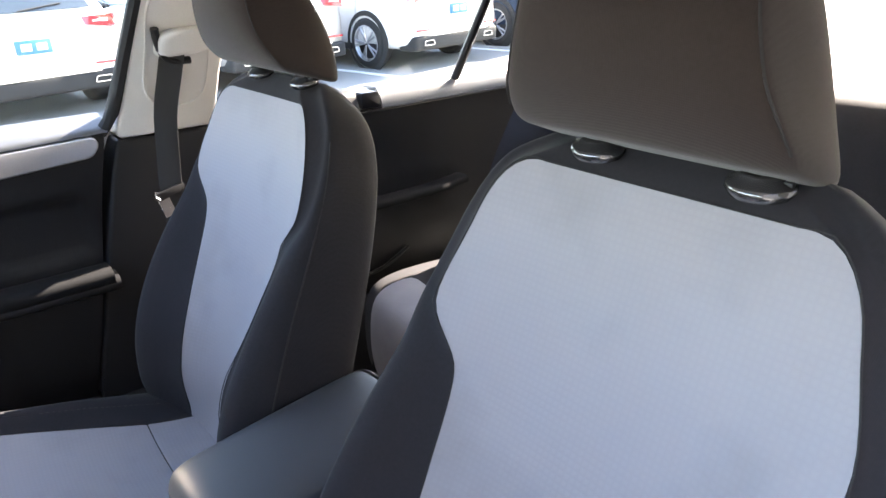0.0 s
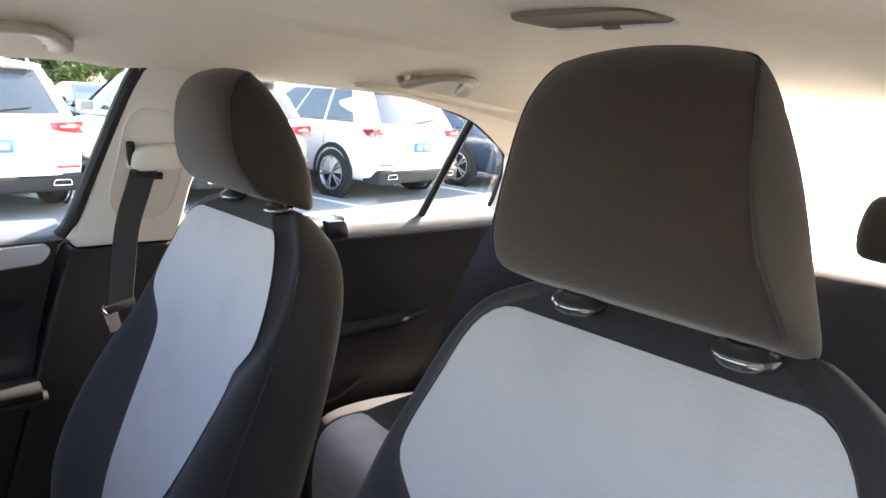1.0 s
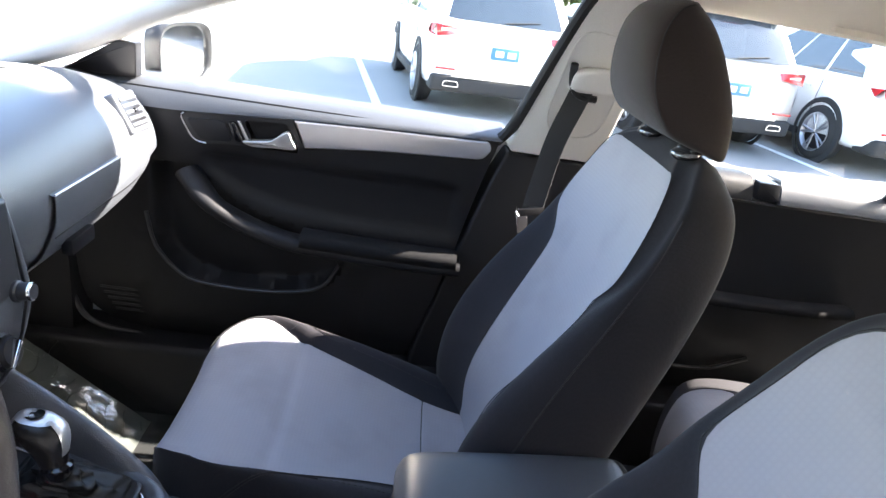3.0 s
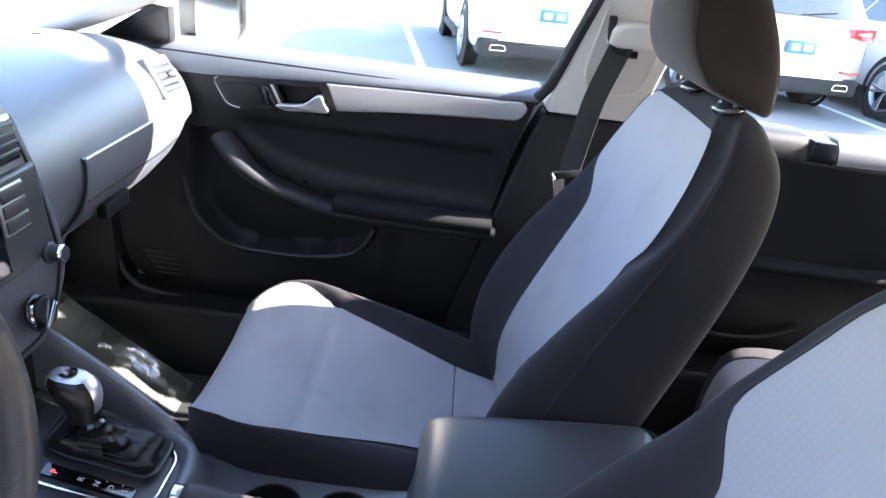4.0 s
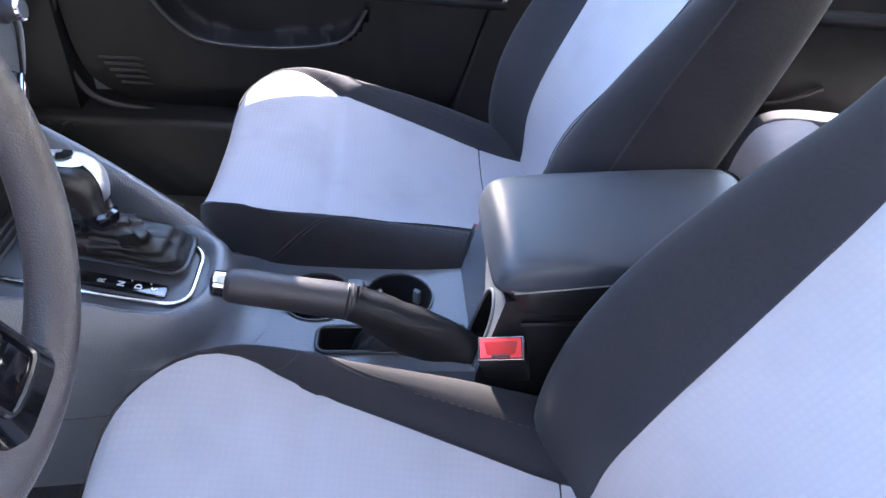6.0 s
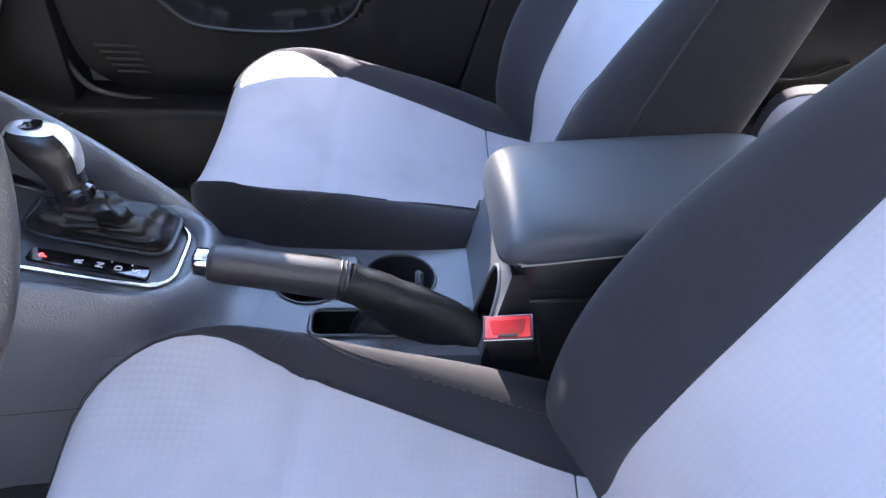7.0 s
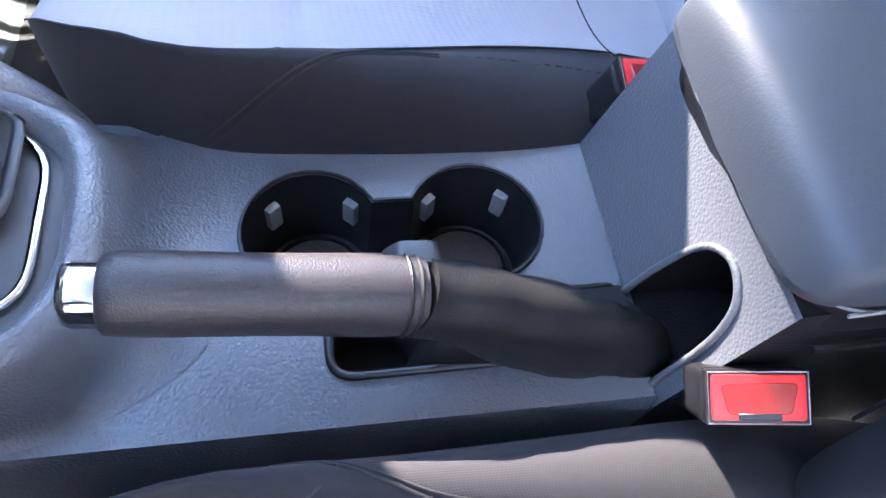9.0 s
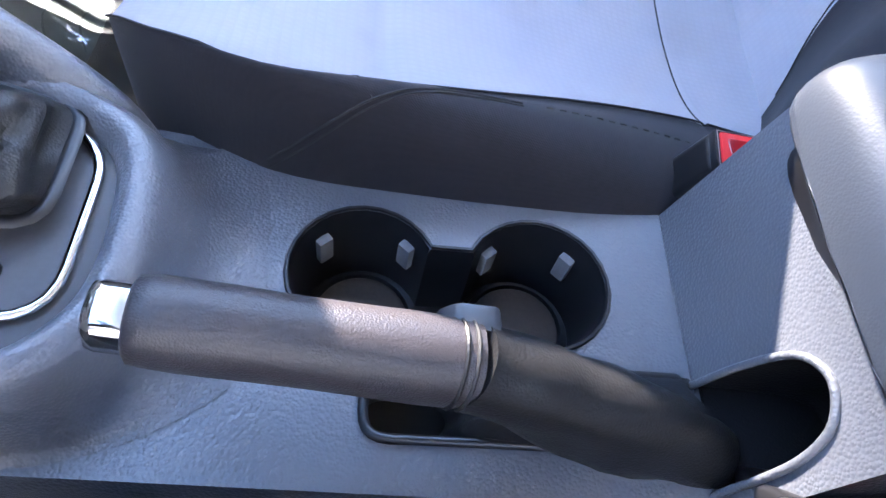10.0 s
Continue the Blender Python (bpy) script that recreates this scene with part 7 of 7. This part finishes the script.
                    part("spoke", sweep([p0, p0.lerp(p1, 0.5), p1], 0.016, 0.010, 6, up=(0, 1, 0)), ALLOY, rim_ob)
            part("wheel_well", lathe([(0.0, 0.0), (0.23, 0.0)], c + Vector((0, s * 0.085, 0)), (0, s, 0), 24), SMOOTH_BLACK, wheel)
        # tail lamps wrap round the corner
        zt = belt - 0.09
        pts = [(0.30, 0.925, zt + 0.06), (0.10, 0.915, zt + 0.075), (0.02, 0.86, zt + 0.08), (-0.012, 0.62, zt + 0.065), (-0.012, 0.60, zt - 0.02), (0.0, 0.84, zt - 0.055), (0.06, 0.905, zt - 0.045), (0.20, 0.925, zt - 0.02)]
        bm = bmesh.new()
        lo = [bm.verts.new((x - 0.012, s * (y + 0.006), z)) for x, y, z in pts]
        hi = [bm.verts.new((x + 0.08, s * (y - 0.06), z)) for x, y, z in pts]
        bmesh.ops.contextual_create(bm, geom=lo)
        for i in range(len(pts)):
            k = (i + 1) % len(pts)
            bm.faces.new((lo[i], lo[k], hi[k], hi[i]))
        bmesh.ops.triangulate(bm, faces=[f for f in bm.faces if len(f.verts) > 4])
        bmesh.ops.recalc_face_normals(bm, faces=bm.faces)
        lamp = part("tail_lamp", bm, TAIL_RED, car, "red tail lamp", smooth=60)
        part("lamp_bar", sweep([(-0.018, s * 0.64, zt + 0.02), (-0.010, s * 0.80, zt + 0.022)], 0.006, 0.018, 8), LIGHT_TRIM, lamp, "pale reversing lamp")
        part("bumper_reflector", block(-0.02, 0.02, s * 0.70 - 0.12, s * 0.70 + 0.12, 0.53, 0.555, 0.006), TAIL_RED, car, "thin red reflector")
        ex = round_outline([(s * 0.62 - 0.10, 0.345), (s * 0.62 + 0.10, 0.345), (s * 0.62 + 0.08, 0.405), (s * 0.62 - 0.08, 0.405)], 0.02, 3)
        part("exhaust_trim", sweep([(-0.025, y, z) for y, z in ex], 0.010, 0.02, 6, up=(1, 0, 0), closed=True), CHROME, car, "chrome exhaust trim")
        part("door_mirror", block(2.72, 2.86, s * 0.98 - 0.10, s * 0.98 + 0.10, belt + 0.03, belt + 0.17, 0.03, 3), paint, car, "door mirror")
        if roof_rails:
            part("roof_rail", sweep(smooth_path([(0.65, s * 0.60, H - 0.03), (0.80, s * 0.60, H + 0.035), (1.5, s * 0.61, H + 0.045), (2.1, s * 0.60, H + 0.03), (2.25, s * 0.59, H - 0.03)], 4), 0.014, 0.012, 8), SATIN, car, "silver roof rail", smooth=60)
        part("door_gap", sweep([(2.05, s * 0.921, 0.36), (2.05, s * 0.922, belt - 0.05)], 0.004, 0.004, 5), RUBBER, car)
        part("door_gap", sweep([(1.18, s * 0.921, 0.50), (1.10, s * 0.922, belt - 0.05)], 0.004, 0.004, 5), RUBBER, car)
        part("door_handle", sweep([(1.30, s * 0.925, belt - 0.15), (1.48, s * 0.930, belt - 0.145)], 0.010, 0.012, 8), paint, car, "door handle")
        part("sill_cladding", block(1.3, 3.3, s * 0.90 - 0.03, s * 0.90 + 0.03, 0.25, 0.34, 0.015), RUBBER, car, "black sill cladding")
    # rear glass
    a0, _, w0 = at_height(z0 + 0.01)
    a1, _, w1 = at_height(z1 + 0.02)
    if suv:
        rows = [[(at_height(z0 + 0.01 + (z1 - z0) * f)[0] - 0.022 + 0.02 * abs(q) ** 4, q * (w0 + (w1 - w0) * f) * 0.84, z0 + 0.01 + (z1 - z0) * f) for q in [-1 + k / 5 for k in range(11)]] for f in [k / 6 for k in range(7)]]
    else:
        rows = [[(a0 - 0.012 + (a1 - a0) * f, q * (w0 + (w1 - w0) * f) * 0.86, z0 + 0.01 + (z1 - z0) * f) for q in [-1 + k / 5 for k in range(11)]] for f in [0, 0.33, 0.66, 1]]
    part("rear_glass", shell(rows, 0.012), CAR_GLASS, car, "dark rear window", smooth=60)
    part("wiper", sweep([(a0 - 0.03, 0.02, z0 + 0.02), (a0 + (a1 - a0) * 0.12 - 0.03, -0.42, z0 + 0.07)], 0.008, 0.008, 6), RUBBER, car, "rear wiper")
    part("spoiler", block(0.36 if suv else 1.12, 0.62 if suv else 1.3, -0.62, 0.62, H - 0.085, H - 0.045, 0.015, 3), paint, car, "roof spoiler")
    part("brake_light", block(0.345, 0.37, -0.16, 0.16, H - 0.078, H - 0.058, 0.004), TAIL_RED, car, "high brake light")
    part("bumper_cladding", block(-0.02, 0.35, -0.86, 0.86, 0.27, 0.47, 0.05, 3), RUBBER, car, "black lower bumper")
    part("bumper_strip", block(-0.028, 0.1, -0.62, 0.62, 0.455, 0.475, 0.006), CHROME, car, "chrome bumper strip")
    part("windscreen", grid([[(3.46 - 0.95 * f + 0.012, q * (0.80 - 0.13 * f), belt + 0.03 + (H - belt - 0.13) * f) for q in (-1, -0.5, 0, 0.5, 1)] for f in (0.05, 0.5, 0.95)]), CAR_GLASS, car, "dark windscreen")
    for s in (-1, 1):
        part("headlamp", block(4.38, 4.56, s * 0.66 - 0.16, s * 0.66 + 0.16, belt - 0.42, belt - 0.30, 0.04, 3), CHROME, car, "clear headlamp")
    part("badge", lathe([(0.0, 0.0), (0.055, 0.0), (0.055, 0.012), (0.045, 0.014), (0.0, 0.014)], (-0.02, 0, belt - 0.10), (-1, 0, 0), 24), CHROME, car, "round chrome badge")
    if plate:
        pl = part("number_plate", block(-0.045, -0.015, -0.17, 0.17, belt - 0.34, belt - 0.20, 0.004), PLATE_BLUE, car, "blue number plate")
        for k in (-1, 1):
            part("plate_bar", block(-0.048, -0.044, k * 0.075 - 0.05, k * 0.075 + 0.05, belt - 0.305, belt - 0.235, 0.001), PAPER, pl)
    car.matrix_world = m
    return car


G = GROUND_Z
parked_car("white SUV with blue plate and dark lower bumper", WHITE_PAINT, pose(7.58, -0.90, G, 0, 0, 7.5))
parked_car("silver-brown SUV with roof rails in a bay", SILVER_PAINT, pose(7.35, -3.70, G, 0, 0, 7))
parked_car("white SUV with black wheel arches and alloy rims", WHITE_PAINT, pose(6.94, -6.12, G, 0, 0, 7.5))
parked_car("dark blue SUV with alloy wheels in a bay", NAVY_PAINT, pose(7.19, -8.89, G, 0, 0, 8))
parked_car("red saloon parked at the row's end", RED_PAINT, pose(7.0, -11.6, G, 0, 0, 8), suv=False, roof_rails=False)
# the row behind, side on and nose on
parked_car("black saloon across the aisle", BLACK_PAINT, pose(20.5, -4.8, G, 0, 0, 180), suv=False, roof_rails=False, plate=False)
parked_car("dark blue SUV across the aisle", NAVY_PAINT, pose(24.0, -2.6, G, 0, 0, 175), plate=False)
parked_car("black SUV far across the car park", BLACK_PAINT, pose(34.0, 6.0, G, 0, 0, 170), plate=False)
parked_car("silver saloon far across the car park", SILVER_PAINT, pose(36.0, 9.2, G, 0, 0, 175), suv=False, roof_rails=False, plate=False)
parked_car("white saloon far across the car park", WHITE_PAINT, pose(35.0, 12.5, G, 0, 0, 175), suv=False, roof_rails=False, plate=False)
parked_car("white saloon across the aisle", WHITE_PAINT, pose(22.5, -10.5, G, 0, 0, 178), suv=False, roof_rails=False, plate=False)
parked_car("silver saloon across the aisle", SILVER_PAINT, pose(23.5, -7.6, G, 0, 0, 180), suv=False, roof_rails=False, plate=False)


def tree(at, height, seed):
    rnd = random.Random(seed)
    t = thing("tree", at, "yellow-green leafy tree beyond the car park", "tree", "trees")
    base = Vector(at)
    trunk = [base + Vector((0.15 * math.sin(k), 0.1 * math.cos(k * 1.3), height * 0.6 * k / 6)) for k in range(7)]
    bms = [sweep(trunk, 0.22, 0.22, 8, taper=lambda f: 1.1 - 0.75 * f)]
    tips = []
    for k in range(9):
        a, f = rnd.uniform(0, 6.28), rnd.uniform(0.35, 0.95)
        s = trunk[min(6, int(f * 6))]
        e = s + Vector((math.cos(a) * height * 0.22, math.sin(a) * height * 0.22, height * rnd.uniform(0.12, 0.3)))
        bms.append(sweep([s, s.lerp(e, 0.5) + Vector((0, 0, 0.1)), e], 0.08, 0.08, 6, taper=lambda q: 1 - 0.7 * q))
        tips.append(e)
    part("trunk", joined(*bms), BARK, t, "grey-brown trunk and limbs", smooth=60)
    verts, faces = [], []
    for e in tips + [trunk[-1] + Vector((0, 0, height * 0.2))] + trunk[4:]:
        for _ in range(230):
            d = Vector((rnd.gauss(0, 1), rnd.gauss(0, 1), rnd.gauss(0, 0.8))) * height * 0.085
            c = e + d
            u = Vector((rnd.gauss(0, 1), rnd.gauss(0, 1), rnd.gauss(0, 1))).normalized() * rnd.uniform(0.10, 0.22)
            w = u.orthogonal().normalized() * rnd.uniform(0.06, 0.12)
            i = len(verts)
            verts += [c - u - base, c + w - base, c + u - base, c - w - base]
            faces.append((i, i + 1, i + 2, i + 3))
    me = bpy.data.meshes.new("crown")
    me.from_pydata([tuple(v) for v in verts], [], faces)
    me.materials.append(LEAF)
    crown = new("crown", me)
    crown.parent = t
    crown["label"] = "airy crown of small leaves"
    return t


for k, (x, y, h) in enumerate(((44, -8.5, 4.4), (42, -13, 4.8), (46, -4, 4.2), (48, -21, 5), (47, 8, 4.5), (52, 16, 5), (40, -30, 5), (43, -10.5, 4.0))):
    tree((x, y, G), h, k)
